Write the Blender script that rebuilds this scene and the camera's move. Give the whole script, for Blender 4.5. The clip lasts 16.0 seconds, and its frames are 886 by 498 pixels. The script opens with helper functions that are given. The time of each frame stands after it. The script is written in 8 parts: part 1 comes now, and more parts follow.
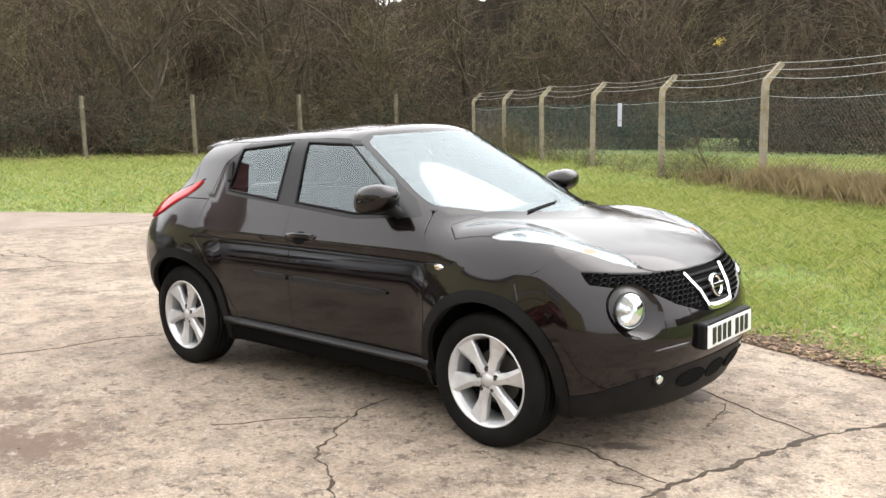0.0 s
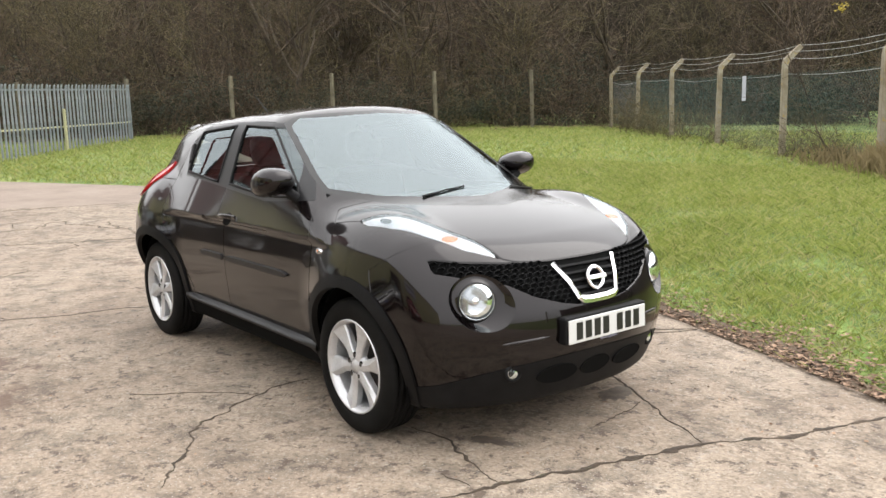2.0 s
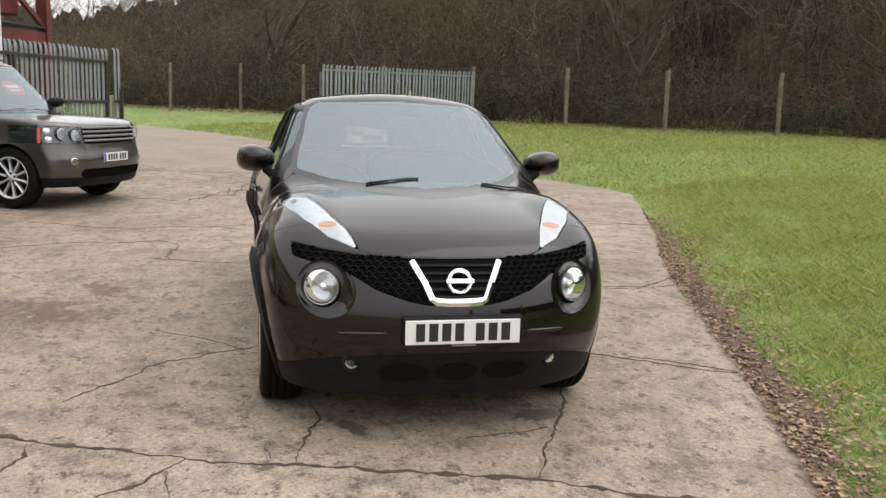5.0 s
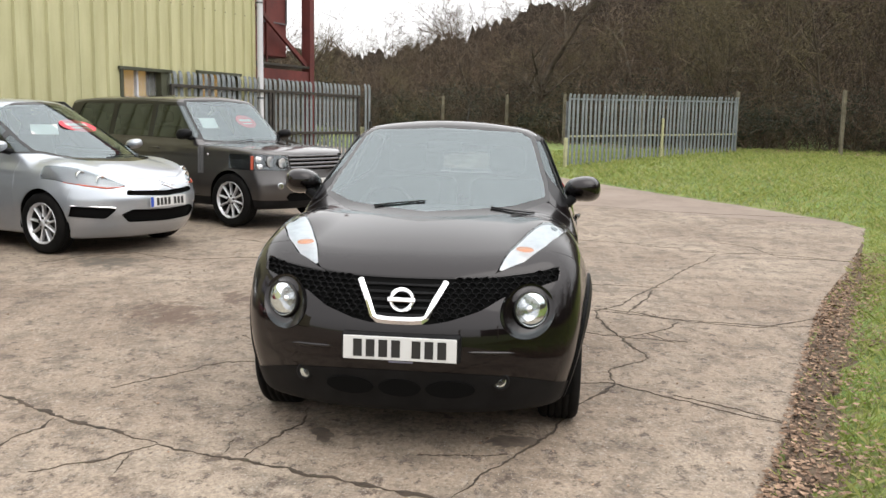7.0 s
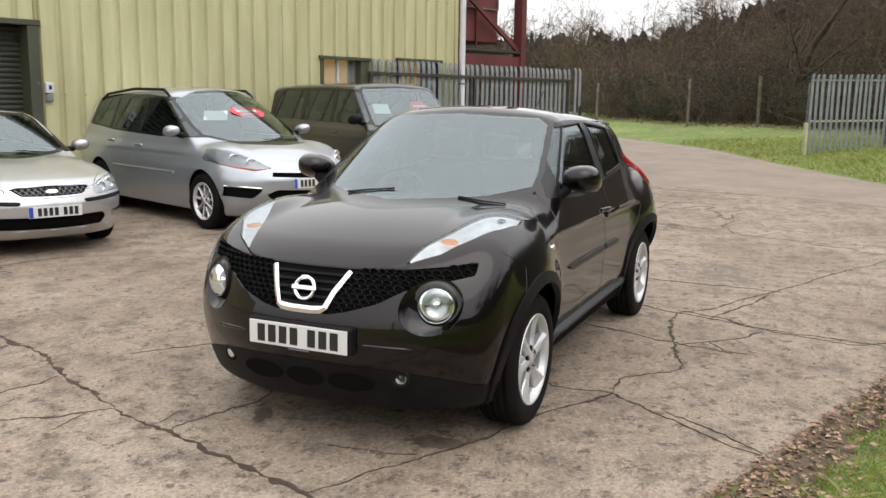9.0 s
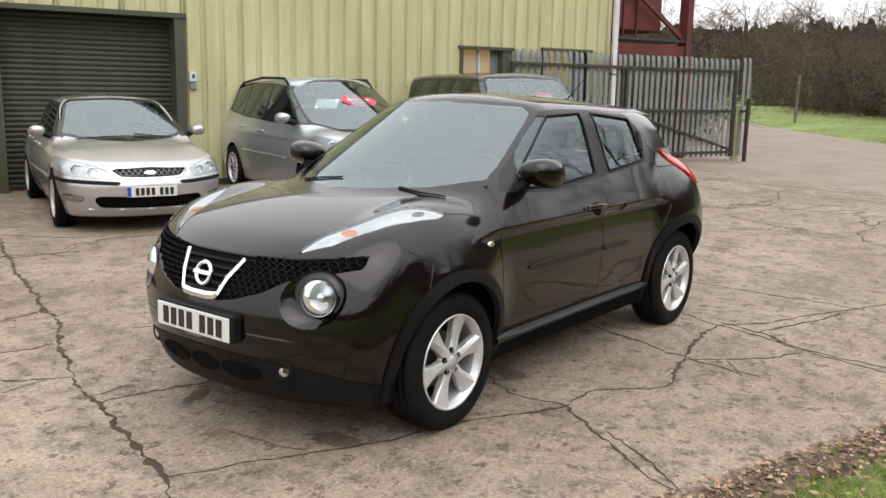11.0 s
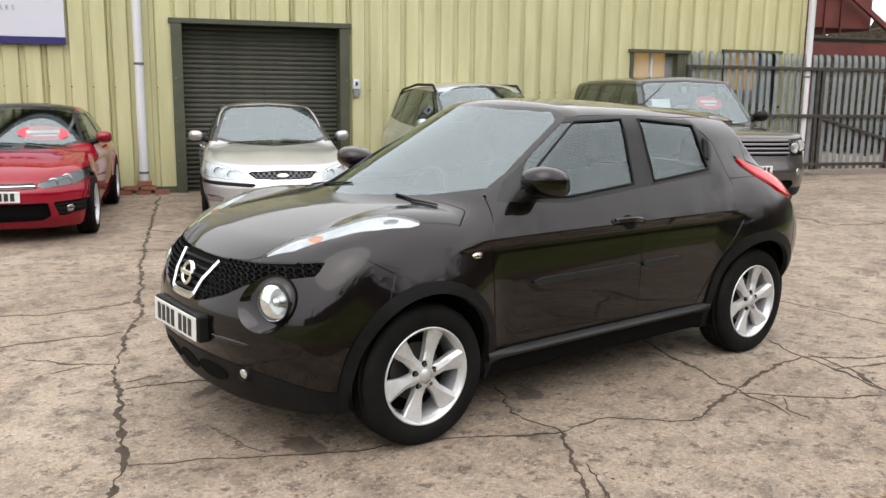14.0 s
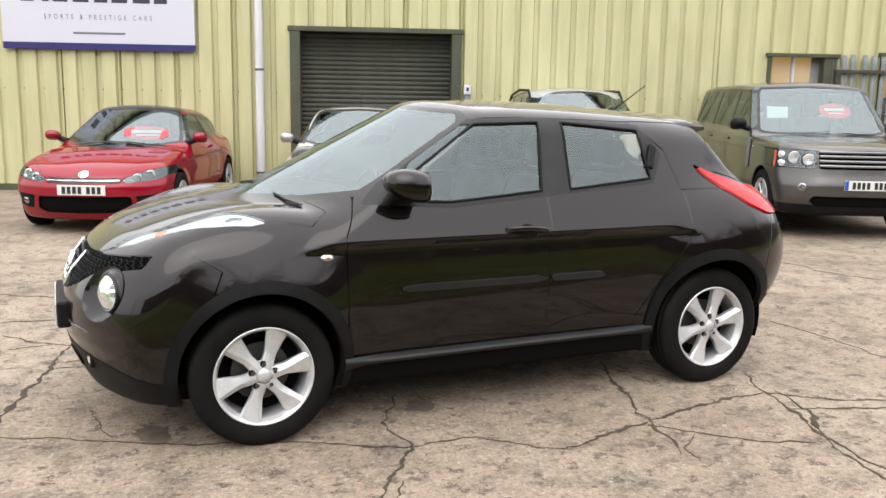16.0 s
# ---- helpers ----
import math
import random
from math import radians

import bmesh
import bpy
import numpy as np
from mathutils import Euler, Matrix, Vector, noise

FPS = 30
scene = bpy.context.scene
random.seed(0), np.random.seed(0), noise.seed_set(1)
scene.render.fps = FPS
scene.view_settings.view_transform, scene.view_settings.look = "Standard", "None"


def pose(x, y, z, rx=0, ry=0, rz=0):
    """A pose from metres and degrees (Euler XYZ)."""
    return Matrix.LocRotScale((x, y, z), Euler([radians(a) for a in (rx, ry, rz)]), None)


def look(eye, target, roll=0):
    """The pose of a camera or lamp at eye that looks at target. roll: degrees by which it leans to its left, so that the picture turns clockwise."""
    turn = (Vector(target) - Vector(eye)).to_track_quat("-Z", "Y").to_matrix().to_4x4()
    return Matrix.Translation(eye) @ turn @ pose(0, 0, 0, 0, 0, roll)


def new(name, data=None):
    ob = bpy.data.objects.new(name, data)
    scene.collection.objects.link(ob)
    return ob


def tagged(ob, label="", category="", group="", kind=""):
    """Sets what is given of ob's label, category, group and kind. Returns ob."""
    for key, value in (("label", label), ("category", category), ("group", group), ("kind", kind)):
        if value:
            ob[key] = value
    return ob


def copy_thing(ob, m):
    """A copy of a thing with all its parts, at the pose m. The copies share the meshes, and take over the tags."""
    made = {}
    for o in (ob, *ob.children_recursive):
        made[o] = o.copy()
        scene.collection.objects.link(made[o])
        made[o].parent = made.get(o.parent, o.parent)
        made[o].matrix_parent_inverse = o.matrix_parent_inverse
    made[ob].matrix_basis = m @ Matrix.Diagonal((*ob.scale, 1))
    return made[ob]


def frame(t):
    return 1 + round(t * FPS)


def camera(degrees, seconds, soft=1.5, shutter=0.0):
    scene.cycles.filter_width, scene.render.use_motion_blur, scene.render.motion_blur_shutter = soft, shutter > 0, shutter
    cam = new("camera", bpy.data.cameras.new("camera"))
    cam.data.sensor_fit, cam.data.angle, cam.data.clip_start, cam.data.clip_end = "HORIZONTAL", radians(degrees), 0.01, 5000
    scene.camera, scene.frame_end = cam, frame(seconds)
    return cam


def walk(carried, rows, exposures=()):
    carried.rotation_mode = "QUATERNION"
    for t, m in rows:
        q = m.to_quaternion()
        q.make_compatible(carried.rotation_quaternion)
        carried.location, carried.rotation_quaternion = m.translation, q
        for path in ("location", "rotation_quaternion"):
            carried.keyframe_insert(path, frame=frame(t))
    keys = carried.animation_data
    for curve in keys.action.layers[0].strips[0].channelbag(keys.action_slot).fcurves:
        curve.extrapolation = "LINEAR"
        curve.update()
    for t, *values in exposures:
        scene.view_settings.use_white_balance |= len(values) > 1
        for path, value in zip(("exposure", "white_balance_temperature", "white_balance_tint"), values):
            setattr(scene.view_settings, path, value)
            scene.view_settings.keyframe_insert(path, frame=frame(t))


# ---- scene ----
cam = camera(53.9, 16.0, soft=1.5)
PATH = [
    (0, (3.759, -4.032, 1.526), (2.466, -2.53, 1.253), -0.9),
    (0.5, (4.0, -3.819, 1.529), (2.619, -2.396, 1.266), -1.5),
    (1, (4.327, -3.58, 1.534), (2.853, -2.26, 1.24), -0.9),
    (1.5, (4.507, -3.257, 1.532), (2.998, -1.984, 1.215), -0.9),
    (2, (4.715, -2.958, 1.54), (3.156, -1.747, 1.219), -1.4),
    (2.5, (4.975, -2.667, 1.553), (3.355, -1.542, 1.218), -1.7),
    (3, (5.107, -2.306, 1.546), (3.434, -1.264, 1.206), -1.4),
    (3.5, (5.276, -1.973, 1.538), (3.505, -1.097, 1.23), 1.0),
    (4, (5.519, -1.628, 1.553), (3.669, -0.941, 1.233), 3.2),
    (4.2, (5.568, -1.479, 1.542), (3.702, -0.84, 1.213), 3.2),
    (6.3, (5.882, 0.076, 1.543), (3.904, 0.13, 1.253), 0.7),
    (6.5, (5.918, 0.255, 1.55), (3.938, 0.24, 1.268), 0.8),
    (7, (5.862, 0.62, 1.563), (3.896, 0.398, 1.271), 1.2),
    (7.5, (5.777, 1.021, 1.575), (3.835, 0.65, 1.274), 0.3),
    (8, (5.743, 1.485, 1.599), (3.85, 0.927, 1.275), -0.1),
    (8.5, (5.505, 1.801, 1.592), (3.665, 1.095, 1.251), 0.1),
    (9, (5.273, 2.143, 1.592), (3.476, 1.332, 1.256), 0.8),
    (9.2, (5.227, 2.324, 1.596), (3.461, 1.447, 1.26), 1.1),
    (11.3, (4.339, 3.251, 1.581), (2.806, 2.016, 1.23), 0.9),
    (11.5, (4.329, 3.276, 1.565), (2.807, 2.023, 1.225), 0.7),
    (12, (4.293, 3.288, 1.564), (2.799, 1.999, 1.239), -0.1),
    (12.5, (4.238, 3.334, 1.575), (2.759, 2.021, 1.275), -1.3),
    (13, (3.991, 3.391, 1.566), (2.554, 2.032, 1.267), -1.8),
    (13.5, (3.745, 3.574, 1.58), (2.385, 2.144, 1.257), -0.9),
    (14, (3.51, 3.882, 1.598), (2.314, 2.319, 1.242), 0.7),
    (14.5, (3.183, 4.068, 1.593), (2.087, 2.432, 1.244), 1.2),
    (15, (2.815, 4.226, 1.603), (1.803, 2.531, 1.283), 1.2),
    (15.5, (2.458, 4.47, 1.605), (1.589, 2.697, 1.283), 1.1),
    (16, (2.061, 4.594, 1.582), (1.264, 2.792, 1.237), 1.0),
]
LIGHT = 1.03
EXPOSURE = [(t, LIGHT + e) for t, e in ((0, 0.48), (0.5, 0.44), (1.0, 0.25), (1.5, 0.27), (2.0, 0.2), (3.0, 0.06), (3.5, -0.14), (4.2, -0.26), (7, -0.15), (9, -0.35), (12.5, -0.15), (14.5, -0.08), (15.5, -0.02), (16, 0.18))]
walk(cam, [(t, look(eye, target, roll)) for t, eye, target, roll in PATH], EXPOSURE)

# ---- sky and light: an overcast winter day ----
world = bpy.data.worlds.new("overcast_sky")
scene.world = world
world.use_nodes = True
wn, wl = world.node_tree.nodes, world.node_tree.links
wn.clear()
sky = wn.new("ShaderNodeTexSky")
sky.sky_type, sky.sun_disc = "NISHITA", False
sky.sun_elevation, sky.sun_rotation = radians(55), radians(31)
sky.air_density, sky.dust_density, sky.ozone_density = 1.0, 1.0, 1.0
pale = wn.new("ShaderNodeHueSaturation")
pale.inputs["Saturation"].default_value = 0.10
back = wn.new("ShaderNodeBackground")
back.inputs["Strength"].default_value = 0.15
wout = wn.new("ShaderNodeOutputWorld")
cloud = wn.new("ShaderNodeMix")
cloud.data_type = "RGBA"
cloud.inputs[0].default_value, cloud.inputs[7].default_value = 0.75, (2.92, 2.87, 2.86, 1)
wl.new(sky.outputs[0], pale.inputs["Color"])
wl.new(pale.outputs[0], cloud.inputs[6])
# a pale overcast sky, evened out down to the horizon
where = wn.new("ShaderNodeTexCoord")
split = wn.new("ShaderNodeSeparateXYZ")
climb = wn.new("ShaderNodeMapRange")
climb.inputs["From Min"].default_value, climb.inputs["From Max"].default_value = 0.0, 0.9
climb.inputs["To Min"].default_value, climb.inputs["To Max"].default_value = 1.35, 3.0
grade = wn.new("ShaderNodeVectorMath")
grade.operation = "SCALE"
wl.new(where.outputs["Generated"], split.inputs[0])
wl.new(split.outputs["Z"], climb.inputs["Value"])
wl.new(cloud.outputs[2], grade.inputs[0])
wl.new(climb.outputs[0], grade.inputs["Scale"])
wl.new(grade.outputs[0], back.inputs["Color"])
wl.new(back.outputs[0], wout.inputs["Surface"])
sun_data = bpy.data.lights.new("sun", "SUN")
sun_data.energy, sun_data.angle, sun_data.color = 0.6, radians(60), (1.0, 0.96, 0.9)
sun = new("sun", sun_data)
sun.matrix_world = look((2.95, 4.92, 8.19), (0, 0, 0))

# ---- small builders ----
def mat(name, color, rough=0.6, metal=0.0, coat=0.0):
    m = bpy.data.materials.new(name)
    m.use_nodes = True
    b = m.node_tree.nodes["Principled BSDF"]
    b.inputs["Base Color"].default_value = (*color, 1)
    b.inputs["Roughness"].default_value = rough
    b.inputs["Metallic"].default_value = metal
    b.inputs["Coat Weight"].default_value = coat
    return m


def mesh_of(name, verts, faces, material=None, smooth=False):
    me = bpy.data.meshes.new(name)
    me.from_pydata([tuple(v) for v in verts], [], [tuple(f) for f in faces])
    me.validate()
    if smooth:
        me.shade_smooth()
    if material:
        me.materials.append(material)
    return me


def part(name, bm, material, parent=None, label="", smooth=False):
    """One mesh object out of a bmesh or a (verts, faces) pair, under a thing or a part."""
    if isinstance(bm, bpy.types.Mesh):
        me = bm
    elif isinstance(bm, tuple):
        me = mesh_of(name, bm[0], bm[1], material, smooth)
    else:
        me = bpy.data.meshes.new(name)
        bm.to_mesh(me)
        bm.free()
        if smooth:
            me.shade_smooth()
        me.materials.append(material)
    ob = new(name, me)
    if parent is not None:
        ob.parent = parent
    if label:
        ob["label"] = label
    return ob


def boxes(*items):
    """(verts, faces) of boxes, each given as (x0, y0, z0, x1, y1, z1)."""
    v, f = [], []
    for x0, y0, z0, x1, y1, z1 in items:
        n = len(v)
        v += [(x0, y0, z0), (x1, y0, z0), (x1, y1, z0), (x0, y1, z0), (x0, y0, z1), (x1, y0, z1), (x1, y1, z1), (x0, y1, z1)]
        f += [(n, n + 3, n + 2, n + 1), (n + 4, n + 5, n + 6, n + 7), (n, n + 1, n + 5, n + 4), (n + 1, n + 2, n + 6, n + 5), (n + 2, n + 3, n + 7, n + 6), (n + 3, n, n + 4, n + 7)]
    return v, f


def moved(vf, m):
    return [tuple(m @ Vector(p)) for p in vf[0]], vf[1]


def joined(*parts_):
    v, f = [], []
    for pv, pf in parts_:
        n = len(v)
        v += list(pv)
        f += [tuple(i + n for i in q) for q in pf]
    return v, f


def loose_pieces(v, f):
    """The unconnected pieces of (verts, faces), each as (verts, faces)."""
    root = list(range(len(v)))

    def top(i):
        while root[i] != i:
            root[i] = root[root[i]]
            i = root[i]
        return i
    for q in f:
        for i in q[1:]:
            root[top(i)] = top(q[0])
    groups = {}
    for q in f:
        groups.setdefault(top(q[0]), []).append(q)
    out = []
    for fs in groups.values():
        at = {i: k for k, i in enumerate(sorted({i for q in fs for i in q}))}
        out.append(([v[i] for i in at], [tuple(at[i] for i in q) for q in fs]))
    return out


def rounded(x0, y0, z0, x1, y1, z1, r=0.01, seg=2):
    """A box with rounded edges."""
    bm = bmesh.new()
    bmesh.ops.create_cube(bm, size=1)
    bmesh.ops.scale(bm, vec=(x1 - x0, y1 - y0, z1 - z0), verts=bm.verts)
    bmesh.ops.translate(bm, vec=((x0 + x1) / 2, (y0 + y1) / 2, (z0 + z1) / 2), verts=bm.verts)
    bmesh.ops.bevel(bm, geom=bm.edges[:], offset=r, segments=seg, affect="EDGES", profile=0.5)
    v = [tuple(p.co) for p in bm.verts]
    f = [tuple(p.index for p in q.verts) for q in bm.faces]
    bm.free()
    return v, f


def tube(points, radii, sides=6, cap=True):
    """(verts, faces) of a tube along points with a radius at each."""
    pts = [Vector(p) for p in points]
    v, f = [], []
    ref = Vector((0, 0, 1))
    for i, p in enumerate(pts):
        d = (pts[min(i + 1, len(pts) - 1)] - pts[max(i - 1, 0)])
        d = d.normalized() if d.length > 1e-9 else Vector((0, 0, 1))
        a = d.cross(ref if abs(d.z) < 0.95 else Vector((1, 0, 0))).normalized()
        b = d.cross(a)
        r = radii[i] if hasattr(radii, "__len__") else radii
        for k in range(sides):
            w = 2 * math.pi * k / sides
            v.append(tuple(p + r * (math.cos(w) * a + math.sin(w) * b)))
    for i in range(len(pts) - 1):
        for k in range(sides):
            k2 = (k + 1) % sides
            f.append((i * sides + k, i * sides + k2, (i + 1) * sides + k2, (i + 1) * sides + k))
    if cap:
        f.append(tuple(range(sides)))
        n = (len(pts) - 1) * sides
        f.append(tuple(n + k for k in reversed(range(sides))))
    return v, f


def lathe(profile, sides=48, axis="y"):
    """(verts, faces) of a turned form; profile: (radius, along) pairs, turned about the y axis."""
    v, f = [], []
    for r, a in profile:
        for k in range(sides):
            w = 2 * math.pi * k / sides
            v.append((r * math.cos(w), a, r * math.sin(w)))
    for i in range(len(profile) - 1):
        for k in range(sides):
            k2 = (k + 1) % sides
            f.append((i * sides + k, (i + 1) * sides + k, (i + 1) * sides + k2, i * sides + k2))
    return v, f

# ---- materials ----
def nodes_of(m):
    t = m.node_tree
    return t.nodes, t.links, t.nodes["Principled BSDF"]


def coords(nt, kind="Object"):
    return nt.nodes.new("ShaderNodeTexCoord").outputs[kind]


def noise_tex(m, scale, detail=4.0, rough=0.6, kind="Object", stretch=None, vec=None):
    n, l, b = nodes_of(m)
    t = n.new("ShaderNodeTexNoise")
    t.inputs["Scale"].default_value, t.inputs["Detail"].default_value, t.inputs["Roughness"].default_value = scale, detail, rough
    src = vec if vec is not None else coords(m.node_tree, kind)
    if stretch:
        mp = n.new("ShaderNodeMapping")
        mp.inputs["Scale"].default_value = stretch
        l.new(src, mp.inputs["Vector"])
        src = mp.outputs[0]
    l.new(src, t.inputs["Vector"])
    return t.outputs["Fac"]


def ramp(m, fac, stops):
    n, l, b = nodes_of(m)
    r = n.new("ShaderNodeValToRGB")
    e = r.color_ramp.elements
    while len(e) < len(stops):
        e.new(0.5)
    for el, (p, c) in zip(e, stops):
        el.position, el.color = p, (*c, 1) if hasattr(c, "__len__") else (c, c, c, 1)
    l.new(fac, r.inputs["Fac"])
    return r.outputs["Color"]


def mixed(m, fac, a, b_, mode="MIX"):
    n, l, b = nodes_of(m)
    x = n.new("ShaderNodeMix")
    x.data_type, x.blend_type = "RGBA", mode
    for sock, v in ((x.inputs[0], fac), (x.inputs[6], a), (x.inputs[7], b_)):
        if isinstance(v, bpy.types.NodeSocket):
            l.new(v, sock)
        elif hasattr(v, "__len__"):
            sock.default_value = (*v, 1)
        else:
            sock.default_value = v
    return x.outputs[2]


def bump(m, height, strength=0.3, dist=0.01):
    n, l, b = nodes_of(m)
    x = n.new("ShaderNodeBump")
    x.inputs["Strength"].default_value, x.inputs["Distance"].default_value = strength, dist
    l.new(height, x.inputs["Height"])
    l.new(x.outputs[0], b.inputs["Normal"])


def weathered(name, dark, light, scale=6.0, rough=0.7, metal=0.0, grain=80.0, relief=0.2, dist=0.004, stretch=None, spots=None):
    """A worn surface: two colours mixed at two scales, with fine relief."""
    m = mat(name, light, rough, metal)
    n, l, b = nodes_of(m)
    big, fine = noise_tex(m, scale, 5, 0.65, stretch=stretch), noise_tex(m, grain, 3, 0.6)
    col = ramp(m, big, ((0.32, dark), (0.68, light)))
    col = mixed(m, 0.35, col, ramp(m, fine, ((0.3, 0.45), (0.7, 0.62))), "OVERLAY")
    if spots:
        col = mixed(m, ramp(m, noise_tex(m, scale * 2.3, 6, 0.7), ((0.58, 0.0), (0.66, 1.0))), col, spots)
    l.new(col, b.inputs["Base Color"])
    bump(m, fine, relief, dist)
    return m


M_WALL = weathered("wall_paint_green", (0.35, 0.333, 0.182), (0.455, 0.435, 0.253), 1.2, 0.45, 0, 60, 0.05, 0.002, (3, 3, 0.35))
M_TRIM = weathered("dark_olive_trim", (0.035, 0.038, 0.022), (0.055, 0.058, 0.035), 3, 0.5)
M_SHUTTER = weathered("shutter_olive", (0.020, 0.021, 0.014), (0.036, 0.037, 0.025), 2, 0.68)
M_WHITE_PIPE = weathered("white_upvc", (0.44, 0.44, 0.47), (0.56, 0.56, 0.58), 2, 0.35, stretch=(4, 4, 0.5))
M_GALV = weathered("galvanised_steel", (0.065, 0.070, 0.073), (0.15, 0.16, 0.165), 4, 0.55, 0.3, 50)
M_GALV2 = weathered("galvanised_steel_weathered", (0.12, 0.14, 0.145), (0.24, 0.26, 0.27), 2, 0.6, 0.15, 50)
M_RUST = weathered("dark_rusty_steel", (0.018, 0.018, 0.016), (0.06, 0.05, 0.04), 7, 0.6, 0.2, 60)
M_CONCRETE_POST = weathered("post_concrete", (0.16, 0.13, 0.085), (0.29, 0.26, 0.20), 5, 0.9, 0, 70, 0.5, 0.006, None, (0.30, 0.22, 0.06))
# the post concrete again, darkened in colour for the shade at the wood
M_SHADED_POST = weathered("shaded_post_concrete", (0.07, 0.06, 0.04), (0.17, 0.15, 0.105), 5, 0.9, 0, 70, 0.5, 0.006, None, (0.10, 0.085, 0.03))
M_YELLOW_POST = weathered("pale_yellow_paint", (0.30, 0.29, 0.16), (0.42, 0.41, 0.25), 6, 0.6)
M_RED_STEEL = weathered("oxide_red_steel", (0.065, 0.014, 0.012), (0.125, 0.025, 0.021), 2, 0.6)
M_BRICK = weathered("brick_red", (0.14, 0.052, 0.032), (0.24, 0.10, 0.065), 9, 0.9, 0, 60, 0.5)
M_WIRE = mat("galvanised_wire", (0.42, 0.43, 0.42), 0.5, 0.6)
M_LINK = mat("dull_wire_mesh", (0.085, 0.088, 0.083), 0.75, 0.2)
M_MESH_GREEN = mat("green_coated_mesh", (0.018, 0.055, 0.050), 0.7)
M_SIGNWHITE = mat("sign_face_white", (0.47, 0.47, 0.54), 0.35)
M_SIGNBLUE = mat("sign_edge_blue", (0.015, 0.012, 0.10), 0.35)
M_SIGNINK = mat("sign_ink", (0.02, 0.02, 0.035), 0.4)
M_SIGNGREY = mat("sign_ink_grey", (0.13, 0.13, 0.17), 0.4)
M_BARK = weathered("winter_bark", (0.026, 0.019, 0.012), (0.090, 0.070, 0.046), 3, 0.95, 0, 40, 0.4, 0.01)
M_TWIG = weathered("brown_twigs", (0.036, 0.024, 0.014), (0.115, 0.079, 0.046), 0.7, 0.95)
M_TWIG_OLIVE = weathered("mossy_twigs", (0.042, 0.034, 0.014), (0.128, 0.104, 0.046), 0.7, 0.95)
M_IVY = weathered("ivy_leaves", (0.008, 0.013, 0.005), (0.024, 0.034, 0.012), 3, 0.75)
M_BLADE = weathered("grass_blades", (0.150, 0.190, 0.040), (0.320, 0.335, 0.105), 0.9, 0.6)
M_DRYGRASS = weathered("dry_grass", (0.15, 0.115, 0.052), (0.27, 0.215, 0.115), 2, 0.8)
M_LEAF = weathered("fallen_leaves", (0.12, 0.066, 0.040), (0.40, 0.28, 0.19), 9, 0.8)
M_YELLOW_LEAF = mat("yellow_leaf", (0.38, 0.29, 0.03), 0.6)


def see_through(m, share):
    """Thin leaf: part of the light passes through it."""
    n, l, b = nodes_of(m)
    tl, mx = n.new("ShaderNodeBsdfTranslucent"), n.new("ShaderNodeMixShader")
    mx.inputs[0].default_value = share
    l.new(b.inputs["Base Color"].links[0].from_socket, tl.inputs["Color"])
    l.new(b.outputs[0], mx.inputs[1])
    l.new(tl.outputs[0], mx.inputs[2])
    l.new(mx.outputs[0], n["Material Output"].inputs["Surface"])


def varied(m, stops, share=0.8):
    """Each loose piece of a mesh takes its own tone."""
    n, l, b = nodes_of(m)
    own = n.new("ShaderNodeNewGeometry").outputs["Random Per Island"]
    old = b.inputs["Base Color"].links[0].from_socket
    l.new(mixed(m, share, old, ramp(m, own, stops)), b.inputs["Base Color"])


varied(M_BLADE, ((0.0, (0.095, 0.135, 0.026)), (0.3, (0.200, 0.260, 0.050)), (0.6, (0.320, 0.365, 0.090)), (0.85, (0.390, 0.385, 0.140)), (1.0, (0.450, 0.390, 0.195))), 0.7)
varied(M_LEAF, ((0.0, (0.055, 0.032, 0.020)), (0.5, (0.150, 0.088, 0.052)), (1.0, (0.380, 0.255, 0.170))), 0.8)
varied(M_TWIG, ((0.0, (0.016, 0.011, 0.007)), (0.5, (0.060, 0.040, 0.024)), (0.85, (0.120, 0.085, 0.054)), (1.0, (0.240, 0.190, 0.140))), 0.75)
varied(M_TWIG_OLIVE, ((0.0, (0.020, 0.016, 0.007)), (0.5, (0.072, 0.058, 0.026)), (0.85, (0.140, 0.115, 0.055)), (1.0, (0.230, 0.200, 0.120))), 0.75)
see_through(M_BLADE, 0.5)
see_through(M_DRYGRASS, 0.4)


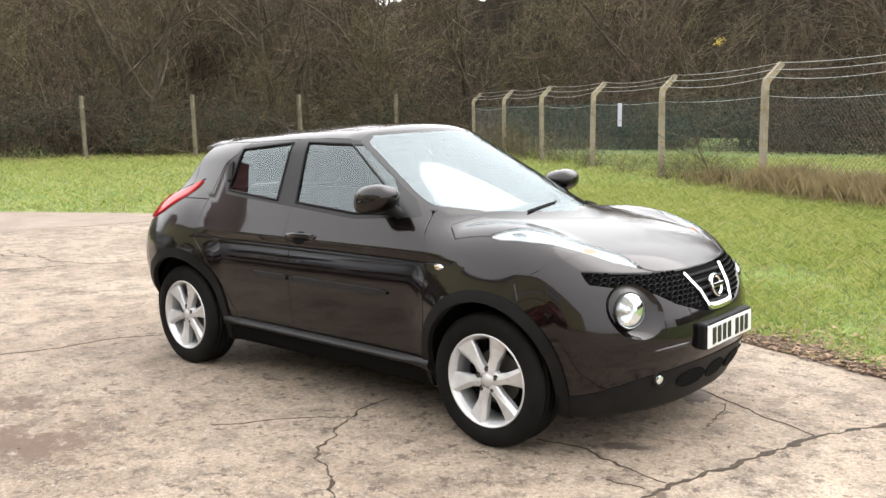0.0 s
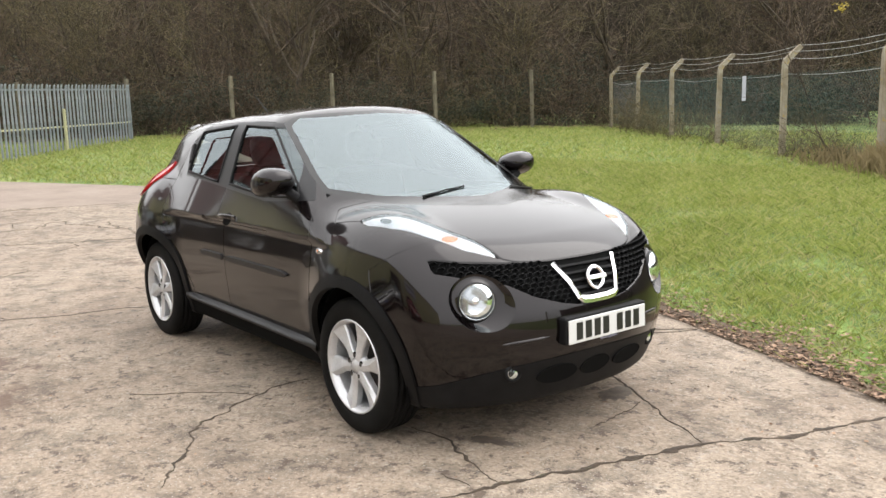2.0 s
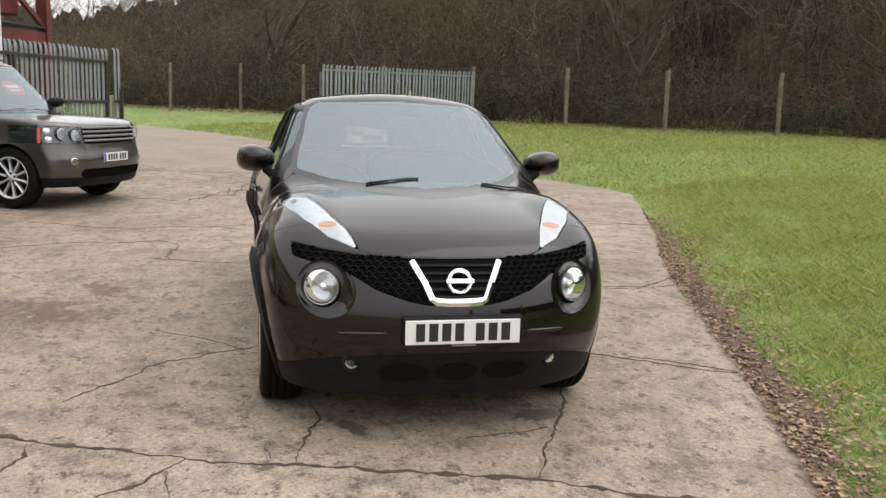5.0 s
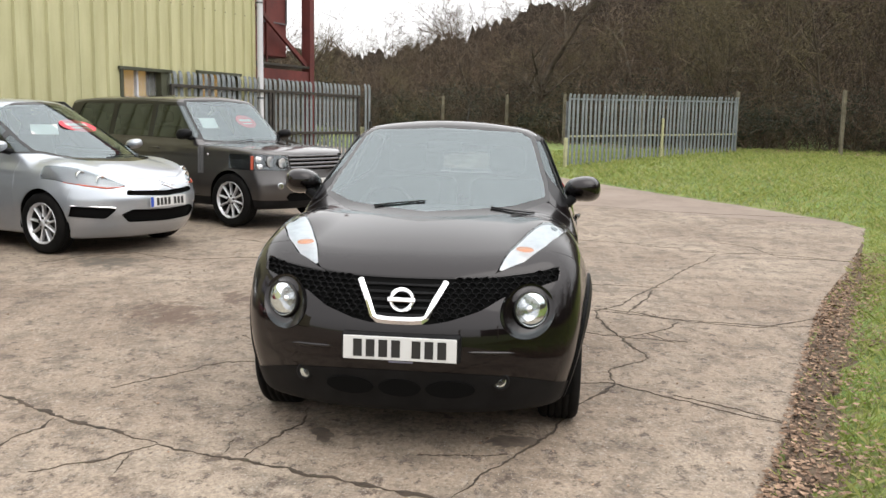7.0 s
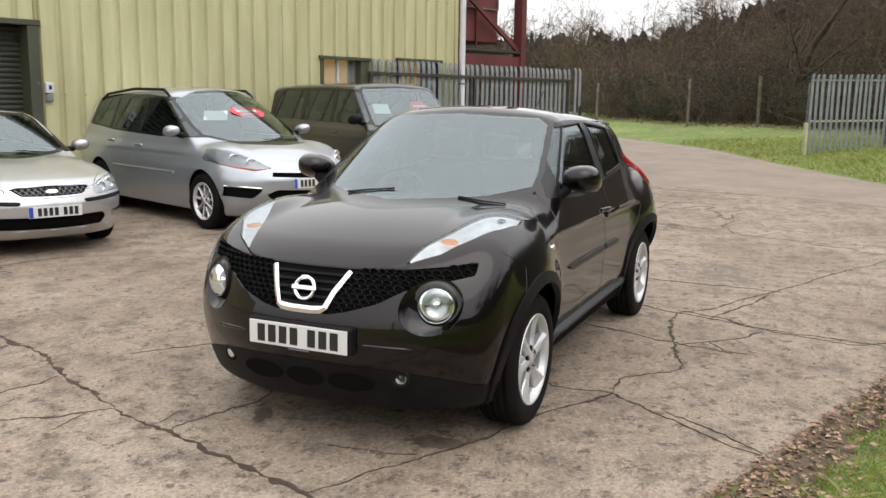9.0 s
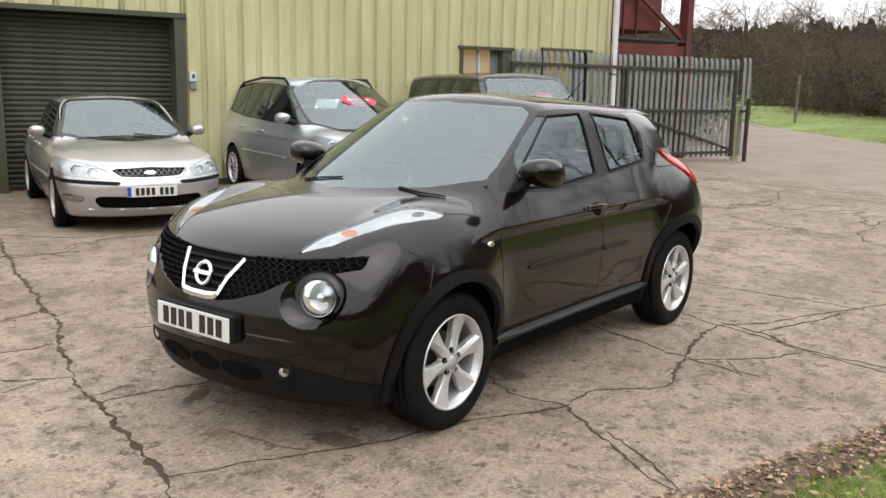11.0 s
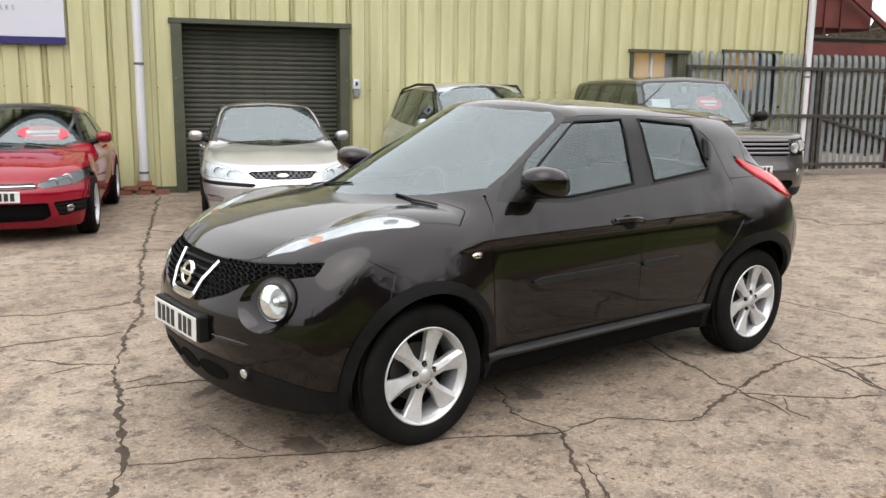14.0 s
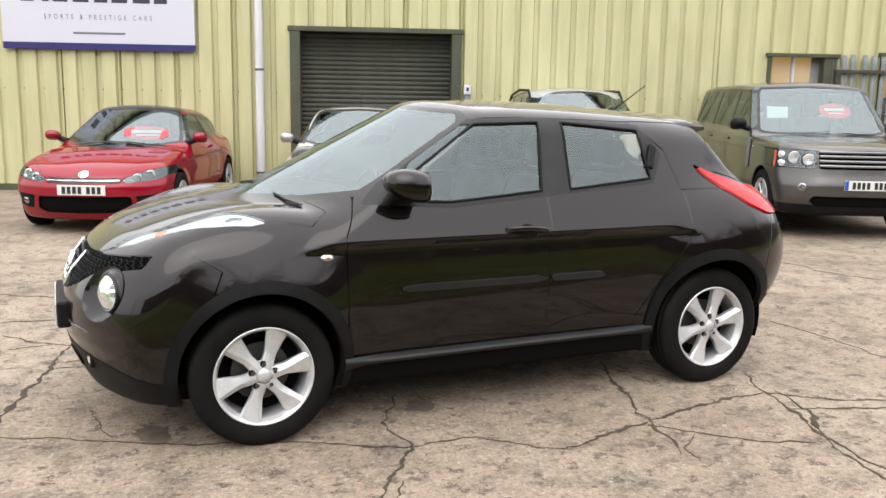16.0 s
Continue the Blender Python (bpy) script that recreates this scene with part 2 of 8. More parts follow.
def concrete():
    m = mat("old_concrete", (0.33, 0.29, 0.24), 0.85)
    n, l, b = nodes_of(m)
    pos = n.new("ShaderNodeNewGeometry").outputs["Position"]
    big = noise_tex(m, 0.55, 5, 0.6, vec=pos)
    mid = noise_tex(m, 3.2, 7, 0.72, vec=pos)
    fine = noise_tex(m, 38, 5, 0.7, vec=pos)
    grit = noise_tex(m, 160, 3, 0.6, vec=pos)
    col = ramp(m, big, ((0.30, (0.142, 0.103, 0.073)), (0.50, (0.225, 0.176, 0.131)), (0.72, (0.282, 0.230, 0.176))))
    blot = ramp(m, mid, ((0.36, 0.18), (0.50, 0.50), (0.68, 0.62)))
    col = mixed(m, 0.75, col, blot, "OVERLAY")
    dark = ramp(m, noise_tex(m, 9.0, 8, 0.78, vec=pos), ((0.545, 0.0), (0.590, 0.95)))
    col = mixed(m, dark, col, (0.070, 0.050, 0.037))
    scuff = ramp(m, noise_tex(m, 3.4, 9, 0.8, vec=pos), ((0.535, 0.0), (0.585, 0.6)))
    col = mixed(m, scuff, col, (0.098, 0.072, 0.052))
    pale = ramp(m, noise_tex(m, 14.0, 8, 0.8, vec=pos), ((0.54, 0.0), (0.64, 0.75)))
    col = mixed(m, pale, col, (0.29, 0.253, 0.212))
    col = mixed(m, 0.65, col, ramp(m, fine, ((0.32, 0.22), (0.5, 0.5), (0.70, 0.78))), "OVERLAY")
    speck = ramp(m, noise_tex(m, 55, 4, 0.7, vec=pos), ((0.59, 0.0), (0.63, 0.75)))
    col = mixed(m, speck, col, (0.06, 0.046, 0.035))
    stone = ramp(m, noise_tex(m, 75, 3, 0.6, vec=pos), ((0.63, 0.0), (0.67, 0.8)))
    col = mixed(m, stone, col, (0.42, 0.385, 0.34))
    col = mixed(m, 0.35, col, ramp(m, grit, ((0.32, 0.30), (0.68, 0.70))), "OVERLAY")
    # the farther slabs: smoother, pinkish and evenly worn, past a straight joint
    dot = n.new("ShaderNodeVectorMath")
    dot.operation = "DOT_PRODUCT"
    dot.inputs[1].default_value = (-0.04515, 0.0215, 0)
    l.new(pos, dot.inputs[0])
    far_col = ramp(m, noise_tex(m, 0.8, 6, 0.7, vec=pos), ((0.30, (0.158, 0.119, 0.094)), (0.50, (0.204, 0.159, 0.128)), (0.70, (0.238, 0.193, 0.158))))
    far_col = mixed(m, 0.4, far_col, ramp(m, fine, ((0.30, 0.38), (0.72, 0.64))), "OVERLAY")
    col = mixed(m, ramp(m, dot.outputs["Value"], ((0.504, 0.0), (0.508, 0.9))), col, far_col)
    # old stains and painted shade on the slab: place, reach, turn, colour, raggedness
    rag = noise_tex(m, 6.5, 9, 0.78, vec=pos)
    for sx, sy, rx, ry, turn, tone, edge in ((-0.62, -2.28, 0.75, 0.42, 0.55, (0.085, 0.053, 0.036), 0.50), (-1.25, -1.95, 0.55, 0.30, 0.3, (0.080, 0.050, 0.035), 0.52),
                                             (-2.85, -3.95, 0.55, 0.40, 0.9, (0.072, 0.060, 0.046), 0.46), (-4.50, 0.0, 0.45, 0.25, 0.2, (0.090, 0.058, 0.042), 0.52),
                                             # the car-sized ellipse at (0, 0) paints the shade under the crossover
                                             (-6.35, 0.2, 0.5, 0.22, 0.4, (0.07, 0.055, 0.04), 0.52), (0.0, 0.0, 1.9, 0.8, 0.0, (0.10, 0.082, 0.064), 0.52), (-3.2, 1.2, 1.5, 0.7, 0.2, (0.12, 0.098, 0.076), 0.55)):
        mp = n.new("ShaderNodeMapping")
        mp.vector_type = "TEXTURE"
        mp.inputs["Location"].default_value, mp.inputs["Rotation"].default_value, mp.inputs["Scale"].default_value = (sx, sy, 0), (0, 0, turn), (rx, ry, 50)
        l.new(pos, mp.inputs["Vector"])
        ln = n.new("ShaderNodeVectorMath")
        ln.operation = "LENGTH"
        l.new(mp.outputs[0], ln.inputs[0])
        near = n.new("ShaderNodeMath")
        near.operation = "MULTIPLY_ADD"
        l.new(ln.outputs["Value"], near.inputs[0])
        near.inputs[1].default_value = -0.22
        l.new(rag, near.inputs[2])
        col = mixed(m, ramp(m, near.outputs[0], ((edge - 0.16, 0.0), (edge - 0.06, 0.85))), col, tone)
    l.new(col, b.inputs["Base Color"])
    bump(m, fine, 0.35, 0.006)
    return m


def turf():
    m = mat("winter_turf", (0.10, 0.16, 0.035), 0.95)
    n, l, b = nodes_of(m)
    pos = n.new("ShaderNodeNewGeometry").outputs["Position"]
    big, fine = noise_tex(m, 0.35, 6, 0.65, vec=pos), noise_tex(m, 22, 5, 0.7, vec=pos)
    col = ramp(m, big, ((0.30, (0.175, 0.185, 0.058)), (0.5, (0.110, 0.172, 0.034)), (0.72, (0.220, 0.250, 0.074))))
    straw = ramp(m, noise_tex(m, 2.6, 8, 0.75, vec=pos), ((0.50, 0.0), (0.64, 0.75)))
    col = mixed(m, straw, col, (0.205, 0.175, 0.075))
    tuft = noise_tex(m, 5.0, 7, 0.75, vec=pos)
    col = mixed(m, 0.85, col, ramp(m, tuft, ((0.34, 0.20), (0.5, 0.5), (0.66, 0.78))), "OVERLAY")
    col = mixed(m, 0.8, col, ramp(m, fine, ((0.3, 0.22), (0.7, 0.75))), "OVERLAY")
    l.new(col, b.inputs["Base Color"])
    bump(m, fine, 0.8, 0.05)
    return m


M_CONC, M_TURF = concrete(), turf()
M_SOIL = weathered("leafy_soil", (0.045, 0.030, 0.020), (0.12, 0.085, 0.053), 4, 0.95, 0, 40, 0.6, 0.02, None, (0.085, 0.10, 0.028))
M_CRACK = weathered("crack_dirt", (0.018, 0.013, 0.008), (0.066, 0.046, 0.030), 6, 0.95, 0, 50, 0.6, 0.01, None, (0.05, 0.052, 0.022))
M_OIL = weathered("oil_stained_concrete", (0.040, 0.030, 0.022), (0.105, 0.080, 0.058), 14, 0.7, 0, 60, 0.4)

# ---- the lie of the land ----
EDGE = [(40, -13.0), (8.0, -0.6), (2.88, 1.37), (1.5, 1.9), (-0.6, 2.62), (-2.1, 3.17), (-3.75, 3.9), (-6.7, 5.1), (-8.3, 5.62), (-9.1, 5.6),
        (-10.7, 4.85), (-13.4, 3.3), (-17.6, 1.1), (-24.0, -1.8), (-28.5, -5.3), (-38.5, -12.3), (-60, -28), (-120, -70)]


def off_concrete(x, y):
    """How far a place lies out on the grass, past the edge of the concrete (negative on it)."""
    best, sign = 1e9, 1
    for (ax, ay), (bx, by) in zip(EDGE, EDGE[1:]):
        dx, dy = bx - ax, by - ay
        t = max(0.0, min(1.0, ((x - ax) * dx + (y - ay) * dy) / (dx * dx + dy * dy)))
        d = math.hypot(x - ax - t * dx, y - ay - t * dy)
        if d < best - 1e-9:
            best, sign = d, (1 if dx * (y - ay) - dy * (x - ax) < 0 else -1)
    return best * sign


def lie(x, y):
    """Height of the ground."""
    d = off_concrete(x, y)
    z = 0.010 * max(0.0, -x - 6.0)
    if d > 0:
        z += 0.66 * (1 - math.exp(-d / 6.0))
    return min(z, 1.6)


def sheet(name, xs, ys, keep, lift, material, kind="structure", rough=0.0):
    """A sheet that lies on the land over a net of places, where keep(x, y) says so."""
    v, f, at = [], [], {}
    for i, x in enumerate(xs):
        for j, y in enumerate(ys):
            at[i, j] = len(v)
            v.append((x, y, lie(x, y) + lift + rough * noise.noise((x * 1.7, y * 1.7, 3.0))))
    for i in range(len(xs) - 1):
        for j in range(len(ys) - 1):
            if keep((xs[i] + xs[i + 1]) / 2, (ys[j] + ys[j + 1]) / 2):
                f.append((at[i, j], at[i + 1, j], at[i + 1, j + 1], at[i, j + 1]))
    return tagged(part(name, (v, f), material, smooth=True), kind=kind)


def steps(*spans):
    out = []
    for a, b, n in spans:
        out += [a + (b - a) * k / n for k in range(n)]
    return out + [spans[-1][1]]


def edge_point(k):
    """A place along the edge of the concrete, k counting the corners of EDGE."""
    i = min(int(k), len(EDGE) - 2)
    t = k - i
    return EDGE[i][0] + t * (EDGE[i + 1][0] - EDGE[i][0]), EDGE[i][1] + t * (EDGE[i + 1][1] - EDGE[i][1])


# the turf is one sheet out to the horizon; the concrete lies on it
turf_v_x = steps((-900, -120, 6), (-120, -45, 15), (-45, 15, 120), (15, 60, 15), (60, 900, 6))
turf_v_y = steps((-900, -60, 6), (-60, -15, 9), (-15, 30, 90), (30, 60, 10), (60, 900, 6))
ground = sheet("ground", turf_v_x, turf_v_y, lambda x, y: True, -0.03, M_TURF, rough=0.02)
tagged(ground, "rough winter grass with worn and leafy patches", "ground")


def concrete_yard():
    """Strips from the edge of the grass inwards, so that the broken edge is followed closely."""
    v, f = [], []
    inward = [0.0, 0.02, 0.25, 0.8, 2, 4, 7, 12, 22, 45, 90]
    ks = []
    for i in range(len(EDGE) - 1):
        ln = math.dist(EDGE[i], EDGE[i + 1])
        n = max(2, min(60, int(ln / 0.15)))
        ks += [i + k / n for k in range(n)]
    ks.append(len(EDGE) - 1.001)
    for k in ks:
        x, y = edge_point(k)
        jag = 0.10 * noise.noise((x * 1.3, y * 1.3, 0.0)) + 0.05 * noise.noise((x * 6.0, y * 6.0, 5.0))
        for d in inward:
            px, py = x - 0.25 * d, y - 0.97 * d - (jag if d < 0.3 else 0)
            z = 0.010 * max(0.0, -px - 6.0)
            v.append((px, py, min(z, 1.6) - (0.05 if d == 0 else 0.0)))
    w = len(inward)
    for a in range(len(ks) - 1):
        for c in range(w - 1):
            f.append((a * w + c, a * w + c + 1, (a + 1) * w + c + 1, (a + 1) * w + c))
    ob = part("concrete_yard", (v, f), M_CONC, smooth=False)
    return tagged(ob, "old cracked and stained concrete yard", "pavement", kind="structure")


yard = concrete_yard()


def on_yard(x, y):
    return 0.010 * max(0.0, -x - 6.0)


def ribbon(points, width, wobble=0.05, step=0.022, lift=0.004, seed=0.0):
    """A broken line on the concrete: uneven in width, wandering between the given places."""
    pts = []
    for (ax, ay), (bx, by) in zip(points, points[1:]):
        n = max(2, int(math.hypot(bx - ax, by - ay) / step))
        pts += [(ax + (bx - ax) * k / n, ay + (by - ay) * k / n) for k in range(n)]
    pts.append(points[-1])
    v, f = [], []
    for i, (x, y) in enumerate(pts):
        ax, ay = pts[max(i - 1, 0)]
        bx, by = pts[min(i + 1, len(pts) - 1)]
        d = math.hypot(bx - ax, by - ay) or 1
        nx, ny = -(by - ay) / d, (bx - ax) / d
        o = wobble * (noise.noise((x * 2.1, y * 2.1, seed)) + 0.6 * noise.noise((x * 7, y * 7, seed + 3))) + 0.016 * noise.noise((x * 24, y * 24, seed + 7))
        w = width * (0.40 + 1.1 * abs(noise.noise((x * 3.3, y * 3.3, seed + 9))) + 0.75 * noise.noise((x * 15, y * 15, seed + 5)) + 0.5 * noise.noise((x * 38, y * 38, seed + 2)))
        taper = min(1.0, 0.2 + i / 16, 0.2 + (len(pts) - 1 - i) / 16)
        w = max(0.004, w * taper) / 2
        w2 = w * (0.8 + 0.7 * noise.noise((x * 17, y * 17, seed + 1)))
        v += [(x + nx * (o + w), y + ny * (o + w), on_yard(x, y) + 0.001), (x + nx * o, y + ny * o, on_yard(x, y) + lift), (x + nx * (o - w2), y + ny * (o - w2), on_yard(x, y) + 0.001)]
    for i in range(len(pts) - 1):
        a = 3 * i
        f += [(a, a + 1, a + 4, a + 3), (a + 1, a + 2, a + 5, a + 4)]
    return v, f


def crack(points, width=0.022, wobble=0.07, seed=0.0):
    ob = part("crack", ribbon(points, width, wobble, seed=seed), M_CRACK, yard)
    return ob


# the straight joint past the car's nose, and the cracks
crack([(-1.1, -9.35), (0.85, -4.29), (1.53, -2.32), (2.05, -1.17)], 0.056, 0.05, 1)
crack([(2.05, -1.17), (2.16, -0.71), (2.30, -0.30), (2.45, 0.26), (2.66, 0.74), (2.93, 1.38)], 0.046, 0.05, 2)
crack([(2.45, 0.27), (2.05, 0.47), (1.61, 0.68), (1.19, 0.83), (0.68, 1.08), (0.34, 1.13), (0.02, 1.38)], 0.026, 0.05, 3)
crack([(-1.62, 0.80), (-1.42, 1.08), (-1.35, 1.43), (-1.18, 1.95), (-1.15, 2.5), (-1.2, 2.85)], 0.034, 0.05, 4)
crack([(-1.45, 1.10), (-1.77, 1.35), (-2.62, 1.72), (-3.78, 2.21), (-5.1, 2.80)], 0.030, 0.03, 5)
crack([(0.02, 1.38), (-0.58, 1.24), (-0.97, 1.15), (-1.45, 1.08)], 0.050, 0.05, 6)
crack([(0.46, 0.41), (0.68, 0.75), (0.69, 1.06), (0.89, 1.41), (1.06, 1.72), (1.2, 1.95)], 0.026, 0.05, 7)
crack([(-0.90, 0.29), (-0.65, 0.94), (-0.58, 1.22), (-0.46, 1.62)], 0.030, 0.06, 8)
crack([(1.98, 0.08), (1.90, 0.50)], 0.020, 0.04, 9)
crack([(2.14, -0.72), (1.85, -0.64), (1.64, -0.58), (1.40, -0.60)], 0.026, 0.06, 10)
crack([(2.45, -1.58), (2.27, -1.30), (2.06, -1.16)], 0.030, 0.06, 11)
crack([(2.9, -1.95), (2.29, -1.90), (1.80, -1.81)], 0.030, 0.05, 12)
crack([(1.3, -1.75), (0.99, -1.58), (0.66, -1.42), (0.42, -0.94), (0.38, -0.60)], 0.028, 0.08, 13)
crack([(-0.05, -1.49), (0.13, -1.25), (0.42, -0.94)], 0.016, 0.06, 14)
crack([(-2.60, -1.8), (-2.42, -1.30), (-2.30, -0.78), (-2.12, -0.49)], 0.030, 0.04, 16)
crack([(-2.64, -0.1), (-2.69, 0.55), (-2.68, 0.72), (-2.66, 1.79)], 0.018, 0.04, 17)
crack([(-8.2, 0.85), (-6.52, 0.85), (-5.98, 1.07), (-5.81, 1.63), (-5.2, 2.8)], 0.028, 0.15, 18)
crack([(-7.2, -2.48), (-6.97, -1.7), (-8.4, -1.0), (-8.1, -0.57), (-8.6, 0.42), (-7.36, 0.81)], 0.05, 0.25, 19)
crack([(-3.43, -2.72), (-3.57, -1.78), (-3.24, -1.58), (-2.5, -1.7)], 0.030, 0.10, 20)
crack([(-11.3, -3.2), (-11.0, -1.07), (-10.7, 0.49), (-10.5, 1.8), (-9.9, 2.89), (-9.6, 5.4)], 0.05, 0.06, 21)
crack([(-5.1, 2.83), (-5.27, 3.44), (-4.81, 4.25)], 0.030, 0.08, 22)
crack([(0.75, -4.75), (0.28, -4.57), (-0.36, -4.96), (-0.9, -4.8)], 0.022, 0.10, 23)
crack([(2.60, -2.9), (2.2, -2.6), (1.45, -2.6)], 0.024, 0.08, 24)
crack([(-7.5, -1.8), (-7.6, -1.03), (-9.24, -0.89)], 0.03, 0.15, 25)
crack([(-4.7, -0.9), (-4.4, -2.2), (-4.9, -3.3)], 0.03, 0.15, 26)
crack([(-6.18, 3.0), (-5.84, 3.37), (-4.96, 3.5), (-4.84, 4.44)], 0.034, 0.04, 60)
crack([(0.82, 1.42), (0.98, 1.68), (1.21, 1.95)], 0.026, 0.04, 61)
crack([(-1.49, 1.09), (-1.45, 1.41), (-1.17, 1.81), (-1.08, 2.34), (-1.64, 3.07)], 0.034, 0.04, 62)
crack([(-2.63, -4.54), (-3.04, -4.46), (-3.47, -3.95), (-3.15, -3.21), (-3.52, -2.57)], 0.03, 0.06, 63)
# finer cracks
crack([(-2.51, 1.69), (-2.02, 1.57), (-1.65, 1.46), (-1.39, 1.36)], 0.035, 0.03, 32)
crack([(-6.22, 0.76), (-6.42, 0.3), (-6.48, -0.04), (-6.81, -0.7), (-7.11, -1.0)], 0.030, 0.03, 33)
crack([(-7.13, -1.51), (-7.51, -1.43), (-7.59, -1.15), (-7.92, -0.95), (-8.31, -0.78), (-9.02, -0.85), (-10.11, -1.18), (-10.59, -1.13)], 0.035, 0.03, 34)
crack([(-7.59, -1.15), (-8.66, -1.18)], 0.030, 0.03, 35)
crack([(-8.47, -0.3), (-8.89, -0.19), (-9.09, 0.04)], 0.035, 0.03, 36)
crack([(-5.82, -0.47), (-6.12, -0.06), (-6.48, -0.04)], 0.030, 0.03, 37)
crack([(-8.77, -1.59), (-9.63, -0.8)], 0.020, 0.03, 38)
crack([(-0.53, 1.27), (-0.71, 1.48), (-0.92, 1.63), (-1.15, 1.73)], 0.030, 0.03, 39)
crack([(-0.66, 1.43), (-0.52, 1.58), (-0.5, 1.71)], 0.030, 0.03, 40)
crack([(2.41, -1.2), (2.21, -1.24)], 0.030, 0.03, 44)
crack([(0.67, -4.65), (0.38, -4.57), (0.1, -4.51)], 0.018, 0.03, 45)
crack([(0.3, -4.56), (-0.0, -4.86), (-0.2, -4.93), (-0.15, -4.58)], 0.020, 0.03, 46)
crack([(0.38, -4.57), (0.34, -4.27)], 0.015, 0.03, 47)
crack([(0.21, -5.93), (-0.26, -5.21), (-0.51, -5.08)], 0.015, 0.03, 48)
crack([(2.1, -0.82), (1.92, -0.82)], 0.020, 0.03, 49)


def stain(cx, cy, rx, ry, turn, material, label, seed):
    """A flat patch with a ragged outline, lying on the concrete."""
    v, f = [(cx, cy, on_yard(cx, cy) + 0.003)], []
    n = 72
    for ring, lift in ((0.55, 0.003), (1.0, 0.0015)):
        for k in range(n):
            w = 2 * math.pi * k / n
            r = ring * (1 + 0.45 * noise.noise((math.cos(w) * 1.3, math.sin(w) * 1.3, seed)) + 0.30 * noise.noise((math.cos(w) * 5, math.sin(w) * 5, seed)))
            a, b = rx * r * math.cos(w), ry * r * math.sin(w)
            v.append((cx + a * math.cos(turn) - b * math.sin(turn), cy + a * math.sin(turn) + b * math.cos(turn), on_yard(cx, cy) + lift))
    for k in range(n):
        k2 = (k + 1) % n
        f += [(0, 1 + k, 1 + k2), (1 + k, 1 + n + k, 1 + n + k2, 1 + k2)]
    return part("stain", (v, f), material, yard, label)


stain(1.78, -0.43, 0.10, 0.05, 0.4, M_OIL, "dark oil spot", 4)
stain(1.72, 0.52, 0.08, 0.12, 0.1, M_OIL, "dark oil spot", 5)
stain(0.42, 0.62, 0.10, 0.07, 0.8, M_OIL, "dark oil spot", 6)

# ---- the metal-clad building ----
WALL_TURN = math.atan2(0.3362, -0.9418)
WALL = Matrix.Translation((-3.1156, -8.7277, 0)) @ Matrix.Rotation(WALL_TURN + math.pi, 4, "Z")
# in the wall's own frame x runs along it (negative towards the gate), y out of the wall, z up


def at_wall(ob):
    ob.matrix_world = WALL
    return ob


def W(s):
    return -s


wall_yard = at_wall(tagged(new("wall_yard"), "pale green profiled steel cladding of an industrial unit", "wall", kind="structure"))
RIB, WALL_TOP = 0.30, 4.45


def cladding(x0, x1, z0, z1):
    """Profiled sheets from x0 to x1, each about three ribs wide, parts of the wall."""
    n = max(1, round((x1 - x0) / (3 * RIB)))
    for k in range(n):
        a, b = x0 + (x1 - x0) * k / n, x0 + (x1 - x0) * (k + 1) / n
        prof = [(a, 0.0)]
        r = math.floor(a / RIB) * RIB
        while r < b + RIB:
            for dx, dy in ((-0.052, 0.0), (-0.030, -0.046), (0.030, -0.046), (0.052, 0.0)):
                if a + 0.001 < r + dx < b - 0.001:
                    prof.append((r + dx, dy))
            r += RIB
        prof.append((b, 0.0))
        v = [(x, y, z) for z in (z0, z1) for x, y in prof]
        m = len(prof)
        f = [(i + 1, i, m + i, m + i + 1) for i in range(m - 1)]
        part("cladding_sheet", (v, f), M_WALL, wall_yard)


SH0, SH1, SHTOP = W(0.90), W(-1.83), 2.62   # shutter's frame
WIN1 = (W(7.15), W(5.97), 1.25, 2.35)
WIN2 = (W(9.13), W(7.90), 1.39, 2.39)
X_END, X_FAR = W(9.62), 16.0
cladding(SH1, X_FAR, 0.10, WALL_TOP)
cladding(SH0, SH1, SHTOP, WALL_TOP)
cladding(WIN1[1], SH0, 0.10, WALL_TOP)
for w0, w1, z0, z1 in (WIN1, WIN2):
    cladding(w0, w1, z1, WALL_TOP)
    cladding(w0, w1, 0.10, z0)
cladding(WIN2[1], WIN1[0], 0.10, WALL_TOP)
cladding(X_END, WIN2[0], 0.10, WALL_TOP)
# inner leaf with the same openings, plinth, gable end and roof
inner = boxes((SH1 - 0.14, -0.22, 0, X_FAR, -0.06, WALL_TOP), (SH0 + 0.14, -0.22, SHTOP - 0.05, SH1 - 0.14, -0.06, WALL_TOP), (WIN1[1], -0.22, 0, SH0 + 0.14, -0.06, WALL_TOP),
              (WIN1[0], -0.22, WIN1[3], WIN1[1], -0.06, WALL_TOP), (WIN1[0], -0.22, 0, WIN1[1], -0.06, WIN1[2]), (WIN2[1], -0.22, 0, WIN1[0], -0.06, WALL_TOP),
              (WIN2[0], -0.22, WIN2[3], WIN2[1], -0.06, WALL_TOP), (WIN2[0], -0.22, 0, WIN2[1], -0.06, WIN2[2]), (X_END, -0.22, 0, WIN2[0], -0.06, WALL_TOP))
part("inner_leaf", inner, M_TRIM, wall_yard)
part("base_flashing", boxes((SH1, -0.06, 0.0, X_FAR, 0.02, 0.10), (X_END, -0.06, 0.0, SH0, 0.02, 0.10)), M_TRIM, wall_yard)
part("corner_flashing", boxes((X_END - 0.02, -0.2, 0.0, X_END + 0.07, 0.045, WALL_TOP)), M_WALL, wall_yard)
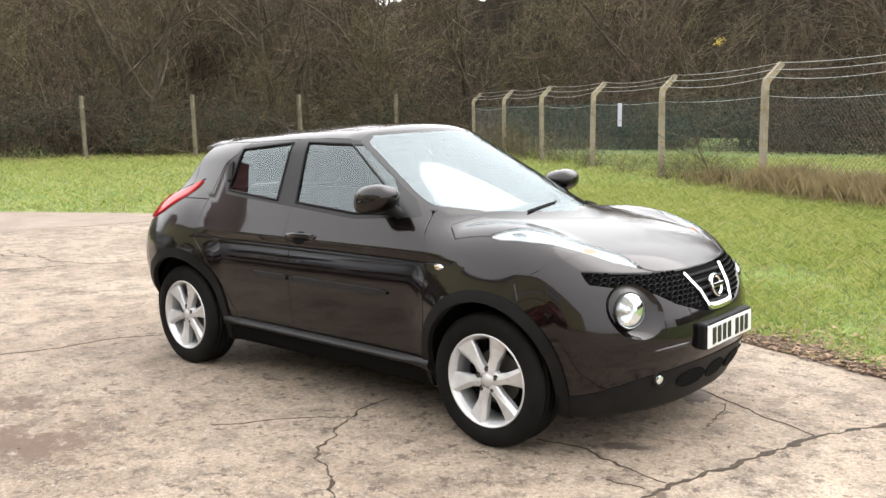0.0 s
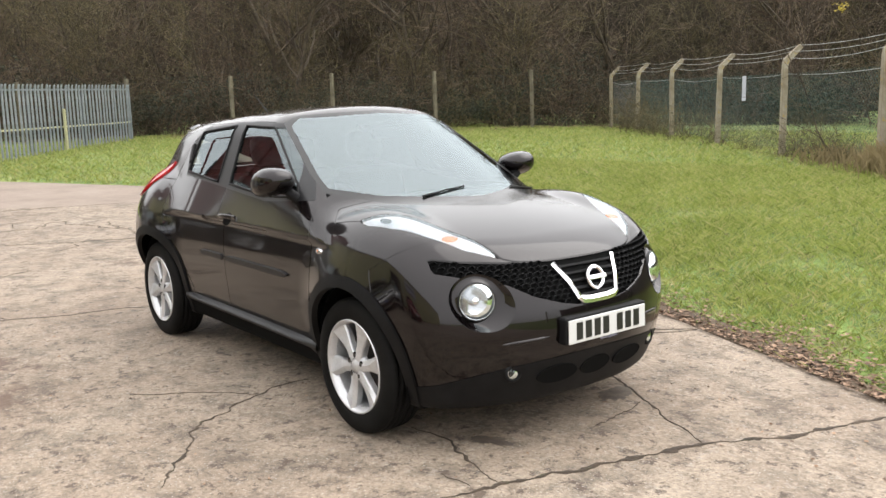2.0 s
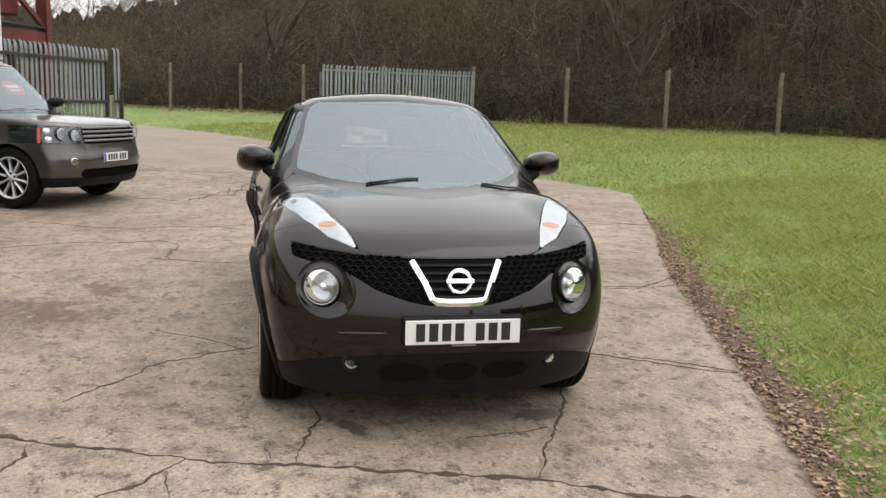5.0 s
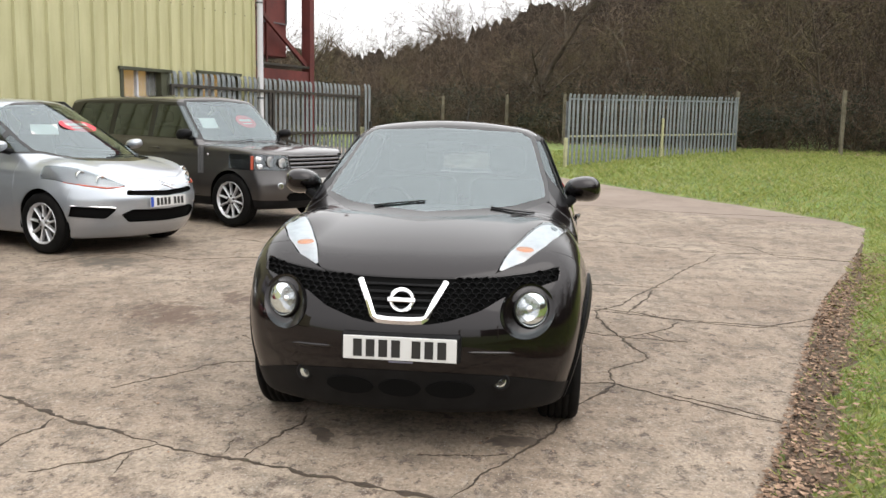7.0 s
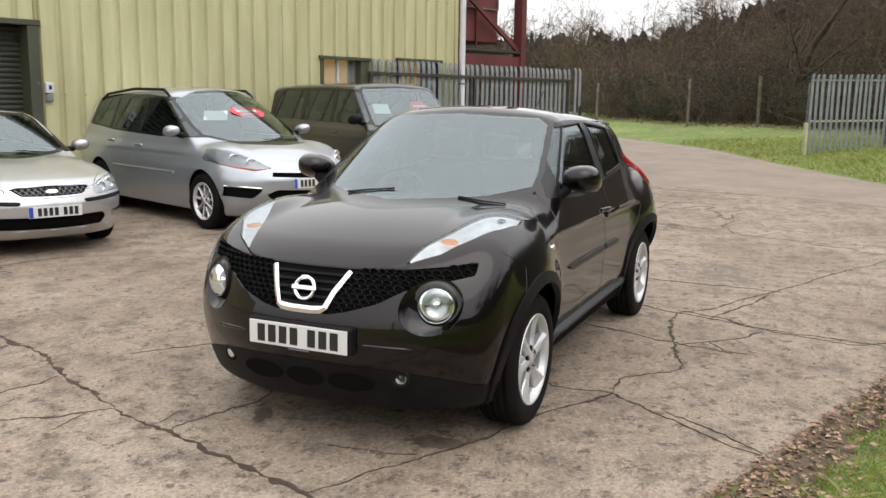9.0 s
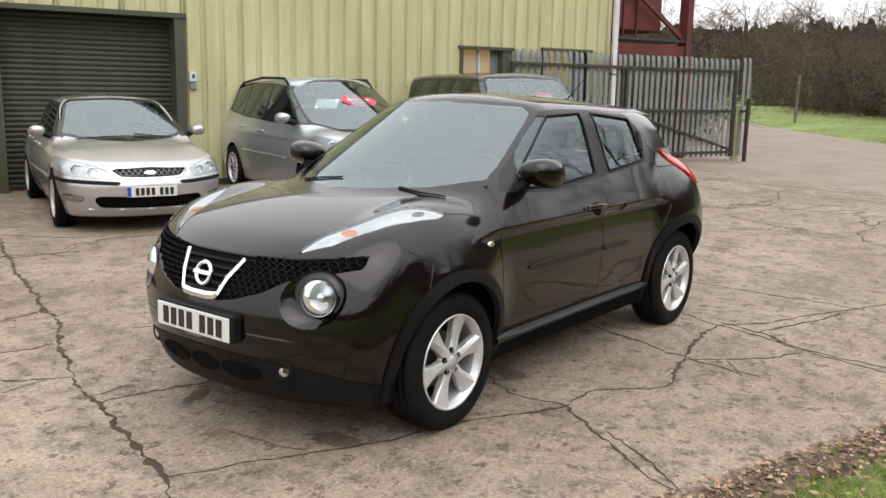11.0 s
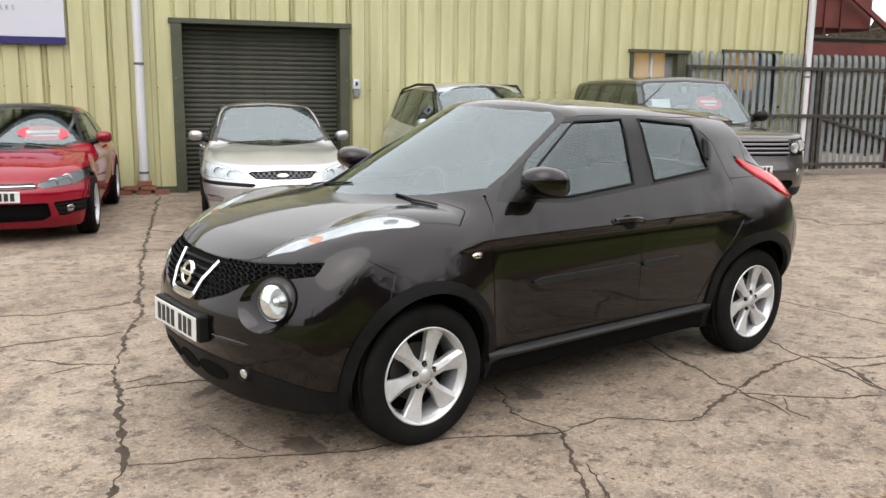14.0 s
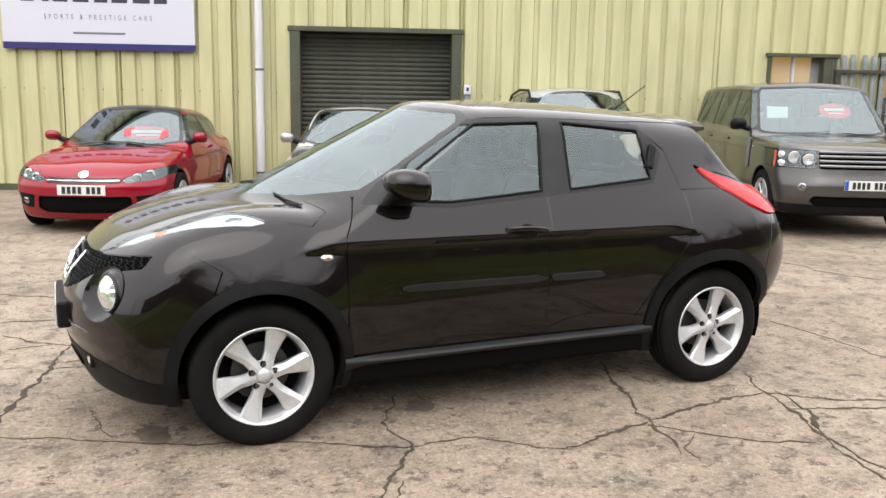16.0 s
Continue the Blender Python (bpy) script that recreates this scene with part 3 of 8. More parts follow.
at_wall(tagged(part("wall_gable", boxes((X_END - 0.01, -18, 0, X_END + 0.2, -0.22, WALL_TOP))[0:2], M_WALL), "green clad gable end wall", "wall", kind="structure"))
at_wall(tagged(part("wall_rear", boxes((X_END, -18.2, 0, X_FAR, -18, WALL_TOP)), M_WALL), "green clad rear wall", "wall", kind="structure"))
at_wall(tagged(part("wall_far_end", boxes((X_FAR, -18.2, 0, X_FAR + 0.2, 0, WALL_TOP)), M_WALL), "green clad end wall", "wall", kind="structure"))
at_wall(tagged(part("floor_inside", boxes((X_END + 0.2, -18, -0.1, X_FAR, -0.22, 0.02)), M_SOIL), "plain floor inside the unit", "floor", kind="structure"))
roof_v = [(X_END - 0.3, 0.12, WALL_TOP + 0.05), (X_FAR + 0.3, 0.12, WALL_TOP + 0.05), (X_FAR + 0.3, -9, WALL_TOP + 1.2), (X_END - 0.3, -9, WALL_TOP + 1.2), (X_FAR + 0.3, -18.4, WALL_TOP + 0.05), (X_END - 0.3, -18.4, WALL_TOP + 0.05)]
roof_f = [(0, 1, 2, 3), (3, 2, 4, 5)]
roof_v += [(x, y, z - 0.12) for x, y, z in roof_v]
roof_f += [(9, 8, 7, 6), (11, 10, 8, 9), (0, 6, 7, 1), (1, 7, 8, 2), (2, 8, 10, 4), (4, 10, 11, 5), (5, 11, 9, 3), (3, 9, 6, 0)]
at_wall(tagged(part("roof", (roof_v, roof_f), M_GALV2), "low pitched grey sheet roof", "roof", kind="structure"))

# roller shutter
door_1 = at_wall(tagged(new("door_1"), "closed dark olive roller shutter door in a steel frame", "roller shutter", kind="structure"))
part("head_frame", rounded(SH0 - 0.03, 0.0, SHTOP - 0.06, SH1 + 0.03, 0.065, SHTOP + 0.02, 0.008), M_TRIM, door_1)
for a, b in ((SH0, SH0 + 0.16), (SH1 - 0.16, SH1)):
    part("jamb", rounded(a, -0.30, 0.0, b, 0.055, SHTOP - 0.06, 0.008), M_TRIM, door_1)
lath = []
for k in range(10):
    w = math.pi * k / 9
    lath.append((0.016 * math.sin(w), 0.068 * k / 9))
n_lath = 35
sl_v = [(x, -0.26 + y, z) for x in (SH0 + 0.14, SH1 - 0.14) for y, z in lath] + [(x, -0.272, z) for x in (SH0 + 0.14, SH1 - 0.14) for z in (0.0, 0.075)]
sl_f = [(i, i + 1, 11 + i, 10 + i) for i in range(9)] + [(20, 22, 23, 21)]
slat_mesh = mesh_of("slat", sl_v, sl_f, M_SHUTTER, True)
for k in range(n_lath):
    ob = part("slat", slat_mesh, None, door_1)
    ob.location = (0, 0, 0.02 + 0.075 * k)
for z in (0.5, 1.1, 1.75):
    for x in (SH0 + 0.05, SH1 - 0.05):
        part("bolt", moved(lathe([(0.0, 0.012), (0.011, 0.011), (0.013, 0.0)], 8), Matrix.Translation((x, 0.055, z))), M_GALV, door_1)

# windows with warm light behind
M_PANE = mat("window_glass", (0.9, 0.92, 0.92), 0.05)
M_PANE.node_tree.nodes["Principled BSDF"].inputs["Transmission Weight"].default_value = 0.9
M_LAMPWARM = mat("warm_lit_blind", (0.40, 0.25, 0.07), 0.8)
e = M_LAMPWARM.node_tree.nodes["Principled BSDF"]
e.inputs["Emission Color"].default_value, e.inputs["Emission Strength"].default_value = (1.0, 0.58, 0.16, 1), 0.16
M_DARKROOM = mat("dim_room", (0.10, 0.085, 0.07), 0.8)
for i, (w0, w1, z0, z1) in enumerate((WIN1, WIN2)):
    win = at_wall(tagged(new("window_%d" % (i + 1)), "dark framed window lit warm from inside", "window", kind="structure"))
    part("head_flashing", rounded(w0 - 0.04, 0.0, z1 - 0.03, w1 + 0.04, 0.06, z1 + 0.03, 0.006), M_TRIM, win)
    part("window_sill", rounded(w0 - 0.04, -0.02, z0 - 0.03, w1 + 0.04, 0.07, z0 + 0.02, 0.006), M_TRIM, win)
    for a, b in ((w0, w0 + (0.22 if i == 0 else 0.06)), (w1 - 0.07, w1), ((w0 + w1) / 2 + 0.08, (w0 + w1) / 2 + 0.12)):
        part("window_frame", rounded(a, -0.16, z0, b, 0.03 if b - a > 0.05 else -0.08, z1, 0.005), M_TRIM if b - a > 0.05 else M_WHITE_PIPE, win)
    pane = part("pane", boxes((w0 + 0.06, -0.13, z0, w1 - 0.06, -0.122, z1)), M_PANE, win)
    pane.visible_shadow = False
    part("lit_blind", boxes((w0 + 0.3, -0.30, z0 + (0.3 if i == 0 else 0.3), w1 - 0.05, -0.28, z1)), M_LAMPWARM, win, "blind glowing warm with lamp light")
    part("reveal", boxes((w0, -0.5, z0 - 0.3, w1, -0.48, z1 + 0.2)), M_DARKROOM, win)

# downpipes with brackets
def downpipe(x, bottom):
    p = at_wall(tagged(new("downpipe"), "white plastic rainwater downpipe with dark clips", "downpipe"))
    part("pipe", moved(lathe([(0.065, bottom), (0.065, WALL_TOP)], 20), Matrix.Translation((x, 0.115, 0)) @ Matrix.Rotation(math.pi / 2, 4, "X")), M_WHITE_PIPE, p, smooth=True)
    for z in (bottom + 0.12, 1.95, 3.9):
        part("clip", moved(lathe([(0.066, z - 0.018), (0.073, z - 0.016), (0.073, z + 0.016), (0.066, z + 0.018)], 20), Matrix.Translation((x, 0.115, 0)) @ Matrix.Rotation(math.pi / 2, 4, "X")), M_GALV, p)
        part("clip_bracket", boxes((x - 0.02, 0.0, z - 0.015, x + 0.02, 0.06, z + 0.015)), M_GALV, p)
    return p


downpipe(W(-2.30), 0.21)
downpipe(W(9.70), 0.05)
# bricks at the foot of the pipe
for k, (x, y, z, tw) in enumerate(((W(-2.60), 0.16, 0.0, 0.05), (W(-2.32), 0.15, 0.0, -0.03), (W(-2.05), 0.17, 0.0, 0.06), (W(-2.50), 0.17, 0.07, -0.04), (W(-2.25), 0.16, 0.07, 0.08), (W(-2.30), 0.15, 0.14, 0.0))):
    b = part("brick", rounded(-0.107, -0.051, 0, 0.107, 0.051, 0.065, 0.006, 1), M_BRICK)
    b.matrix_world = WALL @ Matrix.Translation((x, y, z)) @ Matrix.Rotation(tw, 4, "Z")
    tagged(b, "worn red brick stacked under the downpipe", "brick", "bricks under the downpipe")

# switch box
sw = at_wall(tagged(new("switch_box"), "small white electric switch box on the cladding", "switch box"))
part("cover", rounded(W(1.0) - 0.055, 0.0, 1.62, W(1.0) + 0.055, 0.09, 1.77, 0.01), M_WHITE_PIPE, sw)
part("socket", rounded(W(1.0) - 0.045, 0.0, 1.50, W(1.0) + 0.045, 0.085, 1.605, 0.012), M_GALV2, sw)
part("label_plate", boxes((W(1.0) - 0.02, 0.09, 1.67, W(1.0) + 0.02, 0.094, 1.73)), M_SIGNBLUE, sw)

# sign board
board = at_wall(tagged(new("sign_board"), "pale grey traders sign board with blue lower edge", "sign"))
B0, B1 = W(-3.29), W(-6.20)
part("panel", rounded(B0, 0.04, 2.30, B1, 0.075, 3.75, 0.006), M_SIGNWHITE, board)
part("blue_edge", boxes((B0, 0.035, 2.20, B1, 0.079, 2.30)), M_SIGNBLUE, board, "dark blue border strip")


def lettering(words, x_left, z_base, width, height, material, parent, name="lettering"):
    """Letter-spaced capitals in the built-in font on the board's face."""
    cu = bpy.data.curves.new(name, "FONT")
    cu.body, cu.size, cu.space_character, cu.extrude = words, 1.0, 1.9, 0.02
    ob = bpy.data.objects.new(name, cu)
    scene.collection.objects.link(ob)
    me = bpy.data.meshes.new_from_object(ob.evaluated_get(bpy.context.evaluated_depsgraph_get()))
    bpy.data.objects.remove(ob)
    xs, ys = [v.co.x for v in me.vertices], [v.co.y for v in me.vertices]
    sx, sy = width / (max(xs) - min(xs)), height / (max(ys) - min(ys))
    v = [(x_left - (p.co.x - min(xs)) * sx, 0.077 + p.co.z * 0.05, z_base + (p.co.y - min(ys)) * sy) for p in me.vertices]
    for letter_v, letter_f in loose_pieces(v, [tuple(q.vertices) for q in me.polygons]):
        part("letter", (letter_v, letter_f), material, parent)


lettering("SPORTS & PRESTIGE CARS", B1 - 0.64, 2.655, 1.62, 0.075, M_SIGNGREY, board)
part("address_bar", rounded(B1 - 1.85, 0.072, 2.435, B1 - 1.06, 0.078, 2.468, 0.002, 1), M_SIGNGREY, board, "plain grey bar of small print")
for x, w in ((0.30, 0.20), (0.62, 0.10), (0.78, 0.22), (1.08, 0.24), (1.40, 0.20), (1.66, 0.24), (1.98, 0.26), (2.30, 0.20)):
    part("name_block", rounded(B1 - x - w, 0.072, 2.915, B1 - x, 0.079, 3.25, 0.003, 1), M_SIGNINK, board, "heavy dark block of the trade name")
fix = []
for k in range(120):
    x = -9.5 + RIB * 0.5 + RIB * k
    if X_END < x < X_FAR and not SH0 - 0.1 < x < SH1 + 0.1:
        for z in (1.60, 3.6):
            if not any(a < x < b and z < d for a, b, c, d in (WIN1, WIN2)):
                fix.append((x - 0.010, 0.0, z - 0.008, x + 0.010, 0.006, z + 0.008))
part("fixings", boxes(*fix), M_TRIM, wall_yard)

# ---- fences ----
def pale_mesh(h, width=0.062, depth=0.022, material=None):
    """A D-section palisade pale with a triple-pointed, outward bent head."""
    prof = [(-width / 2, 0), (-width / 4, depth * 0.8), (0, depth), (width / 4, depth * 0.8), (width / 2, 0)]
    v, f = [], []
    for z, s, o in ((0.0, 1.0, 0), (h - 0.14, 1.0, 0), (h - 0.07, 1.0, 0.01)):
        v += [(x * s, y + o, z) for x, y in prof]
    for r in range(2):
        for i in range(4):
            a = r * 5 + i
            f.append((a, a + 1, a + 6, a + 5))
    tips = [(-width / 2, 0.03, h - 0.02), (0, 0.035, h), (width / 2, 0.03, h - 0.02)]
    n = len(v)
    v += tips
    f += [(10, 11, n), (11, 12, n + 1), (12, 13, n + 1), (13, 14, n + 2), (11, n + 1, n), (13, n + 2, n + 1)]
    v2 = [(x, y - 0.004, z) for x, y, z in v]
    m = len(v)
    f += [tuple(i + m for i in reversed(q)) for q in f]
    return mesh_of("pale", v + v2, f, material)


def frame_on(ax, ay, bx, by):
    """A frame at (ax, ay) whose x axis runs towards (bx, by)."""
    return Matrix.Translation((ax, ay, 0)) @ Matrix.Rotation(math.atan2(by - ay, bx - ax), 4, "Z")


# galvanised palisade panel by the road
PAL_A, PAL_B = (-20.6, 1.33), (-25.6, 7.22)
pal_len = math.dist(PAL_A, PAL_B)
pal = tagged(new("palisade_fence"), "galvanised steel palisade fence panel on the grass", "fence")
pal.matrix_world = frame_on(*PAL_A, *PAL_B)
n_pale = round(pal_len / 0.175)
pale_a = pale_mesh(2.13, 0.092, 0.024, M_GALV2)
for k in range(n_pale + 1):
    t = k / n_pale
    x, y = PAL_A[0] + t * (PAL_B[0] - PAL_A[0]), PAL_A[1] + t * (PAL_B[1] - PAL_A[1])
    ob = part("pale", pale_a, None, pal)
    ob.matrix_local = Matrix.Translation((t * pal_len, 0, 0.30 + 0.13 * t + random.uniform(-0.012, 0.012))) @ Matrix.Rotation(random.gauss(0, 0.008), 4, "Y") @ Matrix.Rotation(math.pi, 4, "Z")
for z in (0.92, 2.02):
    v, f = rounded(0, 0.0, -0.025, pal_len, 0.05, 0.025, 0.004, 1)
    v = [(x, y, zz + z + 0.30 + 0.13 * x / pal_len - 0.05) for x, y, zz in v]
    part("rail", (v, f), M_YELLOW_POST if z < 1 else M_GALV2, pal)
for k in range(4):
    x = pal_len * k / 3
    part("post", rounded(x - 0.04, 0.05, 0.1, x + 0.04, 0.12, 2.2 + 0.13 * k / 3, 0.006, 1), M_GALV, pal)
for x, h, wd, o in ((-0.10, 0.85, 0.048, 0.0), (3.9, 1.22, 0.038, -0.12)):
    v, f = rounded(-wd, -wd, -0.2, wd, wd, h, 0.02)
    b = part("marker_post", (v, f), M_YELLOW_POST)
    b.matrix_world = frame_on(*PAL_A, *PAL_B) @ Matrix.Translation((x, o, 0)) 
    b.location.z = lie(b.location.x, b.location.y)
    tagged(b, "pale yellow painted marker post in the grass", "post", "yellow marker posts")

# the yard gate, standing open along the wall
GATE_A, GATE_B = (-9.80, -6.24), (-15.45, -3.90)
gate_len = math.dist(GATE_A, GATE_B)
gate = tagged(new("palisade_gate"), "open palisade gate with rusty dark frame and galvanised pales", "gate")
gate.matrix_world = frame_on(*GATE_A, *GATE_B)
pale_b = pale_mesh(2.17, 0.088, 0.024, M_GALV2)
n_pale = round(gate_len / 0.158)
for k in range(n_pale + 1):
    ob = part("pale", pale_b, None, gate)
    ob.matrix_local = Matrix.Translation((gate_len * k / n_pale, 0.056, 0.21 + random.uniform(-0.01, 0.01))) @ Matrix.Rotation(random.gauss(0, 0.006), 4, "Y")
half = gate_len * 0.46
for z in (2.10, 1.22, 0.30):
    part("rail", rounded(0.0, 0.0, z - 0.03, gate_len, 0.05, z + 0.03, 0.005, 1), M_RUST, gate)
for x in (0.02, half - 0.05, half + 0.06, gate_len - 0.06):
    part("stile", rounded(x - 0.035, -0.005, 0.2, x + 0.035, 0.06, 2.13, 0.005, 1), M_RUST, gate)
for x0, z0, x1, z1 in ((half + 0.08, 1.18, gate_len - 0.1, 0.36),):
    part("brace", moved(rounded(0, 0.005, -0.025, math.hypot(x1 - x0, z1 - z0), 0.045, 0.025, 0.005, 1), Matrix.Translation((x0, 0, z0)) @ Matrix.Rotation(math.atan2(z0 - z1, x1 - x0), 4, "Y")), M_RUST, gate)
gp = part("gate_post", rounded(-0.07, -0.07, 0, 0.07, 0.07, 1.28, 0.015), M_YELLOW_POST)
gp.matrix_world = frame_on(*GATE_A, *GATE_B) @ Matrix.Translation((gate_len + 0.10, 0.05, 0.08))
tagged(gp, "pale yellow stop post at the gate", "post", "yellow marker posts")
gs = tagged(new("palisade_stub"), "two galvanised palisade pales beyond the gate", "fence")
gs.matrix_world = frame_on(*GATE_A, *GATE_B)
for x in (0.05, 0.21):
    ob = part("pale", pale_b, None, gs)
    ob.matrix_local = Matrix.Translation((gate_len + x, -0.12, 0.24))
part("rail", boxes((gate_len - 0.02, -0.17, 1.2, gate_len + 0.26, -0.125, 1.25)), M_RUST, gs)
part("footing_post", boxes((gate_len + 0.12, -0.235, 0.0, gate_len + 0.18, -0.172, 1.5)), M_RUST, gs)

# red steel frame and tank behind the building's corner
red = at_wall(tagged(new("red_steel_tower"), "oxide red steel frame with a red sheet bunker", "steel frame"))
part("column", boxes((W(12.86), -0.95, 0, W(12.68), -0.70, 7.0)), M_RED_STEEL, red)
part("column", boxes((W(12.86), -3.6, 0, W(12.68), -3.35, 7.0)), M_RED_STEEL, red)
part("bunker", rounded(W(12.15), -3.4, 2.95, W(9.95), -1.0, 7.0, 0.03, 1), M_RED_STEEL, red)
part("beam", boxes((W(12.7), -0.92, 2.42, W(9.9), -0.74, 2.66)), M_RED_STEEL, red)
part("walkway", boxes((W(12.75), -1.6, 2.74, W(9.9), -0.72, 2.79)), M_RUST, red)
part("guard_rail", boxes((W(12.1), -0.98, 3.72, W(9.9), -0.95, 3.75)), M_GALV, red)
part("guard_stanchion", boxes((W(12.1), -0.98, 3.72, W(12.07), -0.95, 5.2)), M_GALV, red)
part("brace", moved(boxes((0, -0.85, -0.05, 3.1, -0.78, 0.05)), Matrix.Translation((W(12.7), 0, 2.8)) @ Matrix.Rotation(-0.56, 4, "Y")), M_RED_STEEL, red)
part("ladder", joined(boxes((W(11.35), -0.99, 2.8, W(11.32), -0.96, 7.0)), boxes((W(10.95), -0.99, 2.8, W(10.92), -0.96, 7.0))), M_RED_STEEL, red)


# cranked concrete posts with barbed wire and chain link
def cranked_post():
    v, f = [], []
    for y, z, wy, wx in ((0, -0.3, 0.058, 0.052), (0, 1.72, 0.050, 0.047), (0.02, 1.80, 0.049, 0.047), (0.30, 2.08, 0.034, 0.042)):
        sl = 0.03 if z > 1.75 else 0
        v += [(-wx, y - wy, z + sl), (wx, y - wy, z + sl), (wx, y + wy, z - sl), (-wx, y + wy, z - sl)]
    for r in range(3):
        for k in range(4):
            a, b = r * 4 + k, r * 4 + (k + 1) % 4
            f.append((a, b, b + 4, a + 4))
    f += [(3, 2, 1, 0), (12, 13, 14, 15)]
    bm = bmesh.new()
    vs = [bm.verts.new(p) for p in v]
    for q in f:
        bm.faces.new([vs[i] for i in q])
    bmesh.ops.bevel(bm, geom=[e for e in bm.edges], offset=0.008, segments=1, affect="EDGES")
    me = bpy.data.meshes.new("concrete_post")
    bm.to_mesh(me)
    bm.free()
    me.materials.append(M_CONCRETE_POST)
    return me


POST_A, POST_STEP = Vector((-1.72, 10.58)), Vector((-2.89, 2.075))
crank = cranked_post()
post_dir = math.atan2(POST_STEP.y, POST_STEP.x)
crank_tops = []
for k in range(-4, 6):
    p = POST_A + POST_STEP * k
    ob = part("concrete_post", crank, None)
    z = lie(p.x, p.y)
    ob.matrix_world = Matrix.Translation((p.x, p.y, z - 0.02)) @ Matrix.Rotation(post_dir + math.pi, 4, "Z") @ Matrix.Rotation(random.gauss(0, 0.018), 4, "X") @ Matrix.Rotation(random.gauss(0, 0.018), 4, "Y")
    tagged(ob, "lichened cranked concrete fence post in the grass", "fence post", "cranked concrete posts")
    crank_tops.append(ob.matrix_world.copy())


def sagging(a, b, sag, n=10, r=0.004):
    return tube([a.lerp(b, t / n) - Vector((0, 0, sag * 4 * (t / n) * (1 - t / n))) for t in range(n + 1)], r, 4, False)


strands = tagged(new("barbed_wire"), "three slack strands of barbed wire on the posts", "wire")
for y, z in ((0.27, 2.09), (0.15, 1.98), (0.04, 1.86), (0.07, 1.55)):
    segs = [sagging(a @ Vector((0, y, z)), b @ Vector((0, y, z)), random.uniform(0.02, 0.10)) for a, b in zip(crank_tops, crank_tops[1:])]
    for seg in segs:
        part("strand", seg, M_WIRE, strands)


def chain_link(a, b, h, cell, r, material, parent, name="mesh_panel"):
    """Diamond mesh between two places on the land, of thin crossing wires."""
    v, f = [], []
    a, b = Vector(a), Vector(b)
    ln = (b - a).to_2d().length
    ax = (b - a).normalized()
    up = Vector((0, 0, 1))

    def wire(p, q):
        n = len(v)
        d = (q - p).normalized()
        s = d.cross(ax.cross(up)).normalized() * r
        t = ax.cross(up) * r
        v.extend([p + s, p - s * 0.5 + t, p - s * 0.5 - t, q + s, q - s * 0.5 + t, q - s * 0.5 - t])
        f.extend([(n, n + 1, n + 4, n + 3), (n + 1, n + 2, n + 5, n + 4), (n + 2, n, n + 3, n + 5)])

    c = -h
    while c < ln:
        for sgn in (1, -1):
            x0, z0, x1, z1 = (c, 0.0, c + h, h) if sgn > 0 else (c, h, c + h, 0.0)
            if x0 < 0:
                z0 += sgn * -x0
                x0 = 0
            if x1 > ln:
                z1 -= sgn * (x1 - ln)
                x1 = ln
            if x1 - x0 > 0.02:
                wire(a + ax * x0 + up * z0, a + ax * x1 + up * z1)
        c += cell
    return part(name, ([tuple(p) for p in v], f), material, parent)


link = tagged(new("chain_link_fence"), "sagging chain link mesh between concrete posts", "fence")
for k, (a, b) in enumerate(zip(crank_tops, crank_tops[1:])):
    chain_link(a @ Vector((0, 0.07, 0.12)), b @ Vector((0, 0.07, 0.12)), 1.45, 0.085, 0.0020, M_MESH_GREEN if k in (4, 5, 6, 7) else M_LINK, link)

# white notice on the mesh
p = POST_A + POST_STEP * 1.55
note = part("notice", rounded(-0.10, 0, 0, 0.10, 0.012, 0.52, 0.004, 1), M_SIGNWHITE)
note.matrix_world = Matrix.Translation((p.x, p.y, 1.52)) @ Matrix.Rotation(post_dir + math.pi, 4, "Z") @ Matrix.Translation((0, -0.03, 0)) 
tagged(note, "blank white notice plate tied to the fence mesh", "sign")

# straight posts of the wood's back fence
BACK = [(-18.25, 19.1), (-20.1, 16.15), (-21.9, 13.03), (-23.95, 10.2), (-25.9, 7.25), (-28.1, 4.3), (-30.7, 1.4), (-33.8, -1.1), (-34.6, -4.1), (-35.7, -8.5), (-40.0, -12.0)]
timber = mesh_of("fence_stake", *rounded(-0.055, -0.055, -0.3, 0.055, 0.055, 2.05, 0.012, 1), M_SHADED_POST)
back_tops = []
for i, (x, y) in enumerate(BACK):
    ob = part("fence_stake", timber, None)
    ob.matrix_world = Matrix.Translation((x, y, lie(x, y))) @ Matrix.Rotation(random.uniform(0, 0.5), 4, "Z") @ Matrix.Rotation(random.gauss(0, 0.02), 4, "X")
    tagged(ob, "weathered straight concrete fence post at the wood", "fence post", "posts along the wood")
    back_tops.append(ob.matrix_world.copy())
bw = tagged(new("plain_wire"), "slack plain wires along the wood", "wire")
for z in (1.1, 1.9):
    part("strand", joined(*[sagging(a @ Vector((0, 0, z)), b @ Vector((0, 0, z)), 0.03, 6, 0.002) for a, b in zip(back_tops[:7], back_tops[1:7])]), M_LINK, bw)

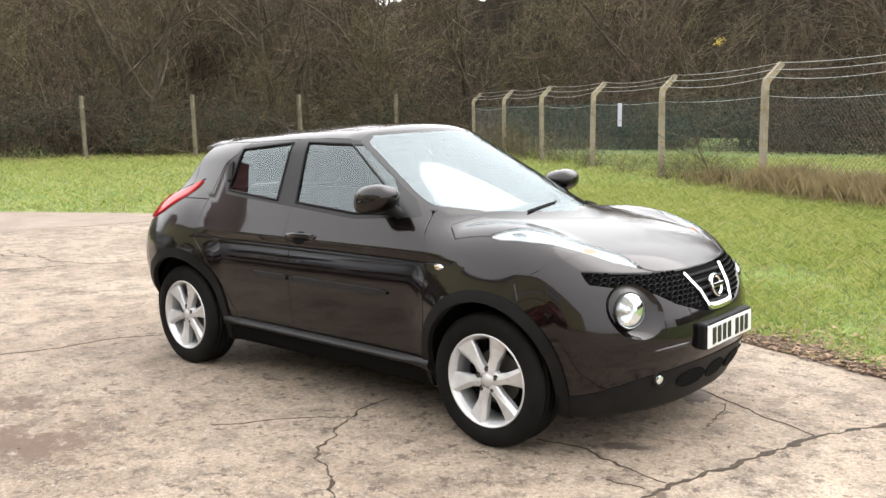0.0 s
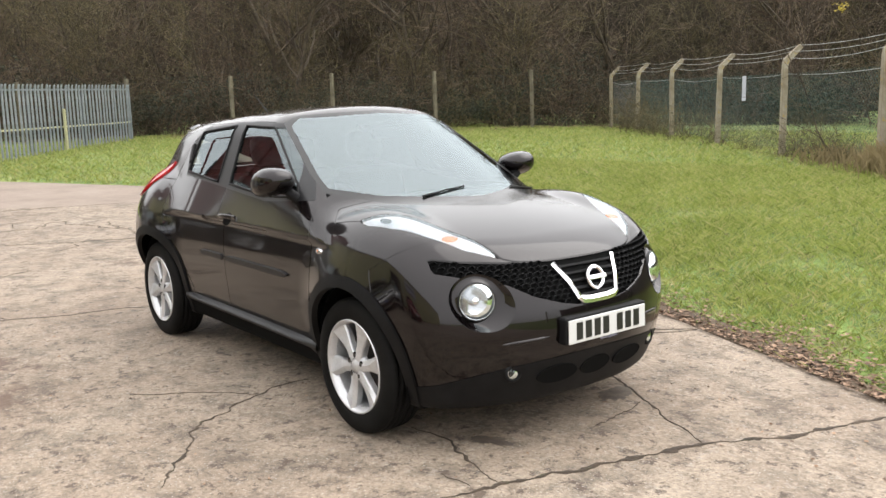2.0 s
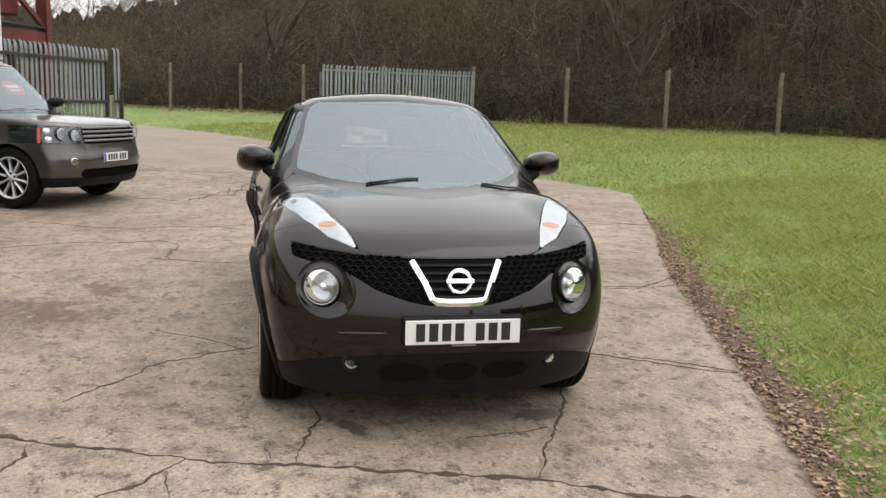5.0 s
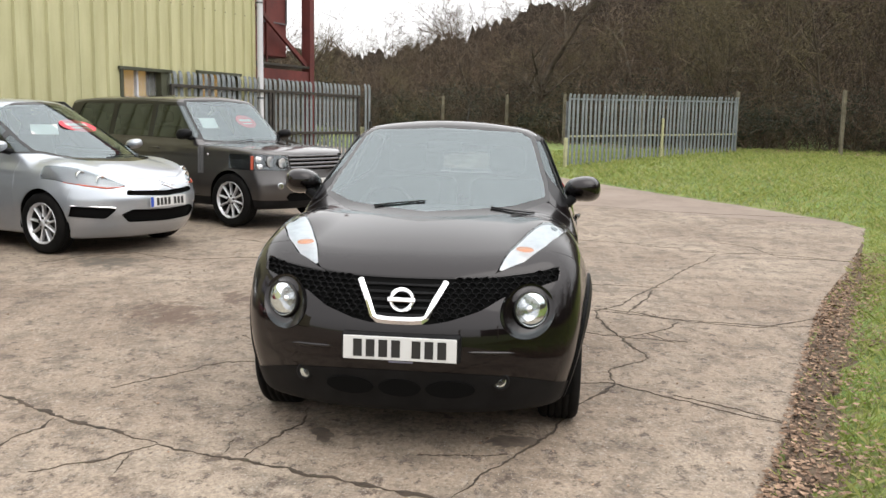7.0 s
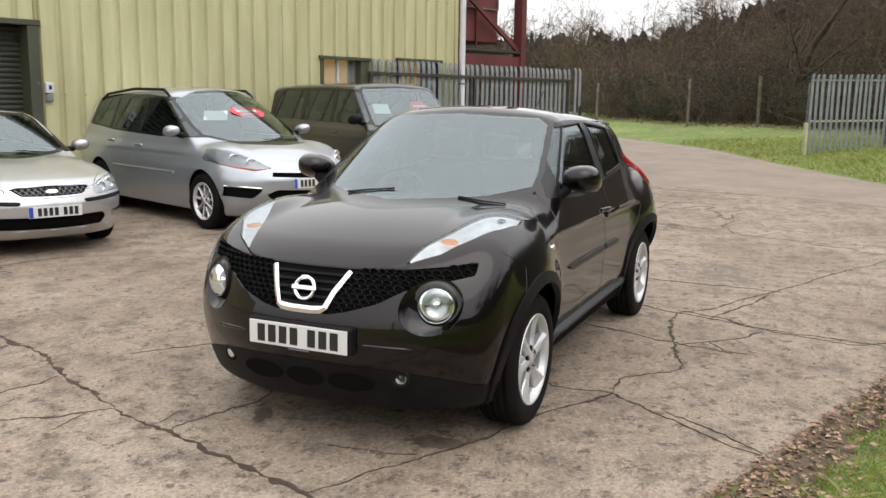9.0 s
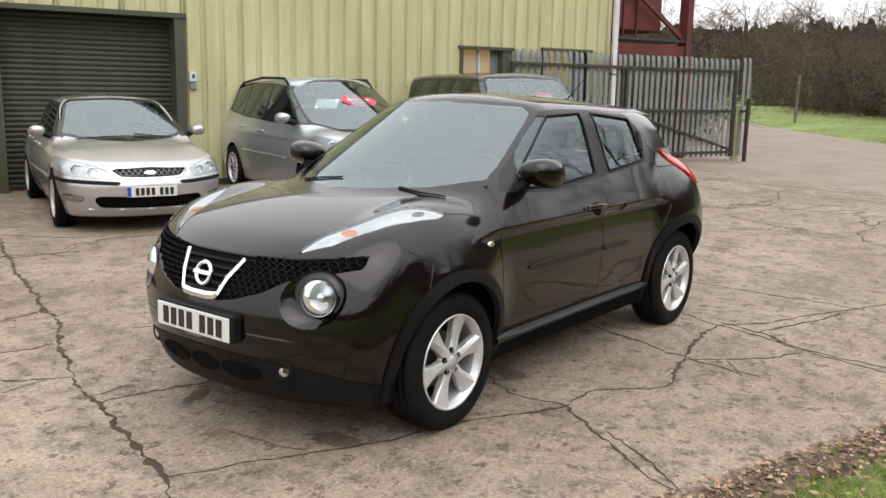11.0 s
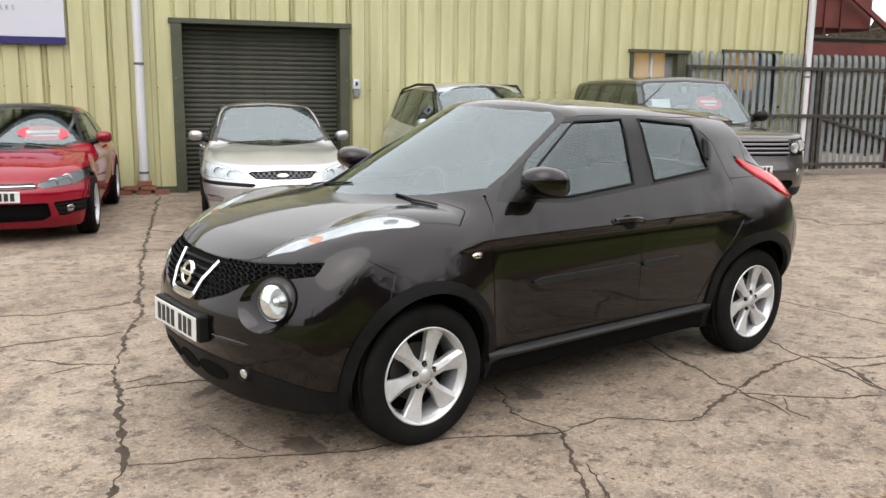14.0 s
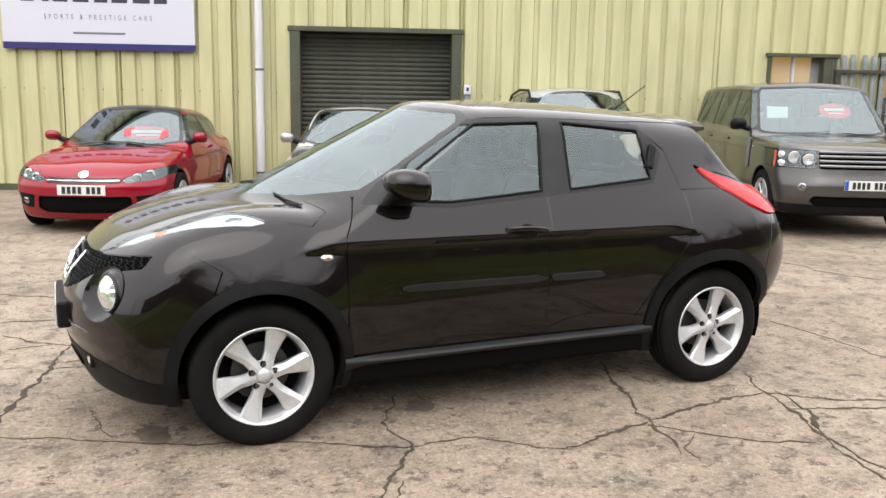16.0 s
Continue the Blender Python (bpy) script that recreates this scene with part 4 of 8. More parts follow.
# ---- the winter wood ----
def grow(rng, height, spread=0.55, levels=4, trunk=0.11, lean=0.1, kids=(5, 5, 5, 4), bare=0.25, wig=0.18, tip=0.004):
    """A leafless tree: (wood, twigs), each (verts, faces)."""
    wood, twigs = [], []

    def limb(p, d, ln, r, lev):
        n = (6, 5, 3, 2, 1)[min(lev, 4)]
        pts, q = [p], d.normalized()
        for i in range(n):
            q = (q + Vector((rng.gauss(0, wig), rng.gauss(0, wig), rng.gauss(0.05, wig * 0.7)))).normalized()
            pts.append(pts[-1] + q * (ln / n))
        rr = [max(tip, r * (1 - 0.75 * i / n)) for i in range(n + 1)]
        (wood if lev < 2 else twigs).append(tube(pts, rr, (7, 5, 3, 3, 3)[min(lev, 4)], False))
        if lev >= levels:
            return
        for k in range(kids[min(lev, len(kids) - 1)]):
            t = rng.uniform(bare if lev == 0 else 0.15, 1.0)
            i = min(int(t * n), n - 1)
            b = pts[i].lerp(pts[i + 1], t * n - i)
            axis = (pts[i + 1] - pts[i]).normalized()
            side = Vector((rng.gauss(0, 1), rng.gauss(0, 1), rng.gauss(0, 0.6))).normalized()
            out = (axis * rng.uniform(0.45, 0.9) + side * rng.uniform(spread, spread * 1.8)).normalized()
            limb(b, out, ln * rng.uniform(0.36, 0.62) * (1 - 0.35 * t if lev == 0 else 1), max(tip, rr[i] * 0.55), lev + 1)

    limb(Vector((0, 0, -0.2)), Vector((rng.gauss(0, lean), rng.gauss(0, lean), 1)), height, trunk, 0)
    return joined(*wood), joined(*twigs)


def thicket(rng, size, height, stems=26, levels=2, arch=0.5):
    """A bramble-like tangle of stems rising from the ground: (verts, faces)."""
    out = []
    for _ in range(stems):
        p = Vector((rng.gauss(0, size * 0.4), rng.gauss(0, size * 0.4), -0.1))
        d = Vector((rng.gauss(0, 0.45), rng.gauss(0, 0.45), 1)).normalized()
        ln = height * rng.uniform(0.6, 1.15)
        pts = [p]
        for i in range(5):
            d = (d + Vector((rng.gauss(0, 0.25), rng.gauss(0, 0.25), rng.gauss(-0.06 * arch, 0.12)))).normalized()
            pts.append(pts[-1] + d * ln / 5)
        out.append(tube(pts, [0.012, 0.010, 0.008, 0.006, 0.005, 0.004], 3, False))
        for _ in range(9):
            i = rng.randint(0, 4)
            b = pts[i].lerp(pts[i + 1], rng.random())
            q = Vector((rng.gauss(0, 1), rng.gauss(0, 1), rng.gauss(0.35, 0.7))).normalized()
            b2 = b + q * rng.uniform(0.25, 0.7) * height * 0.4
            b3 = b2 + (q + Vector((rng.gauss(0, 0.6), rng.gauss(0, 0.6), rng.gauss(0, 0.5)))).normalized() * rng.uniform(0.1, 0.3) * height * 0.5
            out.append(tube([b, b2, b3], [0.006, 0.0045, 0.003], 3, False))
    return joined(*out)


def leaf_cloud(rng, n, rx, ry, h, size):
    """Many small tilted leaves, uneven: (verts, faces)."""
    v, f = [], []
    clumps = [(rng.gauss(0, rx * 0.5), rng.gauss(0, ry * 0.5), rng.uniform(0.05, h)) for _ in range(14)]
    for _ in range(n):
        cx, cy, cz = rng.choice(clumps)
        c = Vector((cx + rng.gauss(0, rx * 0.22), cy + rng.gauss(0, ry * 0.22), max(0.0, cz + rng.gauss(0, h * 0.12))))
        a = Vector((rng.gauss(0, 1), rng.gauss(0, 1), rng.gauss(0, 0.6))).normalized() * size * rng.uniform(0.6, 1.2)
        b = a.cross(Vector((rng.gauss(0, 1), rng.gauss(0, 1), rng.gauss(0, 1)))).normalized() * size * rng.uniform(0.4, 0.8)
        k = len(v)
        v += [c - a, c + b * 0.6, c + a, c - b * 0.6]
        f.append((k, k + 1, k + 2, k + 3))
    return [tuple(p) for p in v], f


rng = random.Random(7)
tree_kinds = []
for h, tr, sp, mt, kd in ((9.5, 0.13, 0.55, M_TWIG, (11, 7, 6, 3)), (8.0, 0.10, 0.7, M_TWIG_OLIVE, (12, 7, 6, 3)), (10.5, 0.15, 0.45, M_TWIG, (12, 7, 6, 3)), (7.0, 0.08, 0.8, M_TWIG_OLIVE, (12, 7, 6, 3))):
    wood, twg = grow(rng, h, sp, 4, tr, kids=kd)
    root = new("bare_tree")
    part("trunk", wood, M_BARK, root, smooth=True)
    part("crown", twg, mt, root)
    tagged(root, "leafless winter tree with a dense tangle of twigs", "tree", "trees of the wood")
    tree_kinds.append(root)
# thinner kinds for the depth of the wood
deep_kinds = []
for h, tr, sp, mt in ((8.5, 0.11, 0.6, M_TWIG), (7.5, 0.09, 0.7, M_TWIG_OLIVE), (9.5, 0.14, 0.5, M_TWIG)):
    wood, twg = grow(rng, h, sp, 3, tr, kids=(15, 9, 5), bare=0.12, tip=0.009)
    root = new("bare_tree")
    part("trunk", wood, M_BARK, root, smooth=True)
    part("crown", twg, mt, root)
    tagged(root, "slender leafless tree deep in the wood", "tree", "trees of the wood")
    deep_kinds.append(root)
# upright many-stemmed coppice
coppice_kinds = []
for h, mt in ((6.5, M_TWIG), (5.5, M_TWIG_OLIVE)):
    root = new("coppice")
    sprays = []
    for _ in range(11):
        p = Vector((rng.gauss(0, 0.3), rng.gauss(0, 0.3), -0.1))
        d = Vector((rng.gauss(0, 0.16), rng.gauss(0, 0.16), 1)).normalized()
        ln, r0, pts = h * rng.uniform(0.7, 1.1), rng.uniform(0.025, 0.055), [p]
        for i in range(7):
            d = (d + Vector((rng.gauss(0, 0.10), rng.gauss(0, 0.10), 0.05))).normalized()
            pts.append(pts[-1] + d * ln / 7)
        part("stem", tube(pts, [r0 * (1 - 0.11 * i) for i in range(8)], 5, False), M_BARK, root, smooth=True)
        for _ in range(22):
            i = rng.randint(1, 6)
            b = pts[i].lerp(pts[i + 1], rng.random())
            q = Vector((rng.gauss(0, 1), rng.gauss(0, 1), rng.gauss(0.7, 0.5))).normalized()
            e1 = b + q * rng.uniform(0.4, 1.1)
            for _ in range(3):
                e2 = e1 + (q + Vector((rng.gauss(0, 0.6), rng.gauss(0, 0.6), rng.gauss(0.1, 0.5)))).normalized() * rng.uniform(0.3, 0.8)
                sprays.append(tube([e1, e2], [0.006, 0.004], 3, False))
            sprays.append(tube([b, e1], [0.010, 0.006], 3, False))
    part("sprays", joined(*sprays), mt, root)
    tagged(root, "upright many-stemmed leafless coppice of the wood", "tree", "trees of the wood")
    coppice_kinds.append(root)
bush_kinds = []
for s, h, mt in ((1.5, 2.6, M_TWIG), (1.3, 2.0, M_TWIG_OLIVE), (1.8, 3.4, M_TWIG)):
    root = new("bramble_bush")
    part("tangle", thicket(rng, s, h, 34), mt, root)
    part("foliage", leaf_cloud(rng, 1100, s, s, h * 0.55, 0.055), M_IVY, root)
    tagged(root, "tangled leafless bramble and ivy undergrowth", "bush", "undergrowth of the wood")
    bush_kinds.append(root)


def plant(kinds, x, y, lo=0.8, hi=1.2):
    src = rng.choice(kinds)
    s = rng.uniform(lo, hi)
    ob = copy_thing(src, Matrix.Translation((x, y, lie(x, y))) @ Matrix.Rotation(rng.uniform(0, 6.28), 4, "Z"))
    ob.scale = (s, s, s * rng.uniform(0.9, 1.1))
    return ob


def along(points, t):
    lens = [math.dist(a, b) for a, b in zip(points, points[1:])]
    d = t * sum(lens)
    for (a, b), l_ in zip(zip(points, points[1:]), lens):
        if d <= l_:
            k = d / l_
            nx, ny = (b[1] - a[1]) / l_, -(b[0] - a[0]) / l_
            return a[0] + k * (b[0] - a[0]), a[1] + k * (b[1] - a[1]), nx, ny
        d -= l_
    return (*points[-1], 0, 0)


# edge of the wood, from behind the cranked fence round to the road's far end
RIM = [(5, 19.5), (-2, 22.5), (-10, 25), (-16.5, 22.5), (-19.8, 18.5), (-23.5, 12.6), (-27.5, 7), (-32.5, 1.2), (-37, -4.2), (-44, -9.5), (-58, -18)]
total = sum(math.dist(a, b) for a, b in zip(RIM, RIM[1:]))
for row, (off, gap, kinds, lo, hi) in enumerate(((0.8, 1.5, bush_kinds, 0.8, 1.2), (2.8, 1.9, bush_kinds, 0.95, 1.5), (5.2, 4.0, bush_kinds, 1.2, 1.8), (2.4, 3.6, tree_kinds, 0.65, 0.95), (3.4, 3.0, coppice_kinds, 0.8, 1.2), (5.5, 4.2, tree_kinds, 0.8, 1.1), (8.0, 3.0, deep_kinds, 0.8, 1.15), (11.5, 2.6, deep_kinds, 0.9, 1.3), (15.0, 2.4, deep_kinds, 1.0, 1.4))):
    n = int(total / gap)
    for k in range(n):
        x, y, nx, ny = along(RIM, (k + rng.uniform(0.1, 0.9)) / n)
        o = off + rng.uniform(-0.8, 0.8)
        low = 1.0 if kinds is bush_kinds else 0.62 + 0.38 * min(1.0, max(0.0, (y + 3) / 12))
        plant(kinds, x + nx * o, y + ny * o, lo * low, hi * low)
for ob in tree_kinds + bush_kinds + deep_kinds + coppice_kinds:
    ob.matrix_basis = Matrix.Translation((rng.uniform(-40, -30), rng.uniform(24, 30), 0.6))

# trees of the farther wood, where the sky shows over them
for k in range(84):
    t = (k + rng.uniform(0.1, 0.9)) / 84
    x, y, nx, ny = along([(-46, 24), (-52, 12), (-60, 2), (-72, -14), (-86, -34), (-84, -50)], t)
    tall = 0.35 * min(1.0, max(0.0, (y + 8) / 16))
    plant(deep_kinds, x + rng.uniform(-3, 8), y, 0.62 + tall, 0.9 + tall)
# undergrowth beyond the gate
for k in range(22):
    x = rng.uniform(-31, -19)
    plant(bush_kinds, x, 1.8 + 0.366 * x - 2.0 - rng.uniform(0, 4.5), 0.8, 1.3)
# a taller bare tree standing clear of the rest
lone_wood, lone_twigs = grow(rng, 8.6, 0.6, 4, 0.17, kids=(13, 7, 5, 3), bare=0.2, wig=0.22)
lone = new("bare_tree")
part("trunk", lone_wood, M_BARK, lone, smooth=True)
part("crown", lone_twigs, M_BARK, lone)
lone.matrix_world = Matrix.Translation((-35.5, -0.4, lie(-35.5, -0.4)))
tagged(lone, "dark spreading leafless tree standing before the wood", "tree", "trees of the wood")

# flat backdrop far behind the first trees, the wood's inner shade in its colour
bd_v, bd_f = [], []
FAR_RIM = [(60, 30), (20, 38), (-4, 46), (-24, 46), (-40, 34), (-50, 18), (-62, 2), (-80, -16), (-105, -40), (-100, -75), (-60, -100), (0, -110)]
n_bd = 900
for k in range(n_bd + 1):
    x, y, nx, ny = along(FAR_RIM, min(k / n_bd, 0.9999))
    right = min(1.0, max(0.0, (y + 14) / 22)) if x < 0 else 1.0
    top = 1.2 + (0.070 + 0.082 * right) * math.hypot(x - 6, y) + 0.9 * noise.noise((k * 0.09, 0, 0)) + 1.0 * noise.noise((k * 0.45, 3, 0)) + 0.9 * rng.random()
    bd_v += [(x, y, -0.5), (x, y, top * 0.55), (x, y, top)]
    if k:
        a = 3 * k
        bd_f += [(a - 3, a, a + 1, a - 2), (a - 2, a + 1, a + 2, a - 1)]
M_FARWOOD = mat("far_wood_shade_brown", (0.07, 0.055, 0.04), 1.0)
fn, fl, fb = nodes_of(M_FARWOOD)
# upright streaks: dark stops stand for shade between twigs, light ones for twigs
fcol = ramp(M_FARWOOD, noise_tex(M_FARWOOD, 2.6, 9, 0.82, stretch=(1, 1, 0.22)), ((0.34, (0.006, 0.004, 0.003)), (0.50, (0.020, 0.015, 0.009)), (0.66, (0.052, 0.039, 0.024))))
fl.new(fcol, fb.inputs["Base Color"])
tagged(part("backdrop", (bd_v, bd_f), M_FARWOOD), "distant flat brown backdrop with the winter wood's shade painted in", "wood", kind="structure")

# ---- car bodies: one smooth shell, cut along its panel lines ----
def smax(a, b, k):
    h = np.maximum(k - np.abs(a - b), 0) / k
    return np.maximum(a, b) + h * h * k * 0.25


def smin(a, b, k):
    return -smax(-a, -b, k)


def curve(pairs):
    """A smooth function through (place, value) pairs."""
    xs, ys = np.array(sorted(pairs), float).T
    fine = np.linspace(xs[0], xs[-1], 400)
    vals = np.interp(fine, xs, ys)
    w = max(3, int(400 * 0.06))
    pad = np.r_[np.full(w, vals[0]) - (fine[1] - fine[0]) * np.arange(w, 0, -1) * (vals[1] - vals[0]) / (fine[1] - fine[0]), vals,
                np.full(w, vals[-1]) + np.arange(1, w + 1) * (vals[-1] - vals[-2])]
    ker = np.hanning(2 * w + 1)
    sm = np.convolve(pad, ker / ker.sum(), "valid")
    return lambda x: np.interp(x, fine, sm)


class Shell:
    """The form of a car: the lower body, the cabin and the wings, blended into one surface."""

    def __init__(self, d):
        self.d = d
        self.top, self.width = curve(d["top"]), curve(d["width"])
        self.side, self.nose, self.tail = curve(d["side"]), curve(d["nose"]), curve(d["tail"])
        self.roof = curve(d["roof"])

    def field(self, p):
        d = self.d
        x, y, z = p[:, 0], np.abs(p[:, 1]), p[:, 2]
        side = y - self.width(x) - self.side(z)
        top = (z - self.top(x) + d["crown"] * (y / 0.7) ** 2) * 0.96
        front = (x - self.nose(z) + d["nose_round"] * (y / 0.8) ** d.get("nose_pow", 2.6)) * 0.9
        back = (self.tail(z) - x + d["tail_round"] * (y / 0.75) ** 2.6) * 0.9
        low = smax(smax(side, top, d.get("k_edge", 0.10)), smax(front, back, 0.05), d.get("k_nose", 0.07))
        low = smax(low, d["floor"] - z, 0.04)
        for (cx, cy, cz), (rx, ry, rz), k in d["wings"]:
            q = np.sqrt(((x - cx) / rx) ** 2 + ((y - cy) / ry) ** 2 + ((z - cz) / rz) ** 2)
            wing = (q - 1) * min(rx, ry, rz) * 0.9
            wing = smax(wing, front - 0.005, 0.05)
            low = smin(low, wing, k)
        (x0, z0), (x1, z1) = d["screen"]
        n = np.array([z1 - z0, x0 - x1]) / math.hypot(z1 - z0, x0 - x1)
        ws = (x - x0) * n[0] + (z - z0) * n[1] + d["screen_bow"] * y ** 2
        (x2, z2), (x3, z3) = d["rear_glass"]
        m = np.array([-(z2 - z3), -(x3 - x2)]) / math.hypot(z2 - z3, x2 - x3)
        rs = (x - x2) * m[0] + (z - z2) * m[1] + d["rear_bow"] * y ** 2
        rf = z - self.roof(x) + d["roof_crown"] * (y / 0.55) ** 2
        by, slope = d["belt"]
        cs = (y - by + slope * (z - d.get("belt_z", 1.08)) + d["taper"] * np.maximum(0, -x - 0.6) ** 2 + d.get("taper_f", 0.10) * np.maximum(0, x - 0.5) ** 2) * 0.9
        cab = smax(smax(cs, rf, d.get("k_rail", 0.09)), smax(ws, rs, 0.05), d.get("k_pillar", 0.06))
        cab = smax(cab, d.get("cab_floor", 0.90) - z, 0.02)
        return smin(low, cab, d.get("k_belt", 0.05))

    def grid(self, nx, na, cap):
        """A net over the half with y >= 0: places, normals and quads."""
        d = self.d
        xa, xb, zc = d["spine"]
        ang = np.concatenate([np.linspace(-90, 20, int(na * 0.55), endpoint=False), np.linspace(20, 90, na - int(na * 0.55))])
        ang = np.radians(ang)
        org, way = [], []
        ends = np.radians(np.linspace(90, 0, cap, endpoint=False))
        for a in ends:
            org.append((xa, -math.sin(a)))
        for x in np.linspace(xa, xb, nx):
            org.append((x, 0.0))
        for a in ends[::-1]:
            org.append((xb, math.sin(a)))
        o = np.array([[(x, 0.0, zc)] * na for x, s in org]).reshape(-1, 3)
        w = np.array([[(s, math.sqrt(max(0, 1 - s * s)) * math.cos(t), math.sqrt(max(0, 1 - s * s)) * math.sin(t)) for t in ang] for x, s in org]).reshape(-1, 3)
        w[:, 1] = np.maximum(w[:, 1], 0)
        lo, hi = np.zeros(len(o)), np.full(len(o), 2.2)
        for _ in range(24):
            mid = (lo + hi) / 2
            out = self.field(o + w * mid[:, None]) > 0
            hi, lo = np.where(out, mid, hi), np.where(out, lo, mid)
        v = o + w * lo[:, None]
        rows = len(org)
        idx = np.arange(rows * na).reshape(rows, na)
        f = np.stack([idx[:-1, 1:], idx[1:, 1:], idx[1:, :-1], idx[:-1, :-1]], -1).reshape(-1, 4)
        return Skin(v, self.normals(v), [tuple(q) for q in f])

    def normals(self, v):
        g = np.stack([self.field(v + e) - self.field(v - e) for e in np.eye(3) * 1e-3], 1)
        return g / np.maximum(np.linalg.norm(g, axis=1, keepdims=True), 1e-9)

    def ray(self, o, w):
        """Where a ray from inside leaves the shell."""
        o, w = np.array(o, float), np.array(w, float) / np.linalg.norm(w)
        lo, hi = 0.0, 3.0
        for _ in range(26):
            mid = (lo + hi) / 2
            if self.field((o + w * mid)[None])[0] > 0:
                hi = mid
            else:
                lo = mid
        p = o + w * lo
        return Vector(p), Vector(self.normals(p[None])[0])


class Skin:
    def __init__(self, v, n, f):
        self.v, self.n, self.f = v, n, f

    def cut(self, fn):
        """The part of the skin where fn(places) > 0, cut cleanly along the line."""
        val = fn(self.v)
        if isinstance(val, tuple):
            val = val[0]
        pos = val > 0
        v, n, extra_v, extra_n, cache, out = self.v, self.n, [], [], {}, []
        base = len(v)
        for q in self.f:
            s = [pos[i] for i in q]
            if all(s):
                out.append(q)
                continue
            if not any(s):
                continue
            poly = []
            for a, b in zip(q, q[1:] + q[:1]):
                if pos[a]:
                    poly.append(a)
                if pos[a] != pos[b]:
                    key = (a, b) if a < b else (b, a)
                    if key not in cache:
                        t = val[key[0]] / (val[key[0]] - val[key[1]])
                        cache[key] = base + len(extra_v)
                        extra_v.append(v[key[0]] * (1 - t) + v[key[1]] * t)
                        extra_n.append(n[key[0]] * (1 - t) + n[key[1]] * t)
                    poly.append(cache[key])
            if len(poly) > 2:
                out.append(tuple(poly))
        if extra_v:
            v, n = np.concatenate([v, extra_v]), np.concatenate([n, extra_n])
        used = sorted({i for q in out for i in q})
        if not used:
            return Skin(np.zeros((0, 3)), np.zeros((0, 3)), [])
        remap = {i: k for k, i in enumerate(used)}
        return Skin(v[used], n[used], [tuple(remap[i] for i in q) for q in out])

    def islands(self):
        """The connected pieces of the skin, the largest first, crumbs left out."""
        root = list(range(len(self.v)))

        def top(i):
            while root[i] != i:
                root[i] = root[root[i]]
                i = root[i]
            return i
        for q in self.f:
            for i in q[1:]:
                root[top(i)] = top(q[0])
        groups = {}
        for q in self.f:
            groups.setdefault(top(q[0]), []).append(q)
        out = []
        for fs in sorted(groups.values(), key=len, reverse=True):
            if out and len(fs) < 8:
                continue
            used = sorted({i for q in fs for i in q})
            at = {i: k for k, i in enumerate(used)}
            out.append(Skin(self.v[used], self.n[used], [tuple(at[i] for i in q) for q in fs]))
        return out

    def puff(self, d):
        return Skin(self.v + self.n * d, self.n, self.f)

    def mirrored(self):
        m = np.array([1, -1, 1.0])
        return Skin(self.v * m, self.n * m, [tuple(reversed(q)) for q in self.f])

    def whole(self):
        """This half and its mirror image, welded along the middle."""
        o = self.mirrored()
        n = len(self.v)
        remap = {}
        for i, p in enumerate(self.v):
            remap[n + i] = i if abs(p[1]) < 1e-4 else n + i
        f = self.f + [tuple(remap[i + n] for i in q) for q in o.f]
        return Skin(np.concatenate([self.v, o.v]), np.concatenate([self.n, o.n]), f)

    def mesh(self, name, material, rim=0.012):
        v, n, f = self.v, self.n, list(self.f)
        if rim:
            count = {}
            for q in f:
                for a, b in zip(q, q[1:] + q[:1]):
                    count[(a, b)] = True
            edge = [(a, b) for (a, b) in count if (b, a) not in count and not (abs(v[a][1]) < 1e-4 and abs(v[b][1]) < 1e-4)]
            ring = sorted({i for e in edge for i in e})
            at = {i: len(v) + k for k, i in enumerate(ring)}
            if ring:
                nn = n[ring] / np.maximum(np.linalg.norm(n[ring], axis=1, keepdims=True), 1e-9)
                v = np.concatenate([v, v[ring] - nn * rim])
                n = np.concatenate([n, n[ring]])
                f += [(b, a, at[a], at[b]) for a, b in edge]
        me = bpy.data.meshes.new(name)
        me.from_pydata(v.tolist(), [], f)
        me.shade_smooth()
        if len(v):
            me.normals_split_custom_set_from_vertices([tuple(p) for p in (n / np.maximum(np.linalg.norm(n, axis=1, keepdims=True), 1e-9))])
        me.materials.append(material)
        return me


def poly(pts, u, w, pad=0.0):
    """Signed depth inside a polygon in the plane of the axes u and w (0 x, 1 y, 2 z); y counts on either side."""
    pts = np.array(pts, float)

    def fn(v):
        px, py = v[:, u], v[:, w]
        if u == 1:
            px = np.abs(px)
        if w == 1:
            py = np.abs(py)
        inside = np.zeros(len(v), bool)
        best = np.full(len(v), 1e9)
        for (ax, ay), (bx, by) in zip(pts, np.roll(pts, -1, 0)):
            dx, dy = bx - ax, by - ay
            t = np.clip(((px - ax) * dx + (py - ay) * dy) / (dx * dx + dy * dy), 0, 1)
            best = np.minimum(best, np.hypot(px - ax - t * dx, py - ay - t * dy))
            hit = ((ay > py) != (by > py)) & (px < (bx - ax) * (py - ay) / (by - ay + 1e-12) + ax)
            inside ^= hit
        return np.where(inside, best, -best) + pad
    return fn


def round_at(cu, cw, ru, rw, u, w):
    def fn(v):
        a, b = v[:, u], v[:, w]
        if u == 1:
            a = np.abs(a)
        return (1 - np.hypot((a - cu) / ru, (b - cw) / rw)) * min(ru, rw)
    return fn


def both(*fns):
    return lambda v: np.minimum.reduce([f(v) for f in fns])


def either(*fns):
    return lambda v: np.maximum.reduce([f(v) for f in fns])


def neg(fn, pad=0.0):
    return lambda v: -fn(v) - pad


def over(axis, value, sign=1):
    return lambda v: sign * ((np.abs(v[:, 1]) if axis == 1 else v[:, axis]) - value)


